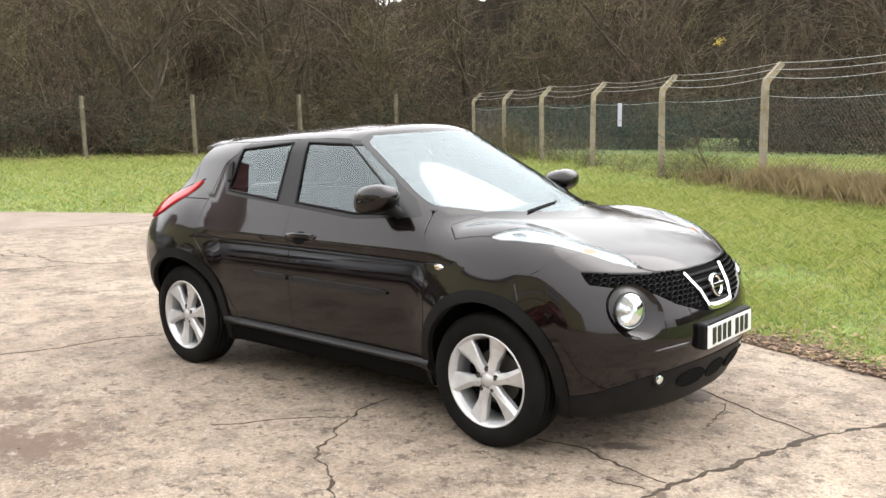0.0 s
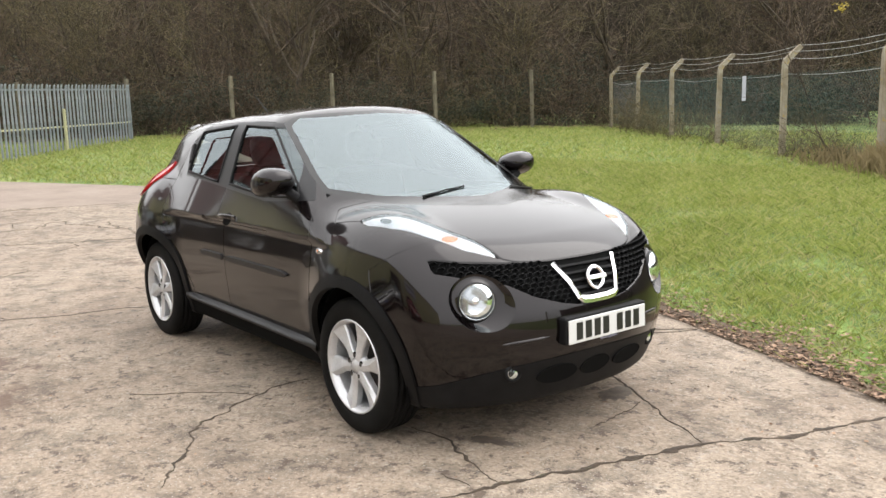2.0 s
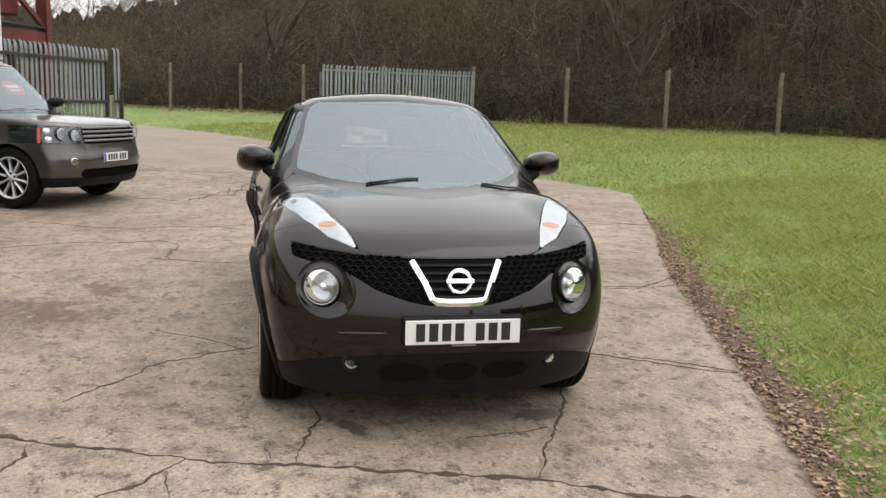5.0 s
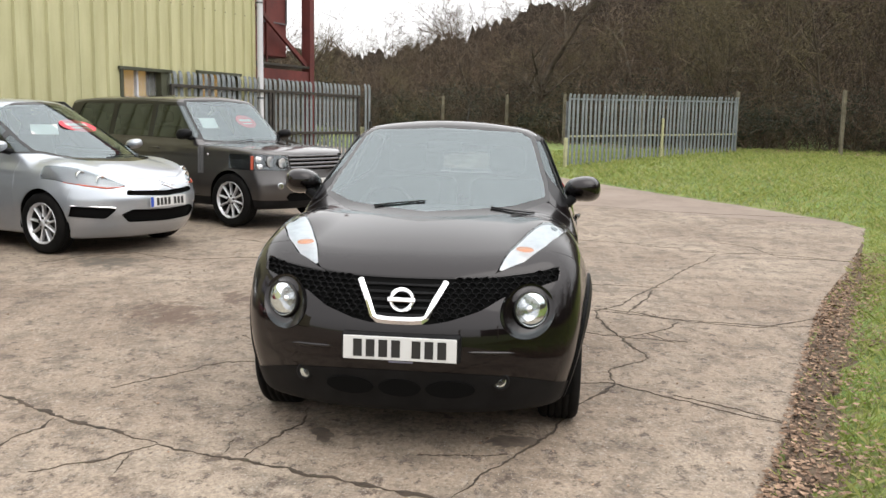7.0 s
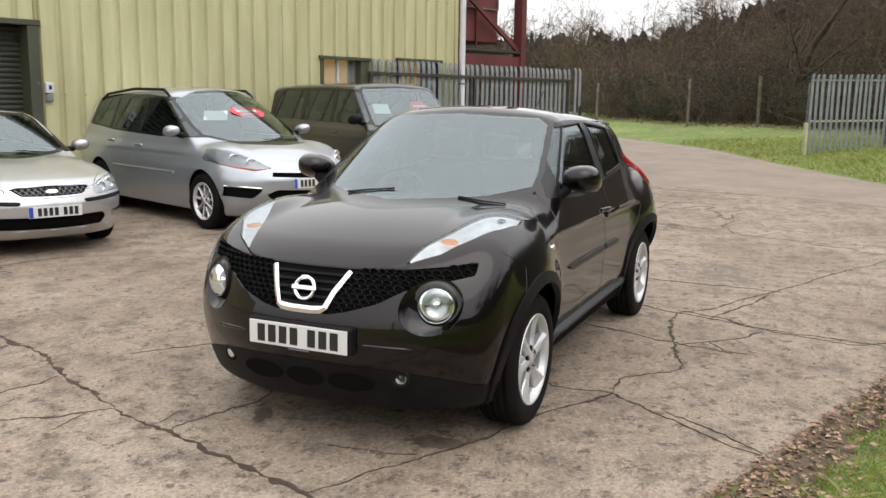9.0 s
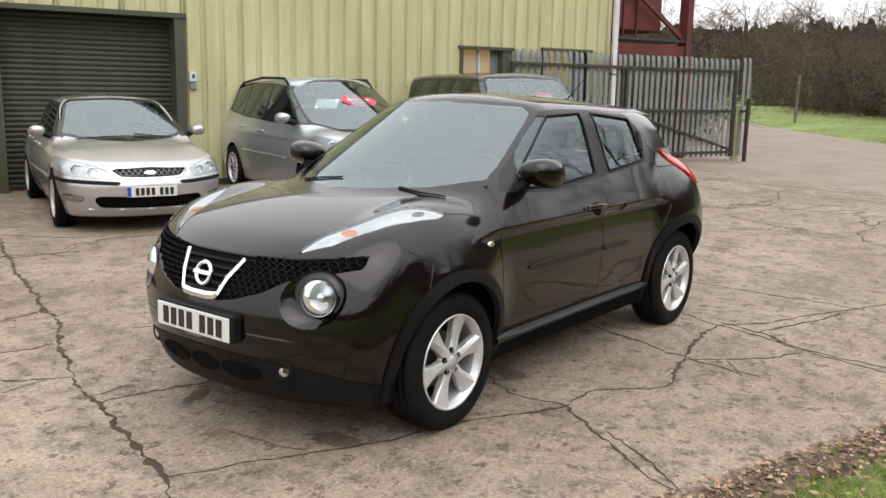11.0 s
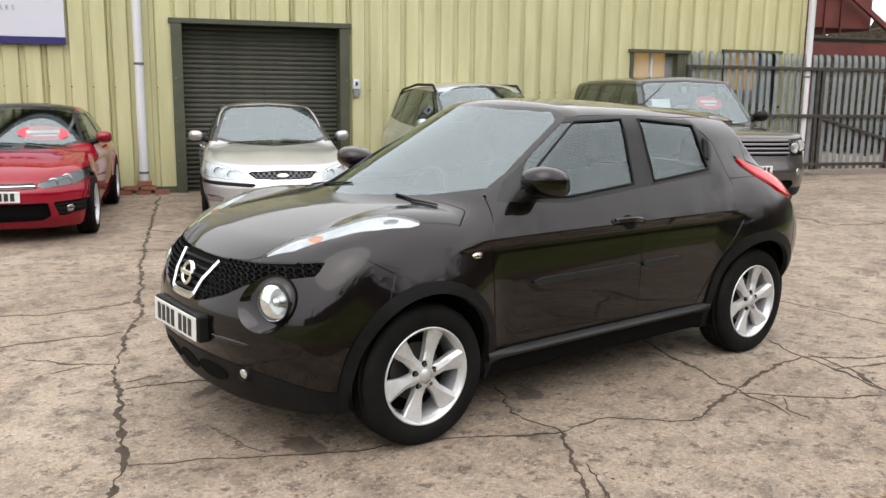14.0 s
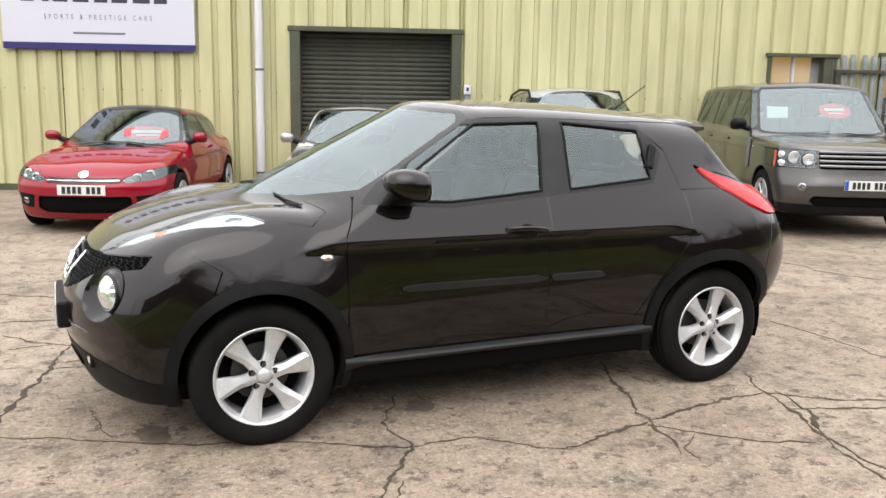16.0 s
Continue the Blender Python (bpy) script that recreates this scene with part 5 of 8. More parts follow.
def panels(skin, specs, gap=0.0022):
    """Cuts the skin into panels in turn: each takes its own region of what is left."""
    out, rest = {}, skin
    for name, fn, g in specs:
        if fn is None:
            out[name] = rest
            break
        out[name] = rest.cut(lambda v, fn=fn, g=g: fn(v) - (gap if g else 0))
        rest = rest.cut(lambda v, fn=fn, g=g: -fn(v) - (gap if g else 0))
    return out


# car materials
def paint(name, color, metal=0.5, rough=0.32, flake=0.5, base_gloss=0.5):
    m = mat(name, color, rough, metal, 1.0)
    n, l, b = nodes_of(m)
    b.inputs["Specular IOR Level"].default_value = base_gloss
    b.inputs["Coat Roughness"].default_value = 0.025
    fl = noise_tex(m, 900, 2, 0.5)
    l.new(mixed(m, flake, color, ramp(m, fl, ((0.35, 0.25), (0.7, 0.8))), "OVERLAY"), b.inputs["Base Color"])
    dust = noise_tex(m, 3.5, 6, 0.7)
    l.new(ramp(m, dust, ((0.35, 0.03), (0.75, 0.075))), b.inputs["Coat Roughness"])
    return m


def car_glass(name, tint=(0.80, 0.87, 0.86), dark=0.0, ior=2.6):
    """Thin tinted glazing: clear towards the eye, glossy at a slant."""
    m = bpy.data.materials.new(name)
    m.use_nodes = True
    n, l = m.node_tree.nodes, m.node_tree.links
    n.clear()
    out, mixn, tr, gl, fr = n.new("ShaderNodeOutputMaterial"), n.new("ShaderNodeMixShader"), n.new("ShaderNodeBsdfTransparent"), n.new("ShaderNodeBsdfGlossy"), n.new("ShaderNodeFresnel")
    fr.inputs["IOR"].default_value = ior
    tr.inputs["Color"].default_value = (*[c * (1 - dark) for c in tint], 1)
    gl.inputs["Roughness"].default_value = 0.0
    gl.inputs["Color"].default_value = (0.86, 0.97, 1.0, 1)
    l.new(fr.outputs[0], mixn.inputs[0])
    l.new(tr.outputs[0], mixn.inputs[1])
    l.new(gl.outputs[0], mixn.inputs[2])
    l.new(mixn.outputs[0], out.inputs["Surface"])
    return m


M_SCREEN = car_glass("windscreen_glazing", (0.78, 0.88, 0.87), ior=2.4)
M_GLASS, M_GLASS_DARK = car_glass("car_glazing", (0.72, 0.80, 0.79), ior=1.9), car_glass("tinted_glazing", (0.35, 0.38, 0.37), 0.5, 1.9)
M_LENS = car_glass("lamp_lens", (0.96, 0.97, 0.98), 0.0, 1.7)
M_BLACK_PLASTIC = weathered("black_plastic", (0.004, 0.004, 0.0044), (0.009, 0.009, 0.0095), 8, 0.5, 0, 120, 0.1, 0.001)
for m_ in (M_BLACK_PLASTIC,):
    m_.node_tree.nodes["Principled BSDF"].inputs["Specular IOR Level"].default_value = 0.14
M_GLOSS_BLACK = mat("gloss_black", (0.008, 0.008, 0.008), 0.12)
# near-black: shade of hollows and undersides put into the colour; also black sill trim
M_SHADE_BLACK = mat("shade_black", (0.004, 0.004, 0.004), 0.9)
M_SHADE_BLACK.node_tree.nodes["Principled BSDF"].inputs["Specular IOR Level"].default_value = 0.08
M_RUBBER = weathered("tyre_rubber", (0.003, 0.003, 0.003), (0.008, 0.0075, 0.007), 6, 0.75, 0, 90, 0.2, 0.002)
M_RUBBER.node_tree.nodes["Principled BSDF"].inputs["Specular IOR Level"].default_value = 0.12
M_ALLOY = weathered("silver_alloy", (0.46, 0.46, 0.47), (0.58, 0.58, 0.59), 9, 0.30, 0.45, 90, 0.05, 0.001)
M_CHROME = mat("chrome", (0.85, 0.85, 0.86), 0.07, 1.0)
M_REFLECTOR = mat("lamp_reflector", (0.42, 0.43, 0.44), 0.16, 0.95)
M_LAMP_WHITE = weathered("lamp_housing_silver", (0.60, 0.60, 0.62), (0.88, 0.88, 0.89), 16, 0.28, 0.35, 70, 0.5, 0.004)
M_AMBER = mat("amber_lens", (0.72, 0.26, 0.08), 0.2)
M_REDLENS = mat("red_lens", (0.42, 0.006, 0.010), 0.12, 0, 0.25)
M_REDLENS.node_tree.nodes["Principled BSDF"].inputs["Specular IOR Level"].default_value = 0.25
M_TRIM_CLOTH = weathered("dark_upholstery", (0.025, 0.026, 0.028), (0.075, 0.077, 0.08), 5, 0.9)
M_DASH = mat("dash_plastic", (0.03, 0.03, 0.032), 0.6)
M_PLATE_W = mat("white_number_plate", (0.56, 0.56, 0.55), 0.35)
M_PLATE_INK = mat("plate_ink", (0.012, 0.012, 0.012), 0.4)
M_EU_BLUE = mat("plate_blue_band", (0.02, 0.06, 0.35), 0.4)
M_DISC = mat("brake_disc_steel", (0.07, 0.065, 0.06), 0.5, 0.6)
M_RED_STICKER = mat("red_price_sticker", (0.62, 0.04, 0.06), 0.5)
M_PAPER = mat("white_paper", (0.58, 0.58, 0.57), 0.7)


def tyre_profile(r, rim, w):
    h = w / 2
    side = [(rim - 0.004, -h * 0.80), (rim + 0.006, -h * 0.92), (rim + 0.03, -h * 0.99), (r - 0.055, -h * 1.0), (r - 0.028, -h * 0.965), (r - 0.012, -h * 0.88), (r - 0.003, -h * 0.74)]
    tread = []
    for g in (-0.5, -0.17, 0.17, 0.5):
        c = h * g
        tread += [(r - 0.001 + 0.001 * (1 - abs(g)), c - 0.006), (r - 0.009, c - 0.0045), (r - 0.009, c + 0.0045), (r - 0.001 + 0.001 * (1 - abs(g)), c + 0.006)]
    return side + tread + [(a, -b) for a, b in reversed(side)]


def wheel(parent, at, side, r=0.334, rim=0.221, w=0.205, spokes=6, style="flared", sides=64, name="wheel"):
    """A wheel > tyre, rim, spokes, hub; side is +1 on the car's left."""
    hub = new(name)
    hub.parent = parent
    hub.matrix_local = Matrix.Translation(at) @ (Matrix.Identity(4) if side > 0 else Matrix.Rotation(math.pi, 4, "Z"))
    part("tyre", lathe(tyre_profile(r, rim, w), sides), M_RUBBER, hub, smooth=True)
    f = w / 2
    part("rim", lathe([(rim + 0.006, f - 0.012), (rim + 0.004, f - 0.003), (rim - 0.002, f - 0.004), (rim - 0.010, f - 0.020), (rim - 0.020, f - 0.040)], sides), M_ALLOY, hub, smooth=True)
    part("barrel", lathe([(rim - 0.020, f - 0.040), (rim - 0.028, -f + 0.02), (rim, -f + 0.01)], 32), M_ALLOY if style == "flared" else M_DISC, hub, smooth=True)
    part("brake_disc", lathe([(0.0, 0.0), (0.135, 0.0), (0.135, -0.012), (0.0, -0.012)], 40), M_DISC, hub)
    # dark disc that puts the shade behind the spokes into the colour
    part("backing", lathe([(0.0, -0.03), (rim - 0.03, -0.03), (rim - 0.03, -0.05)], 32), M_SHADE_BLACK, hub)
    y0 = f - 0.022
    sp_f = []
    for k in range(spokes):
        a = 2 * math.pi * k / spokes + radians(48)
        if style == "flared":
            rows = ((0.035, 0.030, 0.010), (0.070, 0.028, 0.008), (0.105, 0.027, 0.006), (0.135, 0.034, 0.007), (0.170, 0.043, 0.010), (rim - 0.012, 0.053, 0.017), (rim - 0.001, 0.056, 0.019))
        elif style == "double":
            rows = ((0.035, 0.020, 0.010), (0.09, 0.021, 0.002), (0.15, 0.026, 0.0), (rim - 0.016, 0.034, 0.006))
        else:
            rows = ((0.035, 0.014, 0.010), (0.09, 0.012, 0.002), (0.15, 0.013, 0.0), (rim - 0.016, 0.016, 0.006))
        v, fc = [], []
        for rad, half, dep in rows:
            yy = y0 - 0.012 + dep
            v += [(rad, yy - 0.038, -half * 0.9), (rad, yy - 0.006, -half), (rad, yy, -half * 0.80), (rad, yy + 0.001 - (0.010 if style == "double" else -0.007), 0), (rad, yy, half * 0.80), (rad, yy - 0.006, half), (rad, yy - 0.038, half * 0.9)]
        if style == "flared":
            # a crease that runs from the middle of the spoke out to one corner, with a sloping facet beside it
            for i, (rad, half, dep) in enumerate(rows):
                out_ = max(0.0, min(1.0, (rad - 0.09) / 0.10))
                yy = y0 - 0.012 + dep
                v[i * 7 + 3] = (rad, yy + 0.008, -half * 0.62 * out_)
                v[i * 7 + 4] = (rad, yy + 0.002 - 0.012 * out_, half * 0.86)
                v[i * 7 + 5] = (rad, yy - 0.006 - 0.012 * out_, half)
        for i in range(len(rows) - 1):
            for j in range(6):
                q = i * 7 + j
                fc.append((q, q + 1, q + 8, q + 7))
        c, s = math.cos(a), math.sin(a)
        v = [(x * c - z * s, y, x * s + z * c) for x, y, z in v]
        part("spoke", (v, fc), M_ALLOY, hub, smooth=False)
    part("hub", lathe([(0.0, y0 + 0.006), (0.030, y0 + 0.005), (0.034, y0 - 0.002), (0.062, y0 - 0.006), (0.066, y0 - 0.04)], 32), M_ALLOY, hub, smooth=True)
    for k in range(5):
        a = 2 * math.pi * k / 5 + 0.3
        # flat dark disc painted as the shade in the nut's recess
        part("lug_recess_shade", moved(lathe([(0.0, y0 + 0.0005), (0.0165, y0 + 0.0005), (0.0185, y0 - 0.006)], 14), Matrix.Translation((0.053 * math.cos(a), 0, 0.053 * math.sin(a)))), M_SHADE_BLACK, hub)
        part("lug_nut", moved(lathe([(0.0, y0 + 0.006), (0.010, y0 + 0.005), (0.0125, y0 - 0.012)], 8), Matrix.Translation((0.053 * math.cos(a), 0, 0.053 * math.sin(a)))), M_DISC, hub)
    return hub


def placed(vf, p, n, up=(0, 0, 1)):
    """Carries a form made facing +y to the place p, facing n."""
    y = Vector(n).normalized()
    x = y.cross(Vector(up)).normalized()
    z = x.cross(y)
    m = Matrix((x, y, z)).transposed().to_4x4()
    m.translation = p
    return moved(vf, m)


def plate_bars(count, w=0.46, h=0.079):
    """Upright bars in the place of the characters on a number plate, in the plate's plane (x along, z up)."""
    out, pitch = [], w / (count + 0.6)
    for k in range(count):
        x = -w / 2 + pitch * (k + (0.6 if k >= 3 else 0.0))
        out.append((x + 0.009, 0.0, -h / 2, x + pitch - 0.009, 0.0015, h / 2))
    return out


def number_plate(parent, p, n, w=0.52, h=0.111, band=False, name="number_plate"):
    pl = part(name, placed(rounded(-w / 2, 0.0, -h / 2, w / 2, 0.006, h / 2, 0.0025, 1), p, n), M_PLATE_W, parent, "white number plate with black character bars")
    for bar in plate_bars(7, w=0.44 if not band else 0.41):
        part("character_bar", placed(moved(boxes(bar), Matrix.Translation((0.0 if not band else -0.025, 0.0065, 0))), p, n), M_PLATE_INK, pl)
    if band:
        part("blue_band", placed(moved(boxes((w / 2 - 0.045, 0.0065, -h / 2 + 0.003, w / 2 - 0.003, 0.0078, h / 2 - 0.003)), Matrix.Identity(4)), p, n), M_EU_BLUE, pl)
    return pl


def wiper(parent, shell, pts, lift=0.02):
    """A wiper arm and blade lying along the screen, through the given (x, y) places."""
    out = []
    for x, y in pts:
        p, n = shell.ray((x, y, 0.7), (0, 0, 1))
        out.append(p + n * lift)
    return part("wiper", tube(out, [0.006, 0.005, 0.005, 0.004][:len(out)], 6), M_BLACK_PLASTIC, parent)


def seat(parent, x, y, back=0.62, name="seat"):
    s = new(name)
    s.parent = parent
    part("cushion", rounded(x - 0.25, y - 0.25, 0.40, x + 0.27, y + 0.25, 0.62, 0.06, 3), M_TRIM_CLOTH, s, smooth=True)
    part("backrest", moved(rounded(-0.07, -0.25, 0.0, 0.09, 0.25, back, 0.06, 3), Matrix.Translation((x - 0.27, y, 0.55)) @ Matrix.Rotation(radians(-14), 4, "Y")), M_TRIM_CLOTH, s, smooth=True)
    part("headrest", moved(rounded(-0.06, -0.13, 0.0, 0.06, 0.13, 0.19, 0.05, 3), Matrix.Translation((x - 0.42, y, 0.58 + back)) @ Matrix.Rotation(radians(-8), 4, "Y")), M_TRIM_CLOTH, s, smooth=True)
    return s


def mirror_form(side, k=1.0):
    """A door mirror's shell, facing back, about its middle."""
    bm = bmesh.new()
    bmesh.ops.create_uvsphere(bm, u_segments=28, v_segments=16, radius=1)
    for v in bm.verts:
        x, y, z = v.co
        x = max(x, -0.42)
        y, z = math.copysign(abs(y) ** 0.8, y), math.copysign(abs(z) ** 0.85, z)
        v.co = (x * 0.128 * k + 0.02, y * 0.102 * k * (1.0 if y * side > 0 else 0.95), (z if z > 0 else z * 0.82) * 0.076 * k * (1.0 + 0.14 * y * side) + 0.02 * k * x)
    v = [tuple(p.co) for p in bm.verts]
    f = [tuple(p.index for p in q.verts) for q in bm.faces]
    bm.free()
    return v, f

# ---- the brown-black crossover ----
M_PAINT_DARK = paint("dark_brown_metallic", (0.0088, 0.0064, 0.0068), 0.75, 0.33, 0.35, 0.0)
M_PAINT_DARK.node_tree.nodes["Principled BSDF"].inputs["Coat IOR"].default_value = 1.44
M_SATIN_BLACK = weathered("satin_black_plastic", (0.009, 0.009, 0.010), (0.014, 0.014, 0.015), 9, 0.42, 0, 140, 0.1, 0.001)
M_SATIN_BLACK.node_tree.nodes["Principled BSDF"].inputs["Specular IOR Level"].default_value = 0.3
JUKE = dict(
    top=[(-2.1, 1.00), (-1.7, 1.09), (-1.2, 1.14), (-0.6, 1.115), (0.4, 1.07), (0.9, 1.08), (1.15, 1.085), (1.45, 1.045), (1.70, 0.985), (1.88, 0.915), (2.0, 0.86), (2.1, 0.80)],
    width=[(-2.1, 0.76), (-1.7, 0.815), (-1.2, 0.826), (-0.6, 0.808), (0.0, 0.805), (0.6, 0.808), (1.2, 0.828), (1.6, 0.820), (2.1, 0.79)],
    side=[(0.15, -0.085), (0.30, -0.036), (0.42, -0.012), (0.60, 0.004), (0.75, 0.006), (0.86, -0.004), (0.94, -0.024), (1.02, -0.056), (1.10, -0.098), (1.2, -0.16)],
    nose=[(0.15, 1.93), (0.25, 1.995), (0.36, 2.045), (0.46, 2.075), (0.56, 2.085), (0.64, 2.075), (0.72, 2.045), (0.80, 2.005), (0.88, 1.95), (0.96, 1.88), (1.1, 1.75)],
    tail=[(0.15, -1.84), (0.35, -1.875), (0.60, -1.90), (0.80, -1.87), (0.95, -1.80), (1.10, -1.70), (1.3, -1.57)],
    crown=0.05, nose_round=0.30, tail_round=0.27, floor=0.205, k_edge=0.12, k_nose=0.09,
    wings=[((1.24, 0.60, 0.59), (0.62, 0.298, 0.47), 0.035), ((-1.34, 0.57, 0.70), (0.60, 0.330, 0.47), 0.035)],
    screen=((1.17, 1.095), (0.27, 1.540)), screen_bow=0.36, rear_glass=((-1.38, 1.46), (-1.83, 1.00)), rear_bow=0.25,
    roof=[(-1.8, 1.435), (-1.5, 1.475), (-1.0, 1.525), (-0.5, 1.555), (-0.1, 1.567), (0.3, 1.556), (0.6, 1.52)], roof_crown=0.055,
    belt=(0.775, 0.43), taper=0.13, k_rail=0.10, k_pillar=0.028, k_belt=0.045, spine=(-1.25, 1.15, 0.62))
FRONT_AXLE, REAR_AXLE, HUB_Z, TYRE_R = 1.265, -1.265, 0.327, 0.331


def main_car():
    car = tagged(new("crossover_car"), "clean dark brown-black compact crossover car on cracked concrete", "car")
    sh = Shell(JUKE)
    skin = sh.grid(190, 150, 64)
    arch_f = round_at(FRONT_AXLE, 0.345, 0.372, 0.372, 0, 2)
    arch_r = round_at(REAR_AXLE, 0.350, 0.372, 0.372, 0, 2)
    lip_f = round_at(FRONT_AXLE, 0.345, 0.428, 0.428, 0, 2)
    lip_r = round_at(REAR_AXLE, 0.350, 0.432, 0.432, 0, 2)
    out = over(1, 0.50)
    screen = both(poly([(-0.1, 1.075), (0.46, 1.098), (0.635, 1.135), (0.625, 1.20), (0.535, 1.455), (0.47, 1.495), (-0.1, 1.520)], 1, 2), over(0, 0.15))
    surround = both(poly([(-0.1, 1.04), (0.48, 1.065), (0.665, 1.115), (0.650, 1.21), (0.560, 1.465), (0.49, 1.512), (-0.1, 1.540)], 1, 2), over(0, 0.15))
    rear_gl = both(poly([(-0.1, 1.13), (0.40, 1.15), (0.46, 1.19), (0.42, 1.36), (-0.1, 1.39)], 1, 2), over(0, -1.3, -1))
    g_front = both(poly([(0.665, 1.095), (0.56, 1.215), (0.288, 1.443), (-0.228, 1.458), (-0.178, 1.118), (0.33, 1.080)], 0, 2), out)
    g_rear = both(poly([(-0.368, 1.456), (-0.838, 1.416), (-0.868, 1.165), (-0.350, 1.122)], 0, 2), out)
    dlo = both(poly([(0.775, 1.082), (0.59, 1.238), (0.302, 1.468), (-0.20, 1.482), (-0.85, 1.444), (-0.975, 1.295), (-0.885, 1.140), (-0.20, 1.092), (0.33, 1.052)], 0, 2), out)
    lamp_top = both(poly([(1.875, 0.425), (1.72, 0.470), (1.52, 0.548), (1.36, 0.625), (1.215, 0.742), (1.30, 0.750), (1.45, 0.718), (1.62, 0.648), (1.77, 0.548)], 0, 1), over(2, 0.80))
    hood = both(poly([(2.2, -0.1), (1.975, -0.1), (1.96, 0.20), (1.905, 0.375), (1.875, 0.425), (1.70, 0.485), (1.50, 0.60), (1.22, 0.742), (1.02, 0.760), (0.93, 0.680), (1.00, 0.52), (1.07, 0.25), (1.09, -0.1)], 0, 1), over(2, 0.70))
    eye = both(round_at(0.574, 0.700, 0.122, 0.120, 1, 2), over(0, 1.4))
    grille = both(poly([(-0.1, 0.848), (0.20, 0.850), (0.42, 0.858), (0.60, 0.872), (0.715, 0.888), (0.722, 0.828), (0.66, 0.815), (0.46, 0.768), (0.36, 0.712), (0.22, 0.668), (0.13, 0.652), (-0.1, 0.650)], 1, 2), over(0, 1.4))
    lower_f = both(lambda v: 0.432 - 0.115 * (np.abs(v[:, 1]) / 0.75) ** 3 + 0.03 * np.maximum(0, np.abs(v[:, 1]) - 0.35) - v[:, 2], over(0, 1.45))
    sill = both(lambda v: 0.345 - 0.012 * v[:, 0] - v[:, 2], poly([(-1.0, 0.0), (1.0, 0.0), (1.0, 0.6), (-1.0, 0.6)], 0, 2))
    lower_r = both(lambda v: 0.46 - v[:, 2], over(0, -1.4, -1))
    door_f = both(poly([(0.835, 0.30), (0.868, 0.60), (0.872, 0.94), (0.80, 1.10), (0.60, 1.265), (0.312, 1.482), (-0.175, 1.498), (-0.205, 1.10), (-0.212, 0.66), (-0.205, 0.30)], 0, 2), out)
    door_r = both(poly([(-0.205, 0.30), (-0.212, 0.66), (-0.205, 1.10), (-0.175, 1.498), (-0.79, 1.466), (-1.0, 1.31), (-1.085, 1.07), (-1.095, 0.86), (-0.91, 0.62), (-0.76, 0.42), (-0.74, 0.30)], 0, 2), out)
    tail_lamp = both(poly([(-1.19, 1.235), (-1.33, 1.175), (-1.53, 1.110), (-2.1, 1.05), (-2.1, 0.915), (-1.65, 0.950), (-1.51, 1.005), (-1.37, 1.090), (-1.26, 1.168)], 0, 2), over(1, 0.42))
    bumper_f = both(lambda v: v[:, 0] - np.interp(v[:, 2], [0.3, 0.62, 0.82, 0.95, 1.1], [1.60, 1.52, 1.44, 1.66, 1.9]))
    bumper_r = both(lambda v: -v[:, 0] - np.interp(v[:, 2], [0.3, 0.7, 0.95, 1.0, 1.05], [1.55, 1.62, 1.70, 2.2, 2.4]))
    roof = both(lambda v: v[:, 2] - 1.462 + 0.03 * np.maximum(0, -v[:, 0] - 0.9), over(1, 0.575, -1))
    fender = poly([(0.868, 0.2), (0.872, 0.94), (0.80, 1.10), (0.95, 1.3), (2.0, 1.2), (2.0, 0.2)], 0, 2)
    tailgate = both(over(0, -1.35, -1), over(1, 0.66, -1))
    p = panels(skin, [("arch_f", both(arch_f, out), 0), ("arch_r", both(arch_r, out), 0), ("glass_ws", screen, 0), ("surround", surround, 0), ("rear_glass", rear_gl, 1),
                      ("glass_f", g_front, 0), ("glass_r", g_rear, 0), ("dlo", dlo, 0),
                      ("lip_f", both(lip_f, out), 0), ("lip_r", both(lip_r, out), 0), ("lower_f", lower_f, 0), ("sill", sill, 0), ("lower_r", lower_r, 0),
                      ("lamp_top", lamp_top, 1), ("eye", eye, 1), ("grille", grille, 0), ("hood", hood, 1), ("tail_lamp", tail_lamp, 1), ("roof", roof, 1),
                      ("bumper_f", bumper_f, 1), ("bumper_r", bumper_r, 1), ("door_f", door_f, 1), ("door_r", door_r, 1), ("fender", fender, 1), ("tailgate", tailgate, 1), ("cantrail", over(2, 1.10), 1), ("quarter", None, 0)], 0.0032)
    B, PT = M_BLACK_PLASTIC, M_PAINT_DARK
    made = {}

    def add(name, key, material, whole=False, puff=0.0, rim=0.014, label="", parent=None):
        s = p[key].puff(puff) if puff else p[key]
        for q in ([s.whole()] if whole else [s, s.mirrored()]):
            for k, piece in enumerate(q.islands() if name in ("rear_wing", "cantrail", "tailgate") else [q]):
                made.setdefault(name, []).append(part(name if k == 0 else "filler_panel", piece.mesh(name, material, rim), None, parent or car, label))

    add("windscreen", "glass_ws", M_SCREEN, True, rim=0, label="clear windscreen reflecting the sky")
    add("screen_surround", "surround", M_GLOSS_BLACK, True, rim=0.01)
    add("rear_window", "rear_glass", M_GLASS_DARK, True)
    add("bonnet", "hood", PT, True)
    add("roof_panel", "roof", PT, True)
    add("front_bumper", "bumper_f", PT, True)
    add("lower_bumper_trim", "lower_f", M_BLACK_PLASTIC, True, 0.004, label="black plastic lower bumper")
    add("grille_backing", "grille", M_SHADE_BLACK, True, -0.03)
    add("rear_bumper", "bumper_r", PT, True)
    p["lower_r"] = p["lower_r"].cut(over(2, 0.40))
    add("rear_bumper_trim", "lower_r", B, True, 0.004)
    add("tailgate", "tailgate", PT, True)
    add("front_wing", "fender", PT)
    add("front_door", "door_f", PT)
    add("rear_door", "door_r", PT)
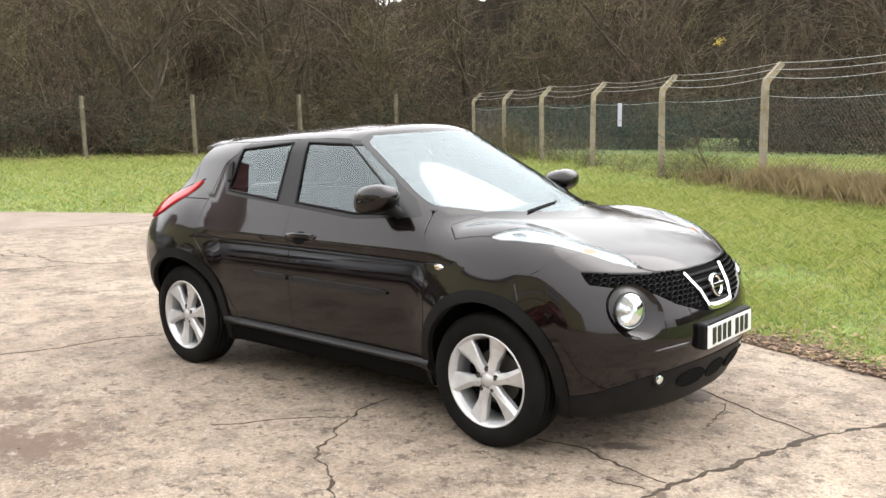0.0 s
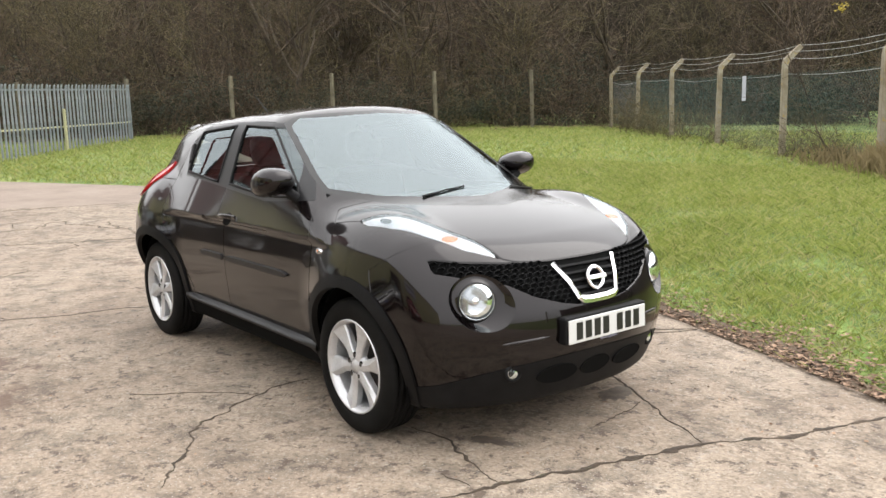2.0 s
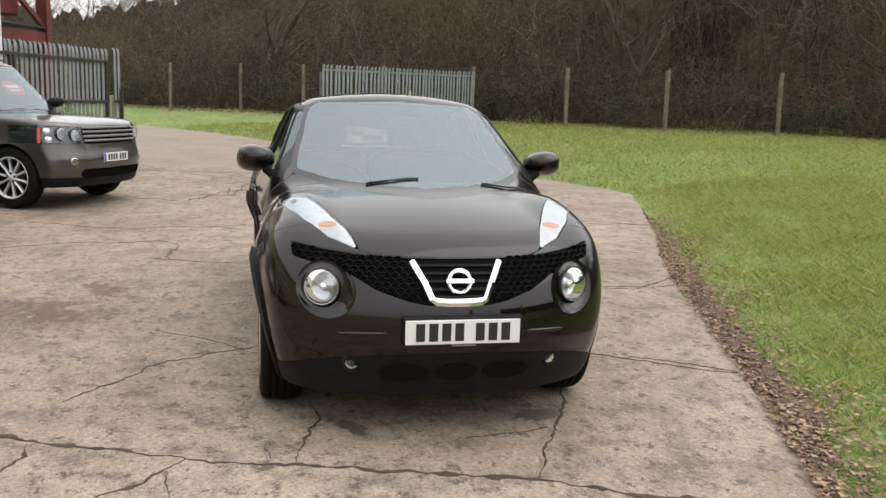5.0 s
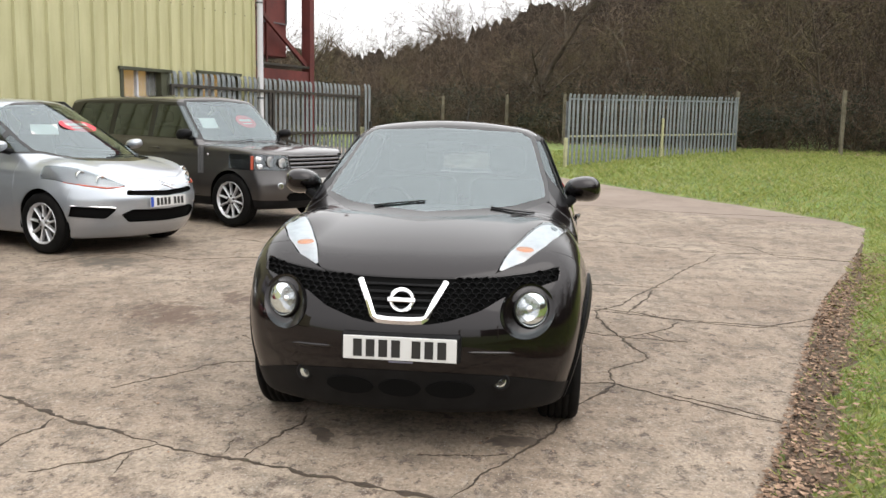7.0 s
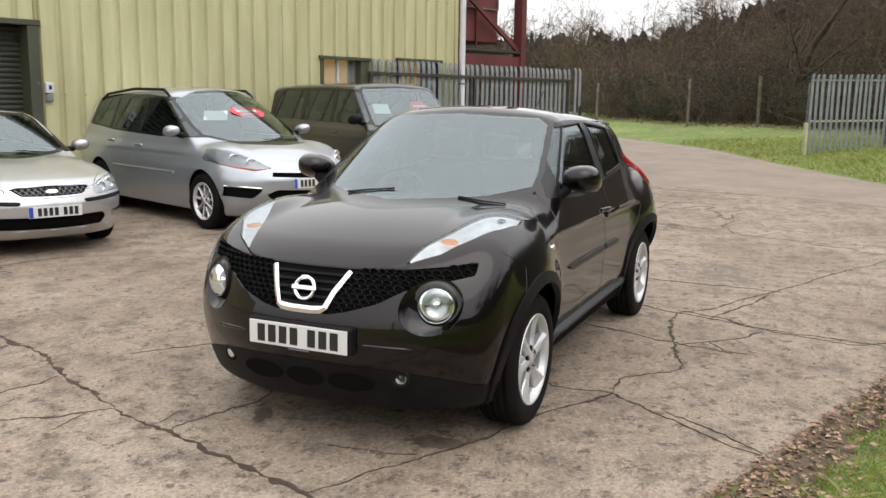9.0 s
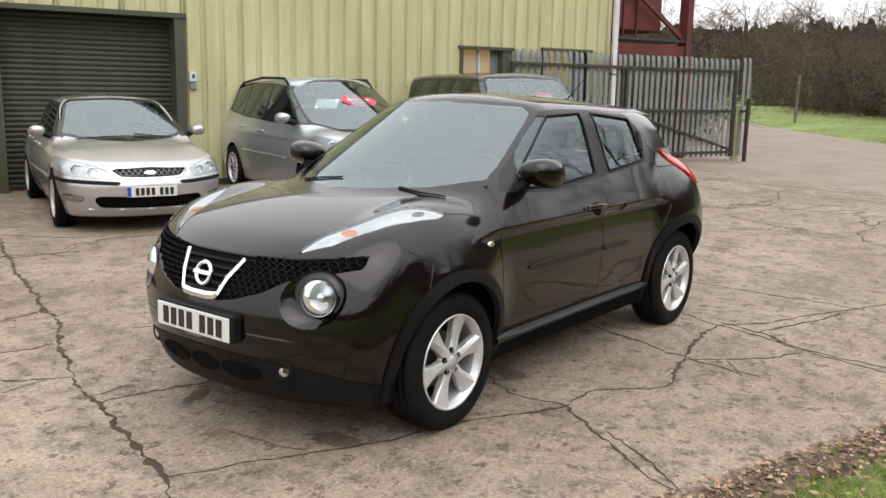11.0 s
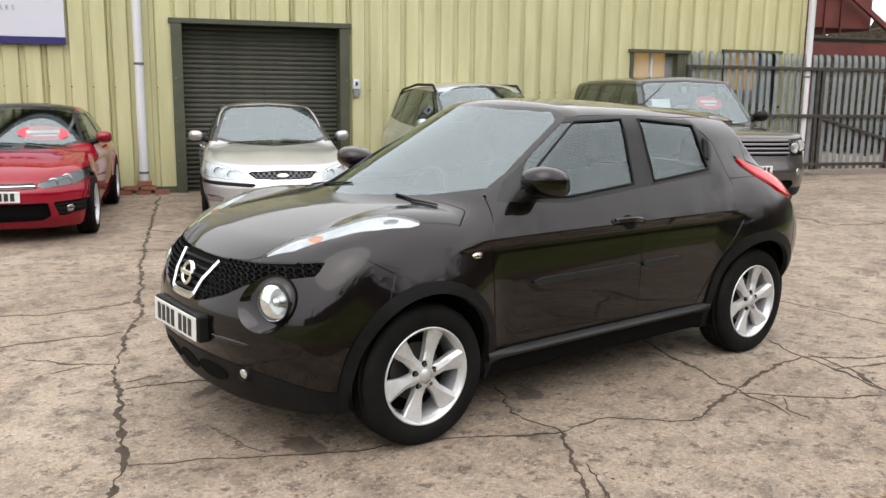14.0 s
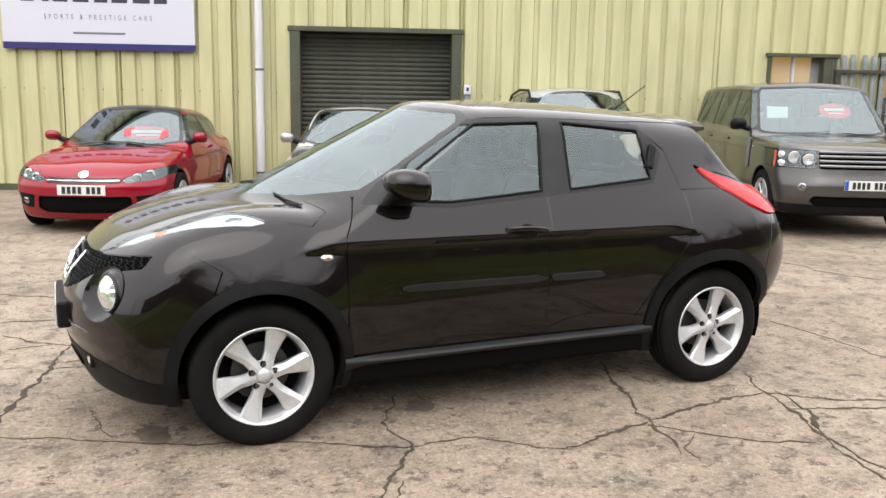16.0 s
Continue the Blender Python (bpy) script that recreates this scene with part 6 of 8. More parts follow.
    add("rear_wing", "quarter", PT)
    add("cantrail", "cantrail", PT)
    add("wheel_arch_trim", "lip_f", B, puff=0.012, rim=0.03)
    add("wheel_arch_trim", "lip_r", B, puff=0.012, rim=0.03)
    add("sill_trim", "sill", M_SHADE_BLACK, puff=0.004, rim=0.03)
    add("window_surround", "dlo", M_SATIN_BLACK, puff=0.001, rim=0.01)
    add("front_window", "glass_f", M_GLASS, puff=-0.004, rim=0)
    add("rear_side_window", "glass_r", M_GLASS, puff=-0.004, rim=0)
    add("indicator_lamp", "lamp_top", M_LENS, puff=0.001, rim=0.0, label="leaf-shaped clear lamp unit along the wing top")
    add("tail_lamp", "tail_lamp", M_REDLENS, puff=0.012, rim=0.03, label="red boomerang-shaped tail lamp")
    # silver bed and amber bulb inside the leaf-shaped lamps
    for lamp, s in zip(made["indicator_lamp"], (p["lamp_top"], p["lamp_top"].mirrored())):
        part("lamp_bed", s.puff(-0.012).mesh("lamp_bed", M_LAMP_WHITE, 0), None, lamp)
        sgn = 1 if s.v[:, 1].mean() > 0 else -1
        q, n = sh.ray((1.665, sgn * 0.545, 0.6), (0, 0, 1))
        part("amber_bulb", placed(moved(lathe([(0.0, 0.004), (0.022, 0.003), (0.034, 0.0), (0.037, -0.01)], 20), Matrix.Diagonal((1.25, 1, 0.8, 1))), q - n * 0.011, n, (1, 0, 0)), M_AMBER, lamp, smooth=True)
        q, n = sh.ray((1.36, sgn * 0.690, 0.6), (0, 0, 1))
        part("side_bulb", placed(moved(lathe([(0.0, 0.004), (0.018, 0.003), (0.028, 0.0)], 16), Matrix.Diagonal((0.7, 1, 1.4, 1))), q - n * 0.011, n, (1, 0, 0)), M_REFLECTOR, lamp, smooth=True)
    # inner liner: closes the shell behind the gaps
    liner = sh.grid(70, 60, 24).cut(either(over(2, 0.42), over(0, -1.50))).cut(neg(both(either(lip_f, lip_r), over(1, 0.40)))).cut(neg(either(surround, dlo, rear_gl, eye))).puff(-0.020)
    part("body_shell", liner.whole().mesh("body_shell", M_SHADE_BLACK, 0), None, car)
    part("underbody", rounded(-1.55, -0.70, 0.20, 1.80, 0.70, 0.30, 0.05), M_SHADE_BLACK, car)
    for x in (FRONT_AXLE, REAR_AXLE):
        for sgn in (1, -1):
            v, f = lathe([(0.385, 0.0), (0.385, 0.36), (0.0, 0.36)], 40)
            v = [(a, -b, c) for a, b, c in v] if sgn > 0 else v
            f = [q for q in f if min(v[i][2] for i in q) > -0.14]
            part("wheel_well", moved((v, f), Matrix.Translation((x, sgn * 0.80, 0.345))), M_SHADE_BLACK, car)
    for x in (FRONT_AXLE, REAR_AXLE):
        for sgn in (1, -1):
            wheel(car, (x, sgn * 0.742, HUB_Z), sgn, TYRE_R, 0.224, 0.212)
    # round headlamps in the bowls
    for sgn in (1, -1):
        q, n = sh.ray((1.2, sgn * 0.596, 0.708), (1, 0, 0))
        face = Vector((0.90, sgn * 0.40, 0.10)).normalized()
        c = q - face * 0.064
        right = face.cross(Vector((0, 0, 1))).normalized()
        up = right.cross(face)
        v, f = [], []
        for k in range(48):
            w = 2 * math.pi * k / 48
            rim_p, rim_n = sh.ray((1.2, sgn * 0.574 + 0.1225 * math.cos(w), 0.700 + 0.1205 * math.sin(w)), (1, 0, 0))
            seat_p = c - right * 0.085 * math.cos(w) * -math.copysign(1, right.y) + up * 0.085 * math.sin(w) + face * 0.040
            for j in range(6):
                t = j / 5
                v.append(tuple(rim_p.lerp(seat_p, t) - face * 0.008 * math.sin(math.pi * t) + rim_n * (0.001 if j == 0 else 0)))
        for k in range(48):
            for j in range(5):
                a, b = 6 * k + j, 6 * ((k + 1) % 48) + j
                f.append((a, b, b + 1, a + 1))
        part("lamp_bowl", (v, f), PT, car, "scooped body-coloured bowl round the headlamp", smooth=True)
        hl = part("headlamp", placed(lathe([(0.0, 0.010), (0.029, 0.011), (0.058, 0.022), (0.073, 0.045), (0.078, 0.052), (0.083, 0.050), (0.085, 0.02), (0.085, -0.05)], 40), c, face), M_REFLECTOR, car, "round clear-glass headlamp", smooth=True)
        part("lens", placed(lathe([(0.0, 0.082), (0.030, 0.079), (0.058, 0.070), (0.076, 0.054)], 40), c, face), M_LENS, hl, smooth=True)
        part("bulb_shield", placed(lathe([(0.0, 0.040), (0.016, 0.038), (0.022, 0.02), (0.022, 0.0)], 20), c, face), M_CHROME, hl, smooth=True)
        part("bezel", placed(lathe([(0.078, 0.050), (0.082, 0.054), (0.085, 0.048), (0.086, -0.03)], 40), c, face), M_SATIN_BLACK, hl, smooth=True)
        # fog lamp
        q, n = sh.ray((1.2, sgn * 0.460, 0.380), (1, 0, 0))
        fc = Vector((0.97, sgn * 0.22, 0)).normalized()
        fg = part("fog_lamp", placed(lathe([(0.0, -0.010), (0.014, -0.006), (0.022, 0.004), (0.025, 0.008), (0.028, 0.006), (0.030, -0.02)], 28), q - fc * 0.004, fc), M_REFLECTOR, car, smooth=True)
        part("fog_bezel", placed(lathe([(0.029, 0.008), (0.034, 0.012), (0.043, 0.008), (0.047, -0.01)], 28), q - fc * 0.004, fc), M_BLACK_PLASTIC, fg, smooth=True)
        part("fog_lens", placed(lathe([(0.0, 0.014), (0.016, 0.012), (0.027, 0.007)], 28), q - fc * 0.004, fc), M_LENS, fg, smooth=True)
    # grille: staggered slots of a honeycomb, and bars behind the badge
    mesh_v, mesh_f = [], []
    side_grille = both(grille, neg(eye, -0.006))
    for row in range(13):
        z = 0.652 + 0.0215 * row
        for col in range(40):
            y = 0.128 + 0.0385 * col * 0.5
            if (row + col) % 2:
                continue
            q, n = sh.ray((1.2, y, z), (1, 0, 0))
            if q.x < 1.45:
                continue
            d = side_grille(np.array([q]))[0]
            inner = y - (0.128 + 0.075 * (z - 0.65) / 0.19)
            if d > 0.006 and inner > 0.012:
                tl = -0.25
                cell = lathe([(0.0205, -0.012), (0.0225, 0.002), (0.0190, 0.004), (0.0155, -0.014)], 6)
                cell = moved(cell, Matrix.Rotation(tl, 4, "Y") @ Matrix.Diagonal((1.0, 1, 0.62, 1)))
                nn = Vector((n.x, n.y * 0.6, 0.25)).normalized()
                pv, pf = placed(cell, q - n * 0.010, nn)
                k = len(mesh_v)
                mesh_v += pv
                mesh_f += [tuple(i + k for i in fq) for fq in pf]
    part("grille_mesh", (mesh_v, mesh_f), M_BLACK_PLASTIC, car, "black honeycomb grille")
    mv = [(x, -y, z) for x, y, z in mesh_v]
    part("grille_mesh", (mv, [tuple(reversed(q)) for q in mesh_f]), M_BLACK_PLASTIC, car, "black honeycomb grille")
    for z in (0.690, 0.722, 0.755, 0.788, 0.820):
        hw = 0.115 + 0.075 * (z - 0.65) / 0.19
        pts = []
        for k in range(9):
            q, n = sh.ray((1.2, hw * (k / 4 - 1), z), (1, 0, 0))
            pts.append(q - n * 0.012)
        part("grille_bar", moved(tube(pts, 0.008, 6), Matrix.Identity(4)), M_BLACK_PLASTIC, car)
    # chrome V frame
    vv = []
    for y, z in ((-0.200, 0.832), (-0.152, 0.748), (-0.122, 0.680), (-0.10, 0.668), (-0.05, 0.664), (0.05, 0.664), (0.10, 0.668), (0.122, 0.680), (0.152, 0.748), (0.200, 0.832)):
        q, n = sh.ray((1.2, y, z), (1, 0, 0))
        vv.append((q, n))
    v, f = [], []
    for i, (q, n) in enumerate(vv):
        a, b = vv[max(i - 1, 0)][0], vv[min(i + 1, len(vv) - 1)][0]
        t = (b - a).normalized()
        s = n.cross(t).normalized()
        wd = 0.013 if abs(q.y) > 0.11 else 0.017
        v += [q + s * wd - n * 0.02, q + s * wd + n * 0.004, q + n * 0.010, q - s * wd + n * 0.004, q - s * wd - n * 0.02]
    for i in range(len(vv) - 1):
        for j in range(4):
            f.append((i * 5 + j, i * 5 + j + 1, i * 5 + j + 6, i * 5 + j + 5))
    f += [(0, 1, 2, 3, 4), tuple(reversed(range(len(v) - 5, len(v))))]
    part("grille_trim", ([tuple(p_) for p_ in v], f), M_CHROME, car, "V-shaped chrome grille frame")
    q, n = sh.ray((1.2, 0.004, 0.752), (1, 0, 0))
    n = Vector((0.96, 0, 0.28)).normalized()
    badge = part("badge", placed(joined(lathe([(0.040, 0.010), (0.046, 0.016), (0.053, 0.016), (0.058, 0.010), (0.058, 0.0), (0.040, 0.0), (0.040, 0.010)], 40), rounded(-0.064, 0.002, -0.011, 0.064, 0.020, 0.011, 0.004)), q + n * 0.002, n), M_CHROME, car, "plain chrome ring badge with a bar", smooth=False)
    # number plate on its black plinth
    q, n = sh.ray((1.2, 0.01, 0.545), (1, 0, 0))
    part("plate_plinth", rounded(2.05, -0.258, 0.486, 2.107, 0.284, 0.612, 0.012), B, car)
    number_plate(car, Vector((2.109, 0.010, 0.546)), (1, 0, 0.02), 0.515, 0.108)
    part("dealer_strip", boxes((2.109, -0.04, 0.482, 2.112, 0.07, 0.489)), M_SIGNGREY, car)
    # bright strips beside the plate, lower intakes
    for sgn in (1, -1):
        pts = []
        for k in range(7):
            q, n = sh.ray((1.2, sgn * (0.31 + 0.035 * k), 0.530 - 0.002 * k), (1, 0, 0))
            pts.append(q - n * 0.001)
        part("bumper_crease", tube(pts, [0.004, 0.009, 0.010, 0.010, 0.010, 0.009, 0.003], 8), PT, car, smooth=True)
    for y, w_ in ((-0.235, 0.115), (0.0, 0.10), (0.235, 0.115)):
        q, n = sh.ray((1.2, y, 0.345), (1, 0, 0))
        # flat near-black oval: the opening's shade is painted on, nothing is cut
        part("intake", placed(moved(lathe([(0.0, 0.005), (0.9, 0.0055), (0.98, 0.0065), (1.0, 0.002)], 28), Matrix.Diagonal((w_, 1, 0.050, 1))), q, n), M_SHADE_BLACK, car)
    # side details
    for sgn in (1, -1):
        def side_at(x, z):
            return sh.ray((x, 0.0, z), (0, sgn, 0))
        q, n = side_at(0.968, 0.851)
        rep = part("side_repeater", placed(moved(lathe([(0.0, 0.012), (0.6, 0.011), (0.9, 0.006), (1.0, 0.0)], 24), Matrix.Diagonal((0.033, 1, 0.0165, 1))), q, n), M_CHROME, car, "small clear side indicator")
        part("repeater_bulb", placed(moved(lathe([(0.0, 0.0135), (0.5, 0.012), (0.55, 0.009)], 16), Matrix.Diagonal((0.016, 1, 0.008, 1))), q, n), M_AMBER, rep)
        # projecting sill ledge
        v, f = [], []
        for k in range(25):
            x = 0.88 - 1.76 * k / 24
            q, n = side_at(x, 0.40)
            e = min(1.0, 0.15 + k / 3, 0.15 + (24 - k) / 3)
            v += [(x, q.y + sgn * (o * e + 0.002), z + 0.010 * (0.4 - x) * 0.5) for o, z in ((-0.01, 0.362), (0.018, 0.353), (0.030, 0.344), (0.032, 0.336), (0.014, 0.322), (-0.04, 0.305))]
        for k in range(24):
            for j in range(5):
                f.append((6 * k + j, 6 * k + j + 1, 6 * k + j + 7, 6 * k + j + 6)[::sgn])
        part("sill_ledge", (v, f), M_SATIN_BLACK, car, "satin black projecting sill", smooth=True)
        # rubbing strip, two lengths
        for x0, x1 in ((0.600, -0.195), (-0.222, -0.545)):
            v, f = [], []
            m_ = 16
            for k in range(m_ + 1):
                x = x0 + (x1 - x0) * k / m_
                q, n = side_at(x, 0.676)
                h = 0.020 * min(1, 0.25 + k / 1.5, 0.25 + (m_ - k) / 1.5)
                u = Vector((0, 0, 1))
                v += [q - u * h - n * 0.004, q - u * h * 0.8 + n * 0.011, q + u * h * 0.8 + n * 0.014, q + u * h - n * 0.004]
            for k in range(m_):
                for j in range(3):
                    f.append((4 * k + j, 4 * k + j + 1, 4 * k + j + 5, 4 * k + j + 4))
            part("rubbing_strip", ([tuple(q) for q in v], f), M_SATIN_BLACK, car)
        # rubber seals round the side windows
        for ring_ in ([(0.665, 1.095), (0.56, 1.215), (0.288, 1.443), (-0.228, 1.458), (-0.178, 1.118), (0.33, 1.080)], [(-0.368, 1.456), (-0.838, 1.416), (-0.868, 1.165), (-0.350, 1.122)]):
            pts = []
            for (xa, za), (xb, zb) in zip(ring_, ring_[1:] + ring_[:1]):
                for k in range(7):
                    q, n = side_at(xa + (xb - xa) * k / 7, za + (zb - za) * k / 7)
                    if abs(n.y) > 0.6:
                        pts.append(q + n * 0.001)
            part("window_seal", tube(pts + pts[:1], 0.008, 6, False), B, car, smooth=True)
        # door handle
        q, n = side_at(-0.06, 0.925)
        # flat disc on the door, coloured as the shade inside the handle cup
        cup = part("handle_cup_shade", placed(moved(lathe([(0.0, 0.0015), (0.8, 0.0015), (1.0, 0.0)], 28), Matrix.Diagonal((0.055, 1, 0.040, 1))), q, n), M_SHADE_BLACK, car)
        v, f = [], []
        for k in range(9):
            t = k / 8
            x = 0.055 - 0.225 * t
            q2, n2 = side_at(x, 0.937 - 0.012 * t)
            lift = 0.028 * math.sin(math.pi * min(1, max(0, t * 1.0))) + 0.004
            ring = [(-0.016, 0.0), (-0.012, 0.010), (0.0, 0.014), (0.012, 0.010), (0.016, 0.0)]
            v += [tuple(q2 + n2 * (lift + b) + Vector((0, 0, a))) for a, b in ring]
        for k in range(8):
            for j in range(4):
                f.append((5 * k + j, 5 * k + j + 1, 5 * k + j + 6, 5 * k + j + 5))
            f.append((5 * k + 4, 5 * k, 5 * k + 5, 5 * k + 9))
        f += [(0, 1, 2, 3, 4), (44, 43, 42, 41, 40)]
        part("door_handle", (v, f), PT, car, smooth=True)
        # hidden rear handle
        q, n = sh.ray((-0.895, 0, 1.275), (0, sgn, 0))
        part("rear_handle", placed(moved(rounded(-0.024, 0.0, -0.070, 0.024, 0.014, 0.070, 0.010), Matrix.Rotation(-0.42 * sgn, 4, "Y")), q, n), B, car)
        # mirror
        m_at = Vector((0.550, sgn * 0.855, 1.166))
        mir = part("door_mirror", moved(mirror_form(sgn, 1.08), Matrix.Translation(m_at)), PT, car, smooth=True)
        part("mirror_glass", moved(lathe([(0.0, 0.0), (0.9, 0.0), (1.0, -0.004)], 28), Matrix.Translation(m_at + Vector((-0.026, 0, 0))) @ Matrix.Rotation(radians(90), 4, "Z") @ Matrix.Diagonal((0.084, 1, 0.062, 1))), M_CHROME, mir)
        q, n = sh.ray((0.655, 0, 1.085), (0, sgn, 0))
        part("mirror_arm", tube([q - n * 0.03, q + n * 0.03 + Vector((0, 0, 0.015)), m_at + Vector((0.01, -sgn * 0.07, -0.03))], [0.030, 0.026, 0.022], 10), B, mir, smooth=True)
    # wipers, aerial
    for pts in (((1.135, -0.30), (1.135, -0.16), (1.125, -0.02)), ((1.095, 0.34), (1.07, 0.46), (1.02, 0.58))):
        wiper(car, sh, pts, 0.007)
    part("scuttle", moved(tube([sh.ray((1.165 - 0.36 * y * y, y, 0.7), (0, 0, 1))[0] - Vector((0, 0, 0.016)) for y in (-0.62, -0.45, -0.2, 0, 0.2, 0.45, 0.62)], 0.012, 6), Matrix.Identity(4)), B, car, smooth=True)
    q, n = sh.ray((-1.10, 0.0, 0.8), (0, 0, 1))
    aer = part("aerial", tube([q, q + Vector((-0.10, 0, 0.06)), q + Vector((-0.24, 0, 0.155))], [0.006, 0.004, 0.003], 6), B, car)
    part("aerial_base", moved(lathe([(0.0, 0.02), (0.022, 0.016), (0.03, 0.0)], 16), Matrix.Translation(q) @ Matrix.Rotation(math.pi / 2, 4, "X")), B, aer, smooth=True)
    # roof spoiler
    v, f = [], []
    for k in range(17):
        y = -0.52 + 1.04 * k / 16
        e = 1 - 0.25 * (abs(y) / 0.52) ** 3
        q0, q1 = sh.ray((-1.15, y, 1.0), (0, 0, 1))[0], sh.ray((-1.29, y, 1.0), (0, 0, 1))[0]
        tip = -1.29 - 0.13 * e
        v += [(-1.15, y, q0.z + 0.001), (-1.29, y, q1.z + 0.012), (tip, y, q1.z + 0.004), (tip, y, q1.z - 0.014), (-1.29, y, q1.z - 0.03)]
    for k in range(16):
        for j in range(4):
            f.append((5 * k + j, 5 * k + j + 5, 5 * k + j + 6, 5 * k + j + 1))
    f += [(0, 1, 2, 3, 4), (84, 83, 82, 81, 80)]
    part("spoiler", (v, f), PT, car, smooth=True)
    # cabin
    part("dashboard", moved(rounded(0.50, -0.68, 0.70, 1.02, 0.68, 1.05, 0.08, 3), Matrix.Identity(4)), M_DASH, car, smooth=True)
    part("cabin_floor", rounded(-1.5, -0.66, 0.30, 0.9, 0.66, 0.40, 0.03), M_SHADE_BLACK, car)
    for y in (-0.36, 0.36):
        seat(car, 0.02, y)
    seat(car, -0.88, -0.33, 0.56)
    seat(car, -0.88, 0.33, 0.56)
    ring = [(0.18 * math.cos(2 * math.pi * k / 28), 0.18 * math.sin(2 * math.pi * k / 28)) for k in range(29)]
    wheel_m = Matrix.Translation((0.42, -0.36, 0.98)) @ Matrix.Rotation(radians(-28), 4, "Y")
    part("steering_wheel", joined(moved(tube([(0, a, b) for a, b in ring], 0.015, 8, False), wheel_m), moved(rounded(0.0, -0.17, -0.03, 0.03, 0.17, 0.03, 0.01), wheel_m)), M_DASH, car, smooth=True)
    part("cabin_mirror", moved(rounded(-0.02, -0.11, -0.03, 0.02, 0.11, 0.03, 0.012), Matrix.Translation((0.40, 0.0, 1.40))), M_DASH, car)
    return car


main = main_car()

# ---- the parked cars along the wall ----
def parked(name, label, spec, shell, colour):
    """A parked car from its shell and the outlines of its panels."""
    car = tagged(new(name), label, "car", "cars parked along the wall")
    sh = Shell(shell)
    skin = sh.grid(110, 96, 40)
    s, P, B = spec, colour, M_BLACK_PLASTIC
    ax_f, ax_r, hz, wr = s["axles"]
    out = over(1, 0.45)
    ar = wr + 0.035
    arch = either(round_at(ax_f, hz + 0.012, ar, ar, 0, 2), round_at(ax_r, hz + 0.012, ar, ar, 0, 2))
    dlo = both(poly(s["dlo"], 0, 2), out)
    regions = [("arch", both(arch, out), 0)]
    screen = both(poly(s["screen"], 1, 2), over(0, s["screen_x"]))
    surround = both(poly(s["screen"], 1, 2, 0.03), over(0, s["screen_x"]))
    regions += [("screen", screen, 0), ("screen_surround", surround, 0)]
    for k, g in enumerate(s["glass"]):
        regions.append(("glass%d" % k, both(poly(g, 0, 2), out), 0))
    regions.append(("dlo", dlo, 0))
    for k, (nm, pts, *_) in enumerate(s["front"]):
        regions.append(("front%d" % k, both(poly(pts, 1, 2), over(0, ax_f)), 1))
    regions.append(("bonnet", both(poly(s["bonnet"], 0, 1), over(2, s["bonnet_z"])), 1))
    if "sill" in s:
        regions.append(("sill", lambda v: s["sill"] - v[:, 2], 0))
    regions.append(("roof", both(lambda v: v[:, 2] - s["roof_z"], lambda v: s["roof_x"] - v[:, 0], over(1, s["roof_y"], -1)), 1))
    bx = s["bumper"]
    regions.append(("bumper", lambda v: v[:, 0] - np.interp(v[:, 2], *bx), 1))
    for k, d in enumerate(s["doors"]):
        regions.append(("door%d" % k, both(poly(d, 0, 2), out), 1))
    regions.append(("body", None, 0))
    p = panels(skin, regions, 0.003)

    def add(nm, key, material, whole, puff=0.0, rim=0.014, label_=""):
        q = p[key].puff(puff) if puff else p[key]
        made = []
        for z in [q.whole()] if whole else [q, q.mirrored()]:
            for k, piece in enumerate(z.islands() if nm == "door" else [z]):
                made.append(part(nm if k == 0 else "filler_panel", piece.mesh(nm, material, rim), None, car, label_))
        return made

    add("windscreen", "screen", M_SCREEN, True, rim=0)
    add("screen_surround", "screen_surround", s.get("surround_mat", M_GLOSS_BLACK), True)
    for k in range(len(s["glass"])):
        add("side_window", "glass%d" % k, M_GLASS_DARK if k >= s.get("dark_from", 9) else M_GLASS, False, -0.004, 0)
    add("window_surround", "dlo", s.get("dlo_mat", M_GLOSS_BLACK), False, 0.001, 0.01)
    for k, (nm, pts, material, puff) in enumerate(s["front"]):
        split = min(a for a, b in pts) > 0
        made = add(nm, "front%d" % k, material, not split, puff, 0.02 if puff >= 0 else puff * 1.2)
        if nm == "headlamp":
            for ob, q in zip(made, (p["front%d" % k], p["front%d" % k].mirrored())):
                part("lamp_bed", q.puff(-0.016).mesh("lamp_bed", s.get("bed", M_LAMP_WHITE), 0), None, ob)
                sg = 1 if q.v[:, 1].mean() > 0 else -1
                for y, z, r in s["bulbs"]:
                    c, n = sh.ray((ax_f, sg * y, z), (1, 0, 0))
                    part("reflector", placed(lathe([(0.0, -0.02), (r * 0.5, -0.012), (r * 0.9, 0.004), (r, 0.006), (r * 1.08, 0.0), (r * 1.08, -0.03)], 24), c - n * 0.012, Vector((0.95, 0.25 * sg, 0.05))), M_CHROME, ob, smooth=True)
    add("bonnet", "bonnet", P, True)
    if "sill" in s:
        add("lower_trim", "sill", B, True)
    add("roof_panel", "roof", s.get("roof_mat", P), True)
    add("front_bumper", "bumper", P, True)
    for k in range(len(s["doors"])):
        add("door", "door%d" % k, P, False)
    add("body_panel", "body", P, True)
    liner = sh.grid(60, 50, 20).cut(neg(both(arch, over(1, 0.40)))).cut(neg(either(surround, dlo))).puff(-0.025)
    part("body_shell", liner.whole().mesh("body_shell", M_SHADE_BLACK, 0), None, car)
    for x in (ax_f, ax_r):
        for sg in (1, -1):
            wheel(car, (x, sg * s["track"], hz), sg, wr, s["rim"], 0.21, *s["spokes"], sides=40)
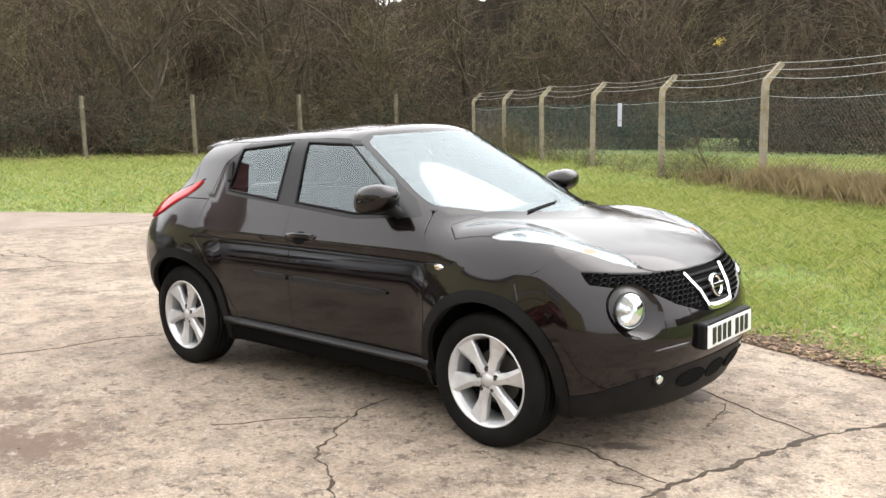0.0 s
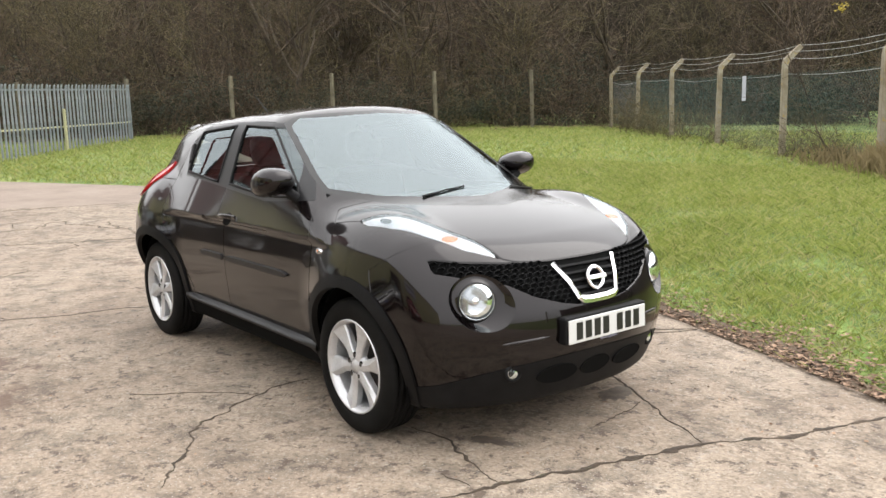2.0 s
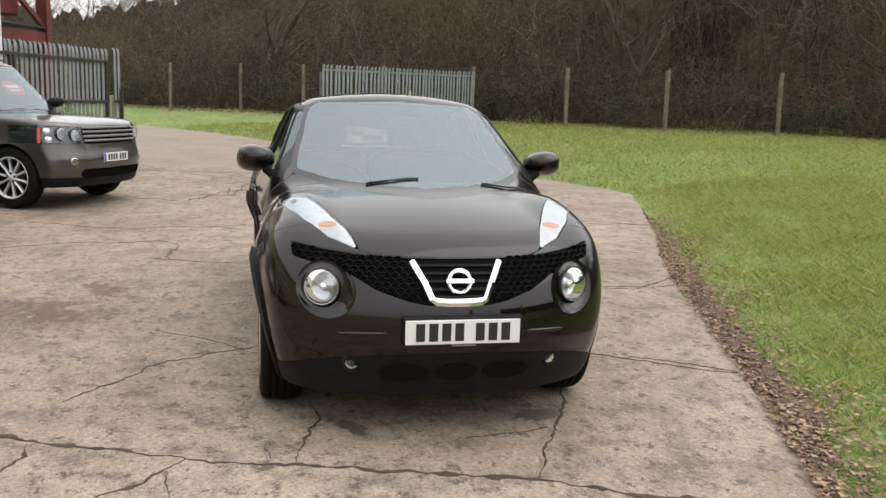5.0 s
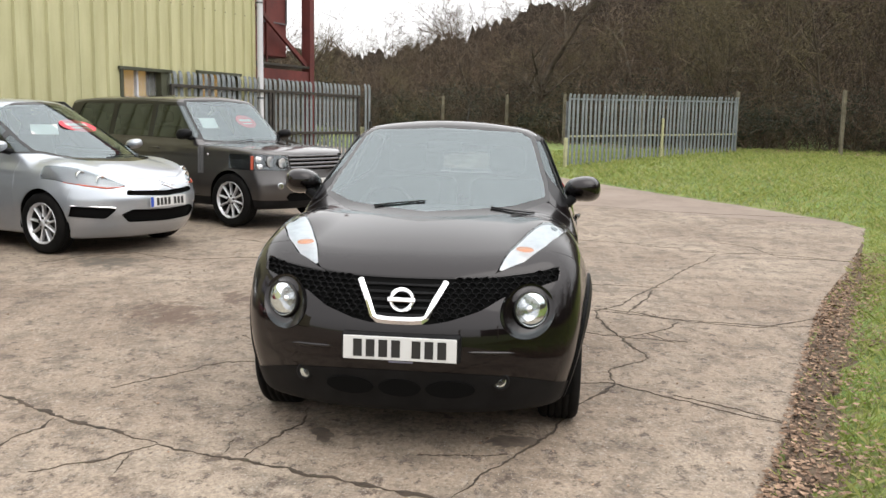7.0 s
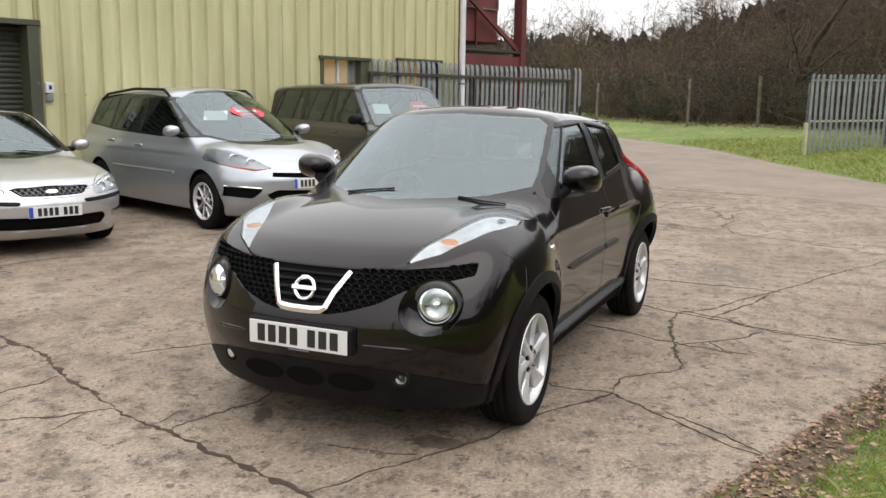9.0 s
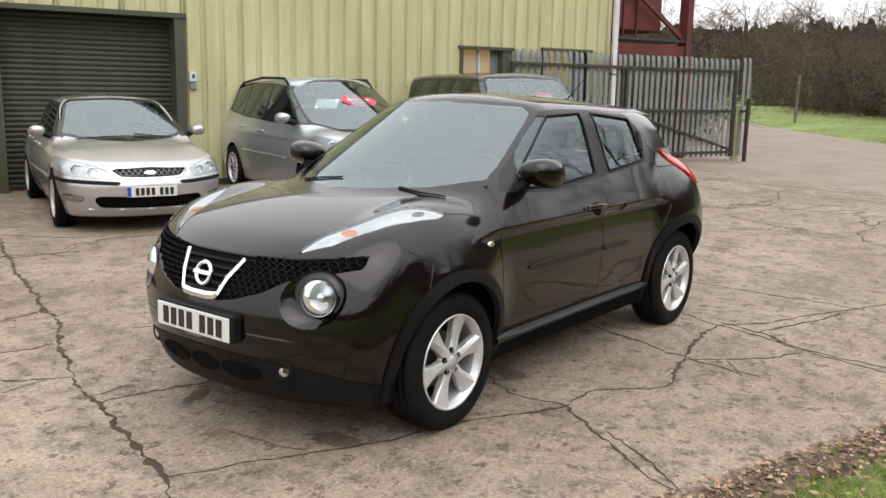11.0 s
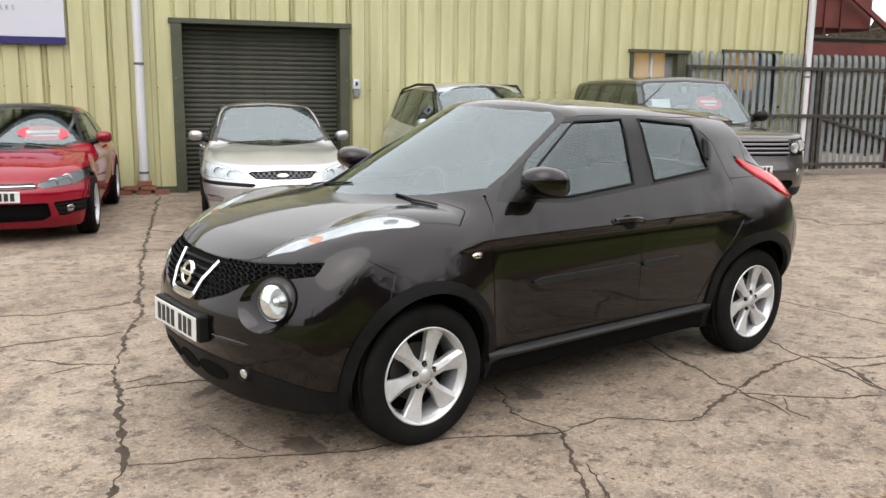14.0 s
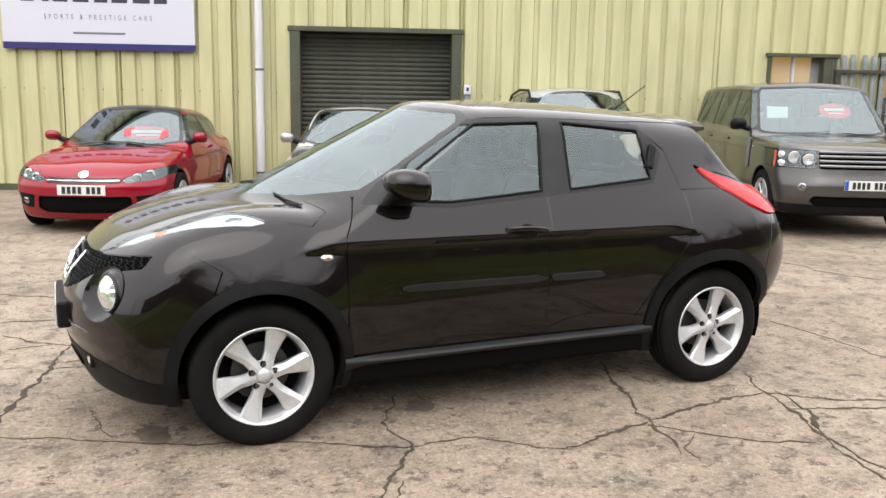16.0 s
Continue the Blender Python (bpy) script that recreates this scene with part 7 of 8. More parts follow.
            v, f = lathe([(ar + 0.01, 0.0), (ar + 0.01, 0.32), (0.0, 0.32)], 28)
            v = [(a, -b, c) for a, b, c in v] if sg > 0 else v
            f = [q for q in f if min(v[i][2] for i in q) > -0.15]
            part("wheel_well", moved((v, f), Matrix.Translation((x, sg * (s["track"] + 0.07), hz + 0.012))), M_SHADE_BLACK, car)
    px, pz, band = s["plate"]
    c, n = sh.ray((ax_f, 0, pz), (1, 0, 0))
    number_plate(car, c + Vector((0.004, 0, 0)), (1, 0, px), band=band)
    for sg in (1, -1):
        mx, my, mz = s["mirror"]
        m_at = Vector((mx, sg * my, mz))
        mir = part("door_mirror", moved(mirror_form(sg, s.get("mirror_k", 0.92)), Matrix.Translation(m_at)), s.get("mirror_mat", P), car, smooth=True)
        c, n = sh.ray((mx + 0.02, 0, mz - 0.05), (0, sg, 0))
        part("mirror_arm", tube([c - n * 0.02, m_at + Vector((0.0, -sg * 0.06, -0.03))], [0.040, 0.032], 8), B, mir)
        for hx, hzz in s["handles"]:
            c, n = sh.ray((hx, 0, hzz), (0, sg, 0))
            part("door_handle", placed(rounded(-0.09, 0.006, -0.014, 0.09, 0.034, 0.014, 0.008), c, n), P, car)
        if "strip" in s:
            x0, x1, zz, mt = s["strip"]
            pts = [sh.ray((x0 + (x1 - x0) * k / 12, 0, zz), (0, sg, 0)) for k in range(13)]
            part("rubbing_strip", tube([q + n * 0.002 for q, n in pts], 0.018, 6), mt, car)
    for pts in s["wipers"]:
        wiper(car, sh, pts, 0.015)
    part("dashboard", rounded(s["dash"] - 0.45, -0.68, 0.62, s["dash"], 0.68, s["dash_z"], 0.07, 3), M_DASH, car, smooth=True)
    for y in (-0.36, 0.36):
        st = seat(car, s["seat"], y)
        st.location.z = s.get("seat_z", -0.08)
        st = seat(car, s["seat"] - 0.92, y, 0.55)
        st.location.z = s.get("seat_z", -0.08)
    for kind, y, x, r in s.get("stickers", ()):
        c, n = sh.ray((x, y, 0.75), (0, 0, 1))
        if kind == "disc":
            st = part("price_sticker", placed(moved(lathe([(0.0, 0.0), (r, 0.0), (r, -0.002)], 28), Matrix.Diagonal((1.25, 1, 0.8, 1))), c - n * 0.008, n), M_RED_STICKER, car, "round red price sticker")
            part("price_bar", placed(boxes((-r * 0.8, 0.001, 0.0, r * 0.8, 0.002, r * 0.28), (-r * 0.6, 0.001, -r * 0.35, r * 0.6, 0.002, -r * 0.2)), c - n * 0.008, n), M_PAPER, st)
        else:
            part("paper_notice", placed(boxes((-r, 0.0, -r * 0.8, r, 0.002, r * 0.8)), c - n * 0.008, n), M_PAPER, car, "white paper notice behind the screen")
    return car, sh


def set_down(car, fx, fy, wb, side, half, ang):
    """Stands a car so that the foot of one front wheel is at (fx, fy)."""
    h, l_ = (math.cos(ang), math.sin(ang)), (-math.sin(ang), math.cos(ang))
    cx, cy = fx - h[0] * wb / 2 - side * l_[0] * half, fy - h[1] * wb / 2 - side * l_[1] * half
    car.matrix_world = Matrix.Translation((cx, cy, on_yard(cx, cy) + 0.002)) @ Matrix.Rotation(ang, 4, "Z") @ Matrix.Diagonal((*car.scale, 1))


P_SILVER = paint("silver_metallic", (0.48, 0.48, 0.49), 0.75, 0.34)
P_SILVER2 = paint("cool_silver_metallic", (0.43, 0.46, 0.50), 0.75, 0.34)
P_GREY = paint("dark_grey_metallic", (0.075, 0.070, 0.069), 0.8, 0.38)
P_RED = paint("bright_red", (0.21, 0.003, 0.014), 0.15, 0.40, 0.1, 0.0)
M_GREYGRILLE = mat("grey_grille_bar", (0.16, 0.16, 0.165), 0.35, 0.6)
M_MARKER = mat("marker_lens", (0.45, 0.09, 0.05), 0.25)
M_LAMPGREY = mat("grey_lamp_bed", (0.30, 0.30, 0.31), 0.3, 0.3)
M_DARKBED = mat("dark_lamp_bed", (0.06, 0.06, 0.065), 0.25, 0.5)

# silver saloon in front of the shutter
saloon_shell = dict(
    top=[(-2.45, 0.90), (-2.2, 0.985), (-1.7, 1.0), (-0.9, 0.95), (0.2, 0.92), (0.9, 0.935), (1.1, 0.95), (1.5, 0.895), (1.9, 0.815), (2.15, 0.735), (2.35, 0.66)],
    width=[(-2.4, 0.80), (-1.4, 0.845), (0, 0.85), (1.4, 0.845), (2.3, 0.80)],
    side=[(0.15, -0.06), (0.30, -0.02), (0.45, 0.01), (0.62, 0.02), (0.80, 0.0), (0.95, -0.05), (1.1, -0.1)],
    nose=[(0.15, 2.15), (0.28, 2.25), (0.40, 2.295), (0.52, 2.305), (0.60, 2.27), (0.70, 2.215), (0.80, 2.10), (0.95, 1.9)],
    tail=[(0.15, -2.30), (0.40, -2.41), (0.65, -2.42), (0.95, -2.36), (1.1, -2.28)],
    crown=0.05, nose_round=0.34, tail_round=0.25, floor=0.17, k_edge=0.10, k_nose=0.06,
    wings=[((1.40, 0.60, 0.48), (0.58, 0.285, 0.37), 0.06), ((-1.38, 0.60, 0.52), (0.55, 0.285, 0.38), 0.06)],
    screen=((1.02, 0.955), (0.20, 1.385)), screen_bow=0.15, rear_glass=((-0.95, 1.38), (-1.85, 1.0)), rear_bow=0.2,
    roof=[(-1.4, 1.34), (-0.9, 1.40), (-0.3, 1.43), (0.2, 1.41), (0.5, 1.36)], roof_crown=0.045, belt=(0.775, 0.46), belt_z=0.95, cab_floor=0.80,
    taper=0.10, k_rail=0.08, k_pillar=0.03, k_belt=0.04, spine=(-1.55, 1.35, 0.55))
saloon_spec = dict(
    axles=(1.377, -1.377, 0.312, 0.312), track=0.775, rim=0.205, spokes=(7, "thin"),
    screen=[(-0.1, 0.945), (0.50, 0.965), (0.665, 1.00), (0.62, 1.10), (0.535, 1.31), (0.48, 1.345), (-0.1, 1.372)], screen_x=0.0,
    dlo=[(0.88, 0.955), (0.18, 1.325), (-0.70, 1.345), (-1.25, 1.25), (-1.42, 1.03), (-0.2, 0.965)],
    glass=[[(0.72, 0.975), (0.16, 1.295), (-0.30, 1.31), (-0.33, 0.985)], [(-0.40, 0.99), (-0.37, 1.31), (-0.76, 1.30), (-1.05, 1.22), (-1.12, 1.01)]], dark_from=0,
    front=[("headlamp", [(0.42, 0.672), (0.62, 0.742), (0.86, 0.775), (0.875, 0.66), (0.80, 0.618), (0.46, 0.592)], M_LENS, 0.002),
           ("upper_grille", [(-0.1, 0.700), (0.34, 0.688), (0.395, 0.670), (0.30, 0.602), (-0.1, 0.592)], M_BLACK_PLASTIC, -0.02),
           ("bumper_strip", [(0.30, 0.560), (0.90, 0.582), (0.90, 0.545), (0.32, 0.525)], M_BLACK_PLASTIC, 0.012),
           ("lower_intake", [(-0.1, 0.395), (0.52, 0.405), (0.56, 0.36), (0.50, 0.285), (-0.1, 0.275)], M_SHADE_BLACK, -0.03),
           ("fog_lamp", [(0.64, 0.40), (0.82, 0.425), (0.84, 0.36), (0.68, 0.335)], M_REFLECTOR, 0.0)],
    bulbs=((0.56, 0.662, 0.050), (0.70, 0.688, 0.055)), bonnet=[(2.4, -0.1), (2.21, -0.1), (2.17, 0.30), (2.10, 0.48), (1.75, 0.70), (1.10, 0.80), (0.88, 0.70), (0.95, 0.45), (1.03, -0.1)], bonnet_z=0.62,
    roof_z=1.315, roof_x=0.6, roof_y=0.60, bumper=([0.2, 0.56, 0.62, 0.8, 1.0], [1.80, 1.78, 1.78, 2.3, 2.5]),
    doors=[[(0.92, 0.26), (0.95, 0.80), (0.88, 0.95), (0.15, 1.355), (-0.36, 1.37), (-0.38, 0.26)], [(-0.38, 0.26), (-0.36, 1.37), (-0.80, 1.35), (-1.28, 1.22), (-1.35, 0.9), (-1.0, 0.55), (-0.95, 0.26)]],
    plate=(0.02, 0.455, True), mirror=(0.66, 0.915, 1.01), handles=((-0.22, 0.83), (-1.10, 0.85)), strip=(0.86, -0.9, 0.52, P_SILVER),
    wipers=(((1.02, -0.55), (1.04, -0.30), (1.03, 0.0)), ((0.98, 0.10), (0.99, 0.35), (0.93, 0.60))), dash=0.95, dash_z=0.92, seat=-0.05, seat_z=-0.14)
saloon, sh_ = parked("saloon_car", "silver saloon car parked before the roller shutter", saloon_spec, saloon_shell, P_SILVER)
c, n = sh_.ray((1.377, 0, 0.648), (1, 0, 0))
part("badge", placed(moved(lathe([(0.0, 0.008), (0.8, 0.007), (1.0, 0.0)], 28), Matrix.Diagonal((0.062, 1, 0.026, 1))), c, n), M_CHROME, saloon, "plain oval chrome badge")
edge_pts = [sh_.ray((1.377, y, z), (1, 0, 0)) for y, z in ((-0.395, 0.672), (-0.34, 0.692), (-0.1, 0.704), (0.1, 0.704), (0.34, 0.692), (0.395, 0.672), (0.30, 0.600), (0.1, 0.592), (-0.1, 0.592), (-0.30, 0.600), (-0.395, 0.672))]
part("grille_trim", tube([q + n * 0.002 for q, n in edge_pts], 0.009, 6), M_CHROME, saloon)
for k in range(13):
    y0 = -0.36 + 0.06 * k
    for sl in (1, -1):
        pts = [sh_.ray((1.377, max(-0.37, min(0.37, y0 + sl * 0.045 * (j - 1))), 0.600 + 0.045 * j), (1, 0, 0)) for j in range(3)]
        part("grille_bar", tube([q - n * 0.008 for q, n in pts], 0.0035, 4), M_GREYGRILLE, saloon)
lip = [sh_.ray((1.377, y, 0.265), (1, 0, 0)) for y in (-0.80, -0.6, -0.3, 0, 0.3, 0.6, 0.80)]
part("chin_trim", tube([q for q, n in lip], 0.010, 6), P_SILVER, saloon)
q, n = sh_.ray((-0.1, 0.0, 1.0), (0, 0, 1))
part("aerial", tube([q, q + Vector((-0.10, 0, 0.17))], [0.006, 0.003], 5), M_BLACK_PLASTIC, saloon)
set_down(saloon, -0.55, -6.04, 2.754, -1, 0.80, radians(68.5))

# cool silver people carrier
mpv_shell = dict(
    top=[(-2.35, 0.95), (-2.0, 1.06), (-1.0, 1.03), (0.0, 1.0), (1.0, 1.01), (1.5, 1.02), (1.8, 0.955), (2.05, 0.865), (2.3, 0.73)],
    width=[(-2.3, 0.82), (-1.4, 0.865), (0, 0.87), (1.4, 0.865), (2.3, 0.82)],
    side=[(0.15, -0.06), (0.30, -0.02), (0.5, 0.01), (0.70, 0.015), (0.90, -0.01), (1.05, -0.05), (1.2, -0.09)],
    nose=[(0.15, 2.10), (0.30, 2.22), (0.45, 2.28), (0.60, 2.29), (0.72, 2.25), (0.84, 2.15), (1.0, 1.95)],
    tail=[(0.15, -2.18), (0.45, -2.28), (0.80, -2.29), (1.1, -2.25), (1.3, -2.2)],
    crown=0.06, nose_round=0.40, tail_round=0.16, floor=0.18, k_edge=0.12, k_nose=0.08,
    wings=[((1.40, 0.62, 0.56), (0.60, 0.285, 0.42), 0.07), ((-1.38, 0.62, 0.56), (0.55, 0.275, 0.40), 0.06)],
    screen=((1.58, 1.00), (0.30, 1.60)), screen_bow=0.38, rear_glass=((-2.0, 1.58), (-2.27, 1.05)), rear_bow=0.15,
    roof=[(-2.1, 1.555), (-1.6, 1.60), (-0.8, 1.645), (-0.2, 1.65), (0.4, 1.615), (0.8, 1.52)], roof_crown=0.05, belt=(0.80, 0.34), belt_z=1.03, cab_floor=0.86,
    taper=0.035, taper_f=0.06, k_rail=0.08, k_pillar=0.03, k_belt=0.04, spine=(-1.5, 1.35, 0.6))
mpv_spec = dict(
    axles=(1.364, -1.364, 0.325, 0.325), track=0.785, rim=0.215, spokes=(9, "thin"),
    screen=[(-0.1, 0.99), (0.46, 1.01), (0.66, 1.08), (0.655, 1.18), (0.60, 1.44), (0.56, 1.545), (-0.1, 1.580)], screen_x=0.25,
    dlo=[(1.28, 1.045), (0.80, 1.30), (0.32, 1.505), (-0.4, 1.545), (-1.3, 1.545), (-1.86, 1.49), (-2.02, 1.13), (-1.0, 1.065), (0.2, 1.03)],
    glass=[[(1.15, 1.065), (0.78, 1.275), (0.66, 1.325), (0.66, 1.055)], [(0.60, 1.055), (0.59, 1.355), (0.30, 1.475), (-0.30, 1.515), (-0.33, 1.06)],
           [(-0.40, 1.07), (-0.38, 1.515), (-1.15, 1.515), (-1.2, 1.095)], [(-1.27, 1.10), (-1.22, 1.51), (-1.78, 1.46), (-1.91, 1.15)]], dark_from=0,
    front=[("headlamp", [(0.44, 0.735), (0.58, 0.830), (0.72, 0.915), (0.86, 0.945), (0.90, 0.83), (0.85, 0.765), (0.62, 0.705)], M_LENS, 0.002),
           ("upper_grille", [(-0.1, 0.668), (0.45, 0.690), (0.47, 0.645), (-0.1, 0.615)], M_SHADE_BLACK, -0.02),
           ("lower_intake", [(-0.1, 0.470), (0.42, 0.490), (0.52, 0.44), (0.44, 0.355), (-0.1, 0.340)], M_SHADE_BLACK, -0.03),
           ("fog_recess", [(0.56, 0.500), (0.86, 0.530), (0.86, 0.42), (0.64, 0.395)], M_SHADE_BLACK, -0.02)],
    bulbs=((0.62, 0.795, 0.055), (0.74, 0.845, 0.050)), bed=M_LAMPGREY, bonnet=[(2.4, -0.1), (2.16, -0.1), (2.12, 0.30), (2.03, 0.46), (1.80, 0.66), (1.40, 0.78), (1.18, 0.74), (1.36, 0.50), (1.55, -0.1)], bonnet_z=0.72,
    roof_z=1.52, roof_x=0.75, roof_y=0.62, bumper=([0.2, 0.62, 0.74, 0.9, 1.1], [1.78, 1.76, 1.80, 2.3, 2.5]), roof_mat=P_SILVER2,
    doors=[[(0.90, 0.28), (0.95, 0.85), (1.0, 1.04), (0.35, 1.525), (-0.36, 1.56), (-0.38, 0.28)], [(-0.38, 0.28), (-0.36, 1.56), (-1.18, 1.56), (-1.25, 1.0), (-1.0, 0.6), (-0.92, 0.28)]],
    plate=(0.04, 0.560, True), mirror=(0.78, 0.945, 1.11), handles=((-0.22, 0.90), (-1.05, 0.93)), strip=(0.70, -0.9, 0.62, P_SILVER2),
    wipers=(((1.50, 0.35), (1.56, 0.10), (1.54, -0.15)), ((1.50, 0.33), (1.42, 0.42), (1.30, 0.50))), dash=1.40, dash_z=0.99, seat=0.10, seat_z=0.06,
    stickers=(("disc", 0.08, 0.84, 0.20), ("paper", -0.36, 0.82, 0.14)))
mpv, sh_ = parked("people_carrier", "cool silver people carrier with red price sticker", mpv_spec, mpv_shell, P_SILVER2)
for z0, z1 in ((0.760, 0.722), (0.722, 0.684)):
    pts = [sh_.ray((1.36, y, z), (1, 0, 0)) for y, z in ((-0.44, z1 + 0.012), (-0.12, z1), (0.0, z0 + 0.01), (0.12, z1), (0.44, z1 + 0.012))]
    part("chevron_trim", tube([q + n * 0.004 for q, n in pts], [0.004, 0.008, 0.010, 0.008, 0.004], 6), M_CHROME, mpv, "plain chrome chevron strip")
for sg in (1, -1):
    pts = [sh_.ray((x, sg * 0.60, 1.2), (0, 0, 1))[0] + Vector((0, 0, z)) for x, z in ((0.15, 0.0), (0.0, 0.045), (-0.8, 0.052), (-1.6, 0.045), (-1.78, 0.0))]
    part("roof_rail", tube(pts, 0.018, 8), M_BLACK_PLASTIC, mpv)
    pts = [sh_.ray((1.36, sg * y, z), (1, 0, 0)) for y, z in ((0.57, 0.512), (0.72, 0.528), (0.86, 0.535))]
    part("fog_trim", tube([q + n * 0.002 for q, n in pts], 0.008, 6), M_CHROME, mpv)
for sg in (1, -1):
    pts = [sh_.ray((1.36, sg * y, z), (1, 0, 0)) for y, z in ((0.47, 0.728), (0.62, 0.716), (0.76, 0.742), (0.86, 0.772))]
    part("marker_strip", tube([q + n * 0.004 for q, n in pts], [0.004, 0.009, 0.009, 0.004], 6), M_MARKER, mpv, "pinkish indicator strip under the headlamp")
mpv.scale = (1.05, 1.05, 1.05)
set_down(mpv, -3.22, -4.84, 2.728 * 1.05, -1, 0.84, radians(69.5))

# dark grey off-roader
suv_shell = dict(
    top=[(-2.7, 1.16), (-2.3, 1.21), (-1.0, 1.20), (0.5, 1.18), (0.9, 1.165), (1.6, 1.145), (2.05, 1.105), (2.25, 1.05), (2.4, 0.95)],
    width=[(-2.7, 0.91), (-1.5, 0.935), (0, 0.94), (1.5, 0.935), (2.3, 0.91)],
    side=[(0.2, -0.07), (0.36, -0.03), (0.55, 0.0), (0.75, 0.012), (0.95, 0.008), (1.10, -0.01), (1.25, -0.03), (1.4, -0.06)],
    nose=[(0.2, 2.16), (0.34, 2.25), (0.48, 2.30), (0.62, 2.305), (0.74, 2.27), (0.90, 2.24), (1.05, 2.20), (1.2, 2.1)],
    tail=[(0.2, -2.5), (0.5, -2.63), (0.9, -2.64), (1.3, -2.58)],
    crown=0.02, nose_round=0.18, nose_pow=4.0, tail_round=0.10, floor=0.27, k_edge=0.06, k_nose=0.04,
    wings=[((1.44, 0.62, 0.60), (0.60, 0.345, 0.46), 0.04), ((-1.44, 0.62, 0.60), (0.60, 0.345, 0.46), 0.04)],
    screen=((0.95, 1.165), (0.32, 1.77)), screen_bow=0.16, rear_glass=((-2.35, 1.79), (-2.60, 1.15)), rear_bow=0.08,
    roof=[(-2.5, 1.80), (-1.8, 1.845), (-0.6, 1.86), (0.2, 1.835), (0.5, 1.79)], roof_crown=0.035, belt=(0.895, 0.24), belt_z=1.2, cab_floor=1.0,
    taper=0.012, taper_f=0.05, k_rail=0.06, k_pillar=0.03, k_belt=0.03, spine=(-1.8, 1.45, 0.75))
suv_spec = dict(
    axles=(1.44, -1.44, 0.375, 0.375), track=0.83, rim=0.255, spokes=(10, "thin"), sill=0.40,
    screen=[(-0.1, 1.175), (0.60, 1.185), (0.775, 1.20), (0.74, 1.40), (0.675, 1.70), (0.64, 1.735), (-0.1, 1.762)], screen_x=0.2,
    dlo=[(0.86, 1.20), (0.42, 1.725), (-0.5, 1.755), (-2.0, 1.75), (-2.36, 1.69), (-2.5, 1.25)],
    glass=[[(0.72, 1.225), (0.40, 1.685), (-0.20, 1.705), (-0.22, 1.225)], [(-0.32, 1.225), (-0.30, 1.705), (-1.1, 1.71), (-1.15, 1.23)], [(-1.25, 1.235), (-1.22, 1.71), (-2.0, 1.70), (-2.25, 1.25)]], dark_from=0,
    front=[("headlamp", [(0.555, 0.815), (0.555, 1.020), (0.90, 1.030), (0.945, 1.02), (0.955, 0.815)], M_LENS, 0.002),
           ("upper_grille", [(-0.1, 0.815), (-0.1, 1.030), (0.535, 1.020), (0.535, 0.815)], M_SHADE_BLACK, -0.03),
           ("lower_intake", [(-0.1, 0.50), (0.58, 0.50), (0.62, 0.44), (0.55, 0.385), (-0.1, 0.385)], M_SHADE_BLACK, -0.03)],
    bulbs=((0.63, 0.895, 0.062), (0.76, 0.945, 0.066), (0.885, 0.965, 0.040), (0.885, 0.865, 0.040)), bed=M_DARKBED,
    bonnet=[(2.5, -0.1), (2.215, -0.1), (2.205, 0.55), (2.17, 0.80), (1.6, 0.86), (0.90, 0.86), (0.80, 0.80), (0.86, 0.5), (0.90, -0.1)], bonnet_z=1.02,
    roof_z=1.745, roof_x=0.6, roof_y=0.74, bumper=([0.2, 0.78, 0.82, 0.9, 1.1], [1.92, 1.92, 2.6, 2.6, 2.6]),
    doors=[[(0.80, 0.42), (0.82, 1.15), (0.86, 1.20), (0.40, 1.745), (-0.25, 1.77), (-0.27, 0.42)], [(-0.27, 0.42), (-0.25, 1.77), (-1.17, 1.77), (-1.20, 1.0), (-0.95, 0.65), (-0.92, 0.42)]],
    plate=(0.0, 0.635, True), mirror=(0.62, 1.03, 1.27), mirror_mat=M_BLACK_PLASTIC, mirror_k=1.05, handles=((-0.10, 1.06), (-1.02, 1.06)),
    wipers=(((0.93, -0.45), (0.94, -0.20), (0.92, 0.05)), ((0.93, 0.20), (0.94, 0.42), (0.88, 0.66))), dash=0.85, dash_z=1.15, seat=-0.10, seat_z=0.22,
    stickers=(("paper", -0.52, 0.60, 0.13), ("disc", 0.22, 0.62, 0.17)))
suv, sh_ = parked("off_road_car", "dark grey boxy off-road car with notices in screen", suv_spec, suv_shell, P_GREY)
for z in (0.850, 0.905, 0.960, 1.010):
    pts = [sh_.ray((1.44, y, z), (1, 0, 0)) for y in (-0.53, -0.3, 0, 0.3, 0.53)]
    part("grille_bar", tube([q - n * 0.004 for q, n in pts], 0.017, 6), M_GREYGRILLE, suv)
M_CLEAR_DISH = mat("bright_lamp_dish", (0.62, 0.63, 0.65), 0.2, 0.6)
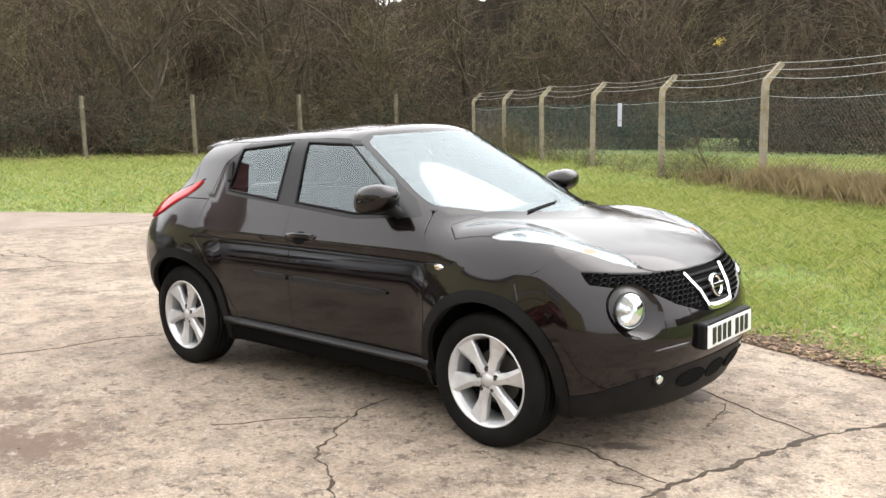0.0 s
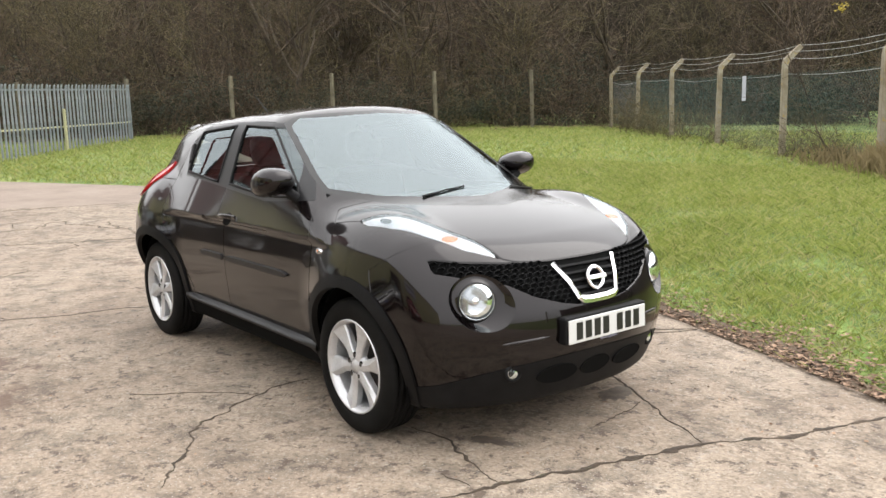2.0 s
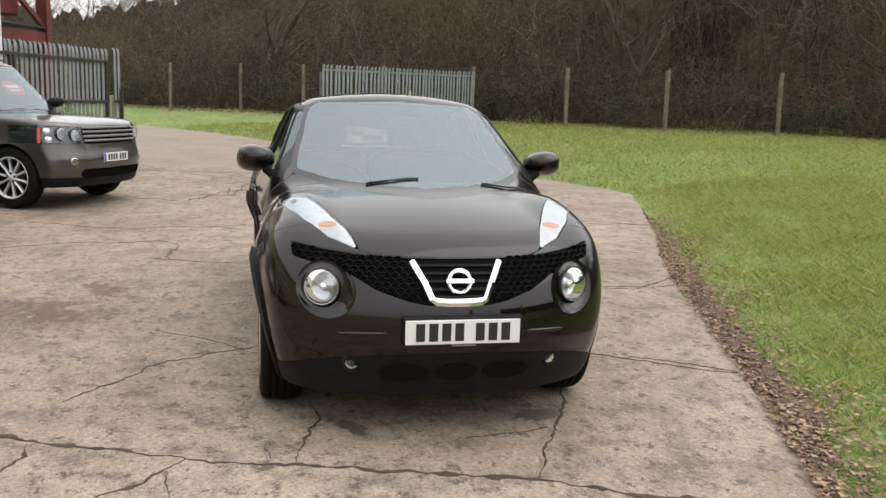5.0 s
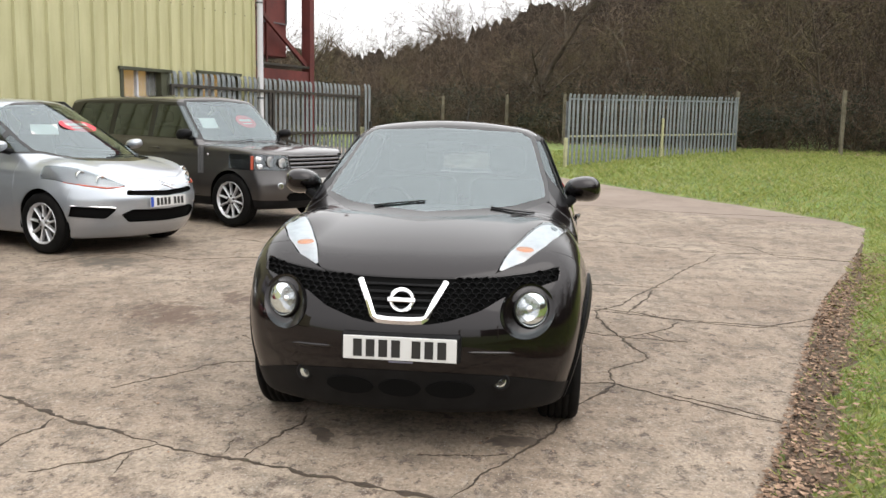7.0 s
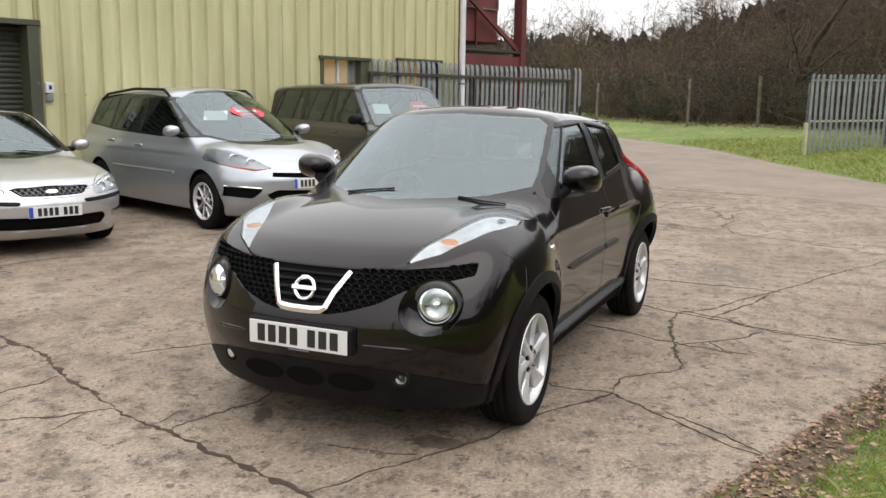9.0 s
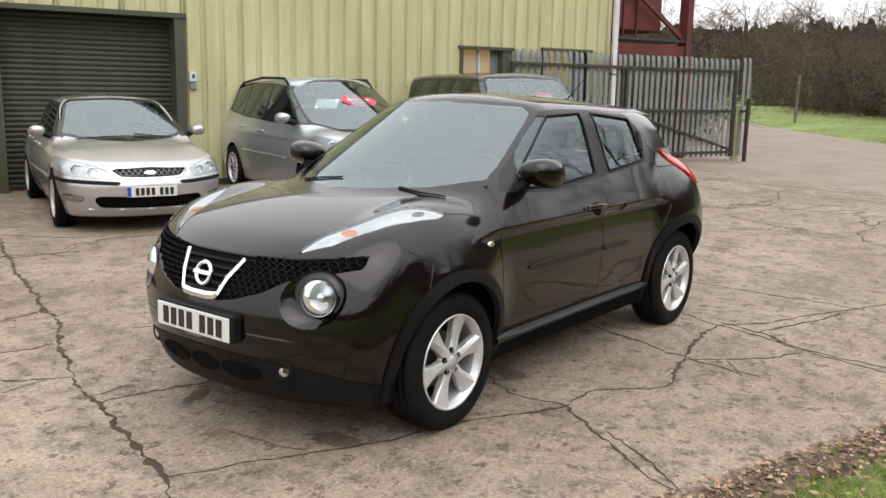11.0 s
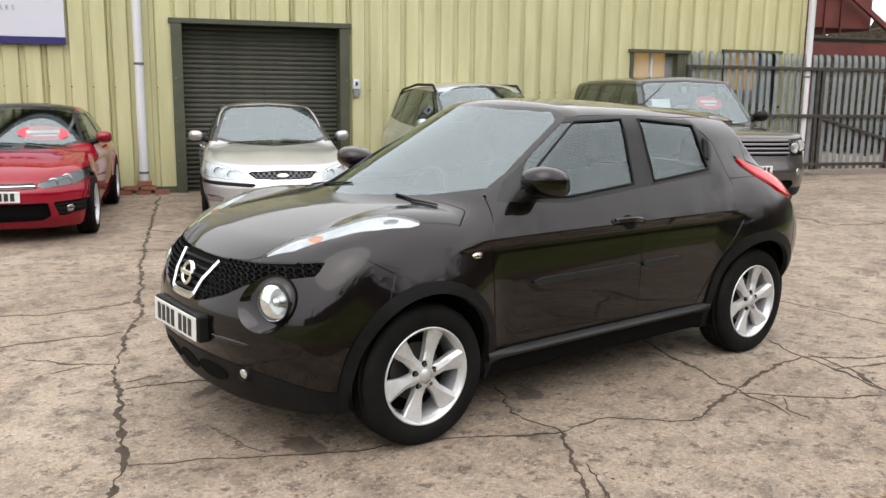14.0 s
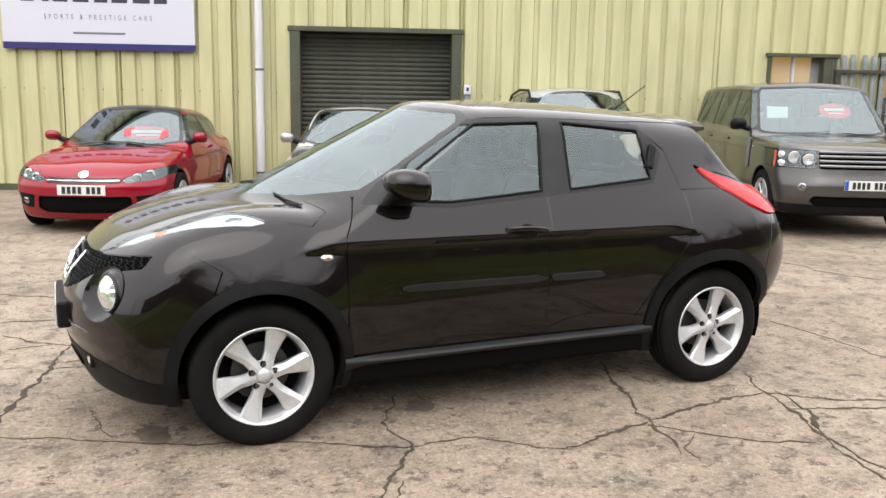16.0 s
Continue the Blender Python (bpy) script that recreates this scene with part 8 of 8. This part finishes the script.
for sg in (1, -1):
    for y, z, r in ((0.64, 0.915, 0.068), (0.775, 0.935, 0.072)):
        q, n = sh_.ray((1.44, sg * y, z), (1, 0, 0))
        dish = part("lamp_dish", placed(lathe([(0.0, 0.0), (r * 0.45, 0.004), (r * 0.8, 0.010), (r, 0.012), (r * 1.06, 0.004)], 28), q, Vector((1, 0.12 * sg, 0.02))), M_CLEAR_DISH, suv, "round clear headlamp dish", smooth=True)
        part("lamp_ring", placed(lathe([(r, 0.011), (r * 1.06, 0.014), (r * 1.14, 0.008), (r * 1.16, -0.01)], 28), q, Vector((1, 0.12 * sg, 0.02))), M_GLOSS_BLACK, dish, smooth=True)
    for z in (0.865, 0.965):
        q, n = sh_.ray((1.44, sg * 0.880, z), (1, 0, 0))
        part("corner_lamp", placed(moved(lathe([(0.0, 0.010), (0.7, 0.008), (1.0, 0.0)], 20), Matrix.Diagonal((0.036, 1, 0.036, 1))), q, n), M_CLEAR_DISH, suv, smooth=True)
    q2, n2 = sh_.ray((1.44, sg * 0.93, 0.915), (1, 0, 0))
    part("amber_marker", placed(rounded(-0.022, -0.004, -0.095, 0.022, 0.008, 0.095, 0.008, 1), q2, n2), M_MARKER, suv, "orange side marker lens")
    q, n = sh_.ray((1.44, sg * 0.70, 0.60), (1, 0, 0))
    part("fog_lamp", placed(lathe([(0.0, 0.002), (0.035, 0.006), (0.045, 0.004), (0.05, -0.01)], 20), q, n), M_REFLECTOR, suv, smooth=True)
    for k in range(4):
        q, n = sh_.ray((0.93 - 0.03 * k, 0, 0.92), (0, sg, 0))
        part("side_vent_bar", placed(rounded(-0.010, 0.0, -0.19, 0.010, 0.012, 0.19, 0.004, 1), q, n), M_GREYGRILLE, suv)
    q, n = sh_.ray((1.02, 0, 1.0), (0, sg, 0))
    part("side_repeater", placed(lathe([(0.0, 0.008), (0.016, 0.006), (0.02, 0.0)], 14), q, n), M_REFLECTOR, suv)
set_down(suv, -6.02, -3.72, 2.88, -1, 0.86, radians(64))

# red coupe with a black roof
coupe_shell = dict(
    top=[(-2.2, 0.90), (-1.8, 1.0), (-1.0, 0.97), (0.0, 0.925), (0.8, 0.925), (1.0, 0.94), (1.5, 0.87), (1.85, 0.775), (2.1, 0.66)],
    width=[(-2.1, 0.81), (-1.3, 0.845), (0, 0.845), (1.3, 0.845), (2.1, 0.81)],
    side=[(0.15, -0.05), (0.30, -0.01), (0.45, 0.015), (0.62, 0.018), (0.80, -0.01), (0.95, -0.06), (1.1, -0.12)],
    nose=[(0.15, 1.98), (0.28, 2.07), (0.42, 2.115), (0.54, 2.115), (0.64, 2.06), (0.74, 1.97), (0.9, 1.75)],
    tail=[(0.15, -2.0), (0.4, -2.11), (0.65, -2.13), (0.95, -2.06), (1.1, -1.98)],
    crown=0.05, nose_round=0.28, tail_round=0.24, floor=0.15, k_edge=0.11, k_nose=0.06,
    wings=[((1.29, 0.58, 0.46), (0.58, 0.305, 0.36), 0.06), ((-1.29, 0.58, 0.52), (0.58, 0.315, 0.40), 0.07)],
    screen=((0.98, 0.94), (0.04, 1.36)), screen_bow=0.30, rear_glass=((-1.52, 1.275), (-2.0, 0.98)), rear_bow=0.25,
    roof=[(-1.7, 1.25), (-1.3, 1.32), (-0.8, 1.375), (-0.3, 1.40), (0.1, 1.385), (0.4, 1.33)], roof_crown=0.05, belt=(0.785, 0.55), belt_z=0.95, cab_floor=0.78,
    taper=0.10, k_rail=0.08, k_pillar=0.03, k_belt=0.045, spine=(-1.3, 1.2, 0.5))
coupe_spec = dict(
    axles=(1.289, -1.289, 0.320, 0.320), track=0.785, rim=0.222, spokes=(5, "double"),
    screen=[(-0.1, 0.93), (0.50, 0.95), (0.665, 0.985), (0.62, 1.08), (0.525, 1.28), (0.46, 1.32), (-0.1, 1.352)], screen_x=0.0,
    dlo=[(0.78, 0.952), (0.12, 1.295), (-0.75, 1.30), (-1.42, 1.18), (-1.36, 1.01), (-0.4, 0.955)],
    glass=[[(0.62, 0.97), (0.12, 1.265), (-0.45, 1.275), (-0.5, 0.975)], [(-0.58, 0.985), (-0.53, 1.275), (-0.85, 1.265), (-1.30, 1.15), (-1.25, 1.02)]],
    front=[("headlamp", [(0.40, 0.620), (0.60, 0.688), (0.80, 0.740), (0.88, 0.745), (0.89, 0.67), (0.76, 0.610), (0.46, 0.575)], M_LENS, 0.002),
           ("upper_grille", [(-0.1, 0.628), (0.385, 0.628), (0.42, 0.575), (-0.1, 0.565)], M_GLOSS_BLACK, -0.006),
           ("lower_intake", [(-0.1, 0.425), (0.50, 0.425), (0.52, 0.29), (0.44, 0.245), (-0.1, 0.235)], M_SHADE_BLACK, -0.03),
           ("side_intake", [(0.55, 0.430), (0.86, 0.445), (0.84, 0.33), (0.60, 0.275)], M_BLACK_PLASTIC, -0.012)],
    bulbs=((0.56, 0.632, 0.045), (0.68, 0.662, 0.050)), bed=M_DARKBED,
    bonnet=[(2.3, -0.1), (2.07, -0.1), (2.03, 0.36), (1.92, 0.52), (1.60, 0.70), (1.05, 0.80), (0.80, 0.70), (0.88, 0.45), (0.97, -0.1)], bonnet_z=0.58,
    roof_z=1.272, roof_x=0.5, roof_y=0.535, roof_mat=M_GLOSS_BLACK, bumper=([0.2, 0.56, 0.62, 0.8, 1.0], [1.72, 1.70, 1.70, 2.3, 2.5]),
    doors=[[(0.80, 0.24), (0.86, 0.75), (0.80, 0.95), (0.10, 1.32), (-0.50, 1.33), (-0.62, 0.95), (-0.60, 0.24)]],
    plate=(0.02, 0.500, False), mirror=(0.50, 0.915, 1.01), handles=((-0.42, 0.86),),
    wipers=(((0.93, -0.50), (0.96, -0.28), (0.95, 0.0)), ((0.93, 0.12), (0.93, 0.36), (0.87, 0.60))), dash=0.86, dash_z=0.90, seat=-0.15, seat_z=-0.16,
    stickers=(("disc", 0.28, 0.62, 0.22),))
coupe, sh_ = parked("coupe_car", "bright red coupe with black roof and price sticker", coupe_spec, coupe_shell, P_RED)
q, n = sh_.ray((1.289, 0, 0.668), (1, 0, 0))
part("badge", placed(lathe([(0.0, 0.008), (0.045, 0.008), (0.055, 0.004), (0.058, -0.004)], 28), q, n), M_CHROME, coupe, "plain round chrome badge")
pts = [sh_.ray((1.289, y, 0.602), (1, 0, 0)) for y in (-0.39, -0.2, 0, 0.2, 0.39)]
part("grille_trim", tube([q + n * 0.001 for q, n in pts], 0.006, 6), M_CHROME, coupe)
for sg in (1, -1):
    q, n = sh_.ray((1.289, sg * 0.70, 0.355), (1, 0, 0))
    part("fog_lamp", placed(lathe([(0.0, 0.0), (0.03, 0.006), (0.04, 0.004), (0.045, -0.015)], 20), q - n * 0.006, n), M_REFLECTOR, coupe, smooth=True)
    for z in (0.31, 0.36, 0.405):
        pts = [sh_.ray((1.289, sg * y, z), (1, 0, 0)) for y in (0.60, 0.68, 0.76, 0.83)]
        part("intake_bar", tube([q - n * 0.004 for q, n in pts], 0.007, 5), M_BLACK_PLASTIC, coupe)
set_down(coupe, 0.80, -6.15, 2.578, 1, 0.80, radians(68))

# ---- grass blades, leaf litter, weeds ----
def blades(rng, places, material, name, label, lo=0.035, hi=0.085, width=0.006, lean=0.8, category="grass"):
    v, f = [], []
    for x, y, k in places:
        z = lie(x, y) - 0.03
        h = rng.uniform(lo, hi) * k
        a = rng.uniform(0, 6.283)
        dx, dy = math.cos(a) * width, math.sin(a) * width
        lx, ly = rng.gauss(0, lean) * h, rng.gauss(0, lean) * h
        i = len(v)
        v += [(x - dx, y - dy, z), (x + dx, y + dy, z), (x + lx * 0.4 + dx * 0.7, y + ly * 0.4 + dy * 0.7, z + h * 0.6), (x + lx, y + ly, z + h)]
        f += [(i, i + 1, i + 2), (i, i + 2, i + 3)]
    return tagged(part(name, (v, f), material), label, category, kind="stuff")


g_rng = random.Random(11)
near, mid = [], []
while len(near) < 120000:
    x, y = g_rng.uniform(-9, 4.5), g_rng.uniform(0.8, 10.5)
    d = off_concrete(x, y)
    if d < 0.02:
        continue
    keep = min(1.0, 0.42 + d * 0.8) if d < 1.0 else 1.0
    patch = noise.noise((x * 0.9, y * 0.9, 2.0))
    if g_rng.random() < keep * (0.75 + 0.5 * patch):
        near.append((x, y, 0.75 + 0.5 * patch + (0.25 if d > 1 else 0)))
blades(g_rng, near, M_BLADE, "grass_sward", "uneven winter grass beside the concrete", 0.025, 0.095, 0.005)
while len(mid) < 100000:
    x, y = g_rng.uniform(-27, 8), g_rng.uniform(-3, 20)
    if off_concrete(x, y) > 0.15 and (x < -8 or y > 8):
        mid.append((x, y, 1.1 + 0.4 * noise.noise((x * 0.6, y * 0.6, 4.0))))
blades(g_rng, mid, M_BLADE, "grass_verge", "rough winter grass below the wood", 0.03, 0.11, 0.011)
# straw-coloured tufts along the cranked fence
straw = []
for k in range(15000):
    t = g_rng.uniform(-1.8, 2.0)
    p = POST_A + POST_STEP * t
    c = noise.noise((t * 2.3, 0, 1.0))
    if c > -0.15 + 0.25 * max(0, t):
        straw.append((p.x + g_rng.gauss(0.1, 0.28), p.y + g_rng.gauss(-0.05, 0.28), 0.6 + 1.1 * max(0.0, c + 0.2)))
blades(g_rng, straw, M_DRYGRASS, "dry_grass_tussocks", "straw-coloured dead grass along the fence", 0.15, 0.48, 0.006, 0.28)

# bare leafy soil along the edge of the concrete
sv, sf = [], []
ks = [2.0 + 5.0 * k / 150 for k in range(151)]
for k in ks:
    x, y = edge_point(k)
    w = 0.30 + 0.24 * noise.noise((k * 1.9, 0, 0)) + 0.10 * noise.noise((k * 9, 0, 0))
    w *= min(1, (k - 1.9) * 2, (7.05 - k) * 0.6 + 0.05)
    for t in (0.0, 0.35, 0.7, 1.0):
        px, py = x + 0.30 * w * t, y - 0.06 + 0.97 * w * t
        sv.append((px, py, lie(px, py) + (0.012 if 0 < t < 1 else -0.045)))
for a in range(len(ks) - 1):
    for c in range(3):
        sf.append((a * 4 + c, (a + 1) * 4 + c, (a + 1) * 4 + c + 1, a * 4 + c + 1))
tagged(part("soil_edge", (sv, sf), M_SOIL, smooth=True), "bare dark soil at the broken concrete edge", "soil", kind="structure")


def litter(rng, n, spot, name, label, lo=0.010, hi=0.028, material=None):
    v, f = [], []
    for _ in range(n):
        x, y, z = spot()
        a = rng.uniform(0, 6.283)
        s = rng.uniform(lo, hi)
        c, q = math.cos(a) * s, math.sin(a) * s
        tilt = rng.uniform(-0.5, 0.5) * s
        curl = rng.uniform(0.0, 0.5) * s
        i = len(v)
        v += [(x - c, y - q, z + 0.004 + curl), (x + q * 0.55, y - c * 0.55, z + 0.004 + abs(tilt)), (x + c, y + q, z + 0.004 + curl), (x - q * 0.55, y + c * 0.55, z + 0.004), (x, y, z + 0.003)]
        f += [(i, i + 1, i + 4), (i + 1, i + 2, i + 4), (i + 2, i + 3, i + 4), (i + 3, i, i + 4)]
    return tagged(part(name, (v, f), material or M_LEAF), label, "leaves", kind="stuff")


def edge_spot():
    k = g_rng.uniform(2.0, 6.6)
    x, y = edge_point(k)
    t = abs(g_rng.gauss(0.12, 0.20)) * (0.95 + 0.9 * noise.noise((k * 2.3, 0, 7.0))) - 0.05
    px, py = x + 0.30 * t, y + 0.97 * t
    return px, py, max(lie(px, py), 0.0) + 0.012


litter(g_rng, 5200, edge_spot, "leaf_litter", "brown fallen leaves along the concrete edge", 0.007, 0.025)


def lawn_spot():
    x, y = g_rng.uniform(-8, 4), g_rng.uniform(2, 9)
    while off_concrete(x, y) < 0.3:
        y += 1
    return x, y, lie(x, y) + 0.02


litter(g_rng, 500, lawn_spot, "scattered_leaves", "few brown leaves scattered on the grass", 0.010, 0.022)


def wood_spot():
    x, y, nx, ny = along(RIM, g_rng.uniform(0.25, 0.85))
    o = g_rng.gauss(-0.6, 0.8)
    x, y = x + nx * o, y + ny * o
    return x, y, lie(x, y)


litter(g_rng, 5000, wood_spot, "wood_edge_leaves", "russet fallen leaves at the foot of the wood", 0.03, 0.07)


def grit_spot():
    x, y = g_rng.uniform(-4, 4), g_rng.uniform(-5, 3)
    while off_concrete(x, y) > -0.05:
        y -= 1
    return x, y, on_yard(x, y)


litter(g_rng, 700, grit_spot, "yard_debris", "tiny leaf scraps and grit on the concrete", 0.005, 0.015)

# reddish bramble stems round the farther cranked posts
for t, s in ((3.3, 0.9), (4.1, 1.0), (1.05, 0.6), (2.2, 0.75), (0.45, 0.6), (2.8, 0.8), (1.6, 0.55), (3.7, 1.1), (4.6, 1.1), (0.75, 0.7)):
    p = POST_A + POST_STEP * t
    b = copy_thing(bush_kinds[1], Matrix.Translation((p.x + 0.4, p.y - 0.25, lie(p.x, p.y) - 0.05)) @ Matrix.Rotation(t * 2, 4, "Z"))
    b.scale = (s * 0.7, s * 0.7, s * 0.7)
    for leafy in [c for c in b.children if c.name.startswith("foliage")]:
        bpy.data.objects.remove(leafy)
    tagged(b, "sparse reddish bramble stems at the fence", "bush", "brambles at the fence")
sap = POST_A + POST_STEP * 0.42
sapling = new("sapling")
w_, t_ = grow(random.Random(5), 2.6, 0.35, 2, 0.016, kids=(6, 3, 2), tip=0.003)
part("trunk", w_, M_BARK, sapling)
part("crown", t_, M_TWIG, sapling)
part("foliage", moved(leaf_cloud(random.Random(4), 46, 0.12, 0.12, 0.15, 0.03), Matrix.Translation((0, 0, 2.45))), M_YELLOW_LEAF, sapling, "last yellow leaves at the tip")
sapling.matrix_world = Matrix.Translation((sap.x, sap.y, lie(sap.x, sap.y)))
tagged(sapling, "thin sapling with a few yellow leaves at the fence", "tree")
# pale plastic bag in the grass
bag = part("plastic_bag", moved(leaf_cloud(random.Random(2), 60, 0.35, 0.22, 0.12, 0.10), Matrix.Identity(4)), M_SIGNWHITE)
bp_ = POST_A - POST_STEP * 0.42
bag.matrix_world = Matrix.Translation((bp_.x + 0.2, bp_.y - 0.2, lie(bp_.x, bp_.y)))
tagged(bag, "crumpled pale plastic sheet in the dead grass", "litter")
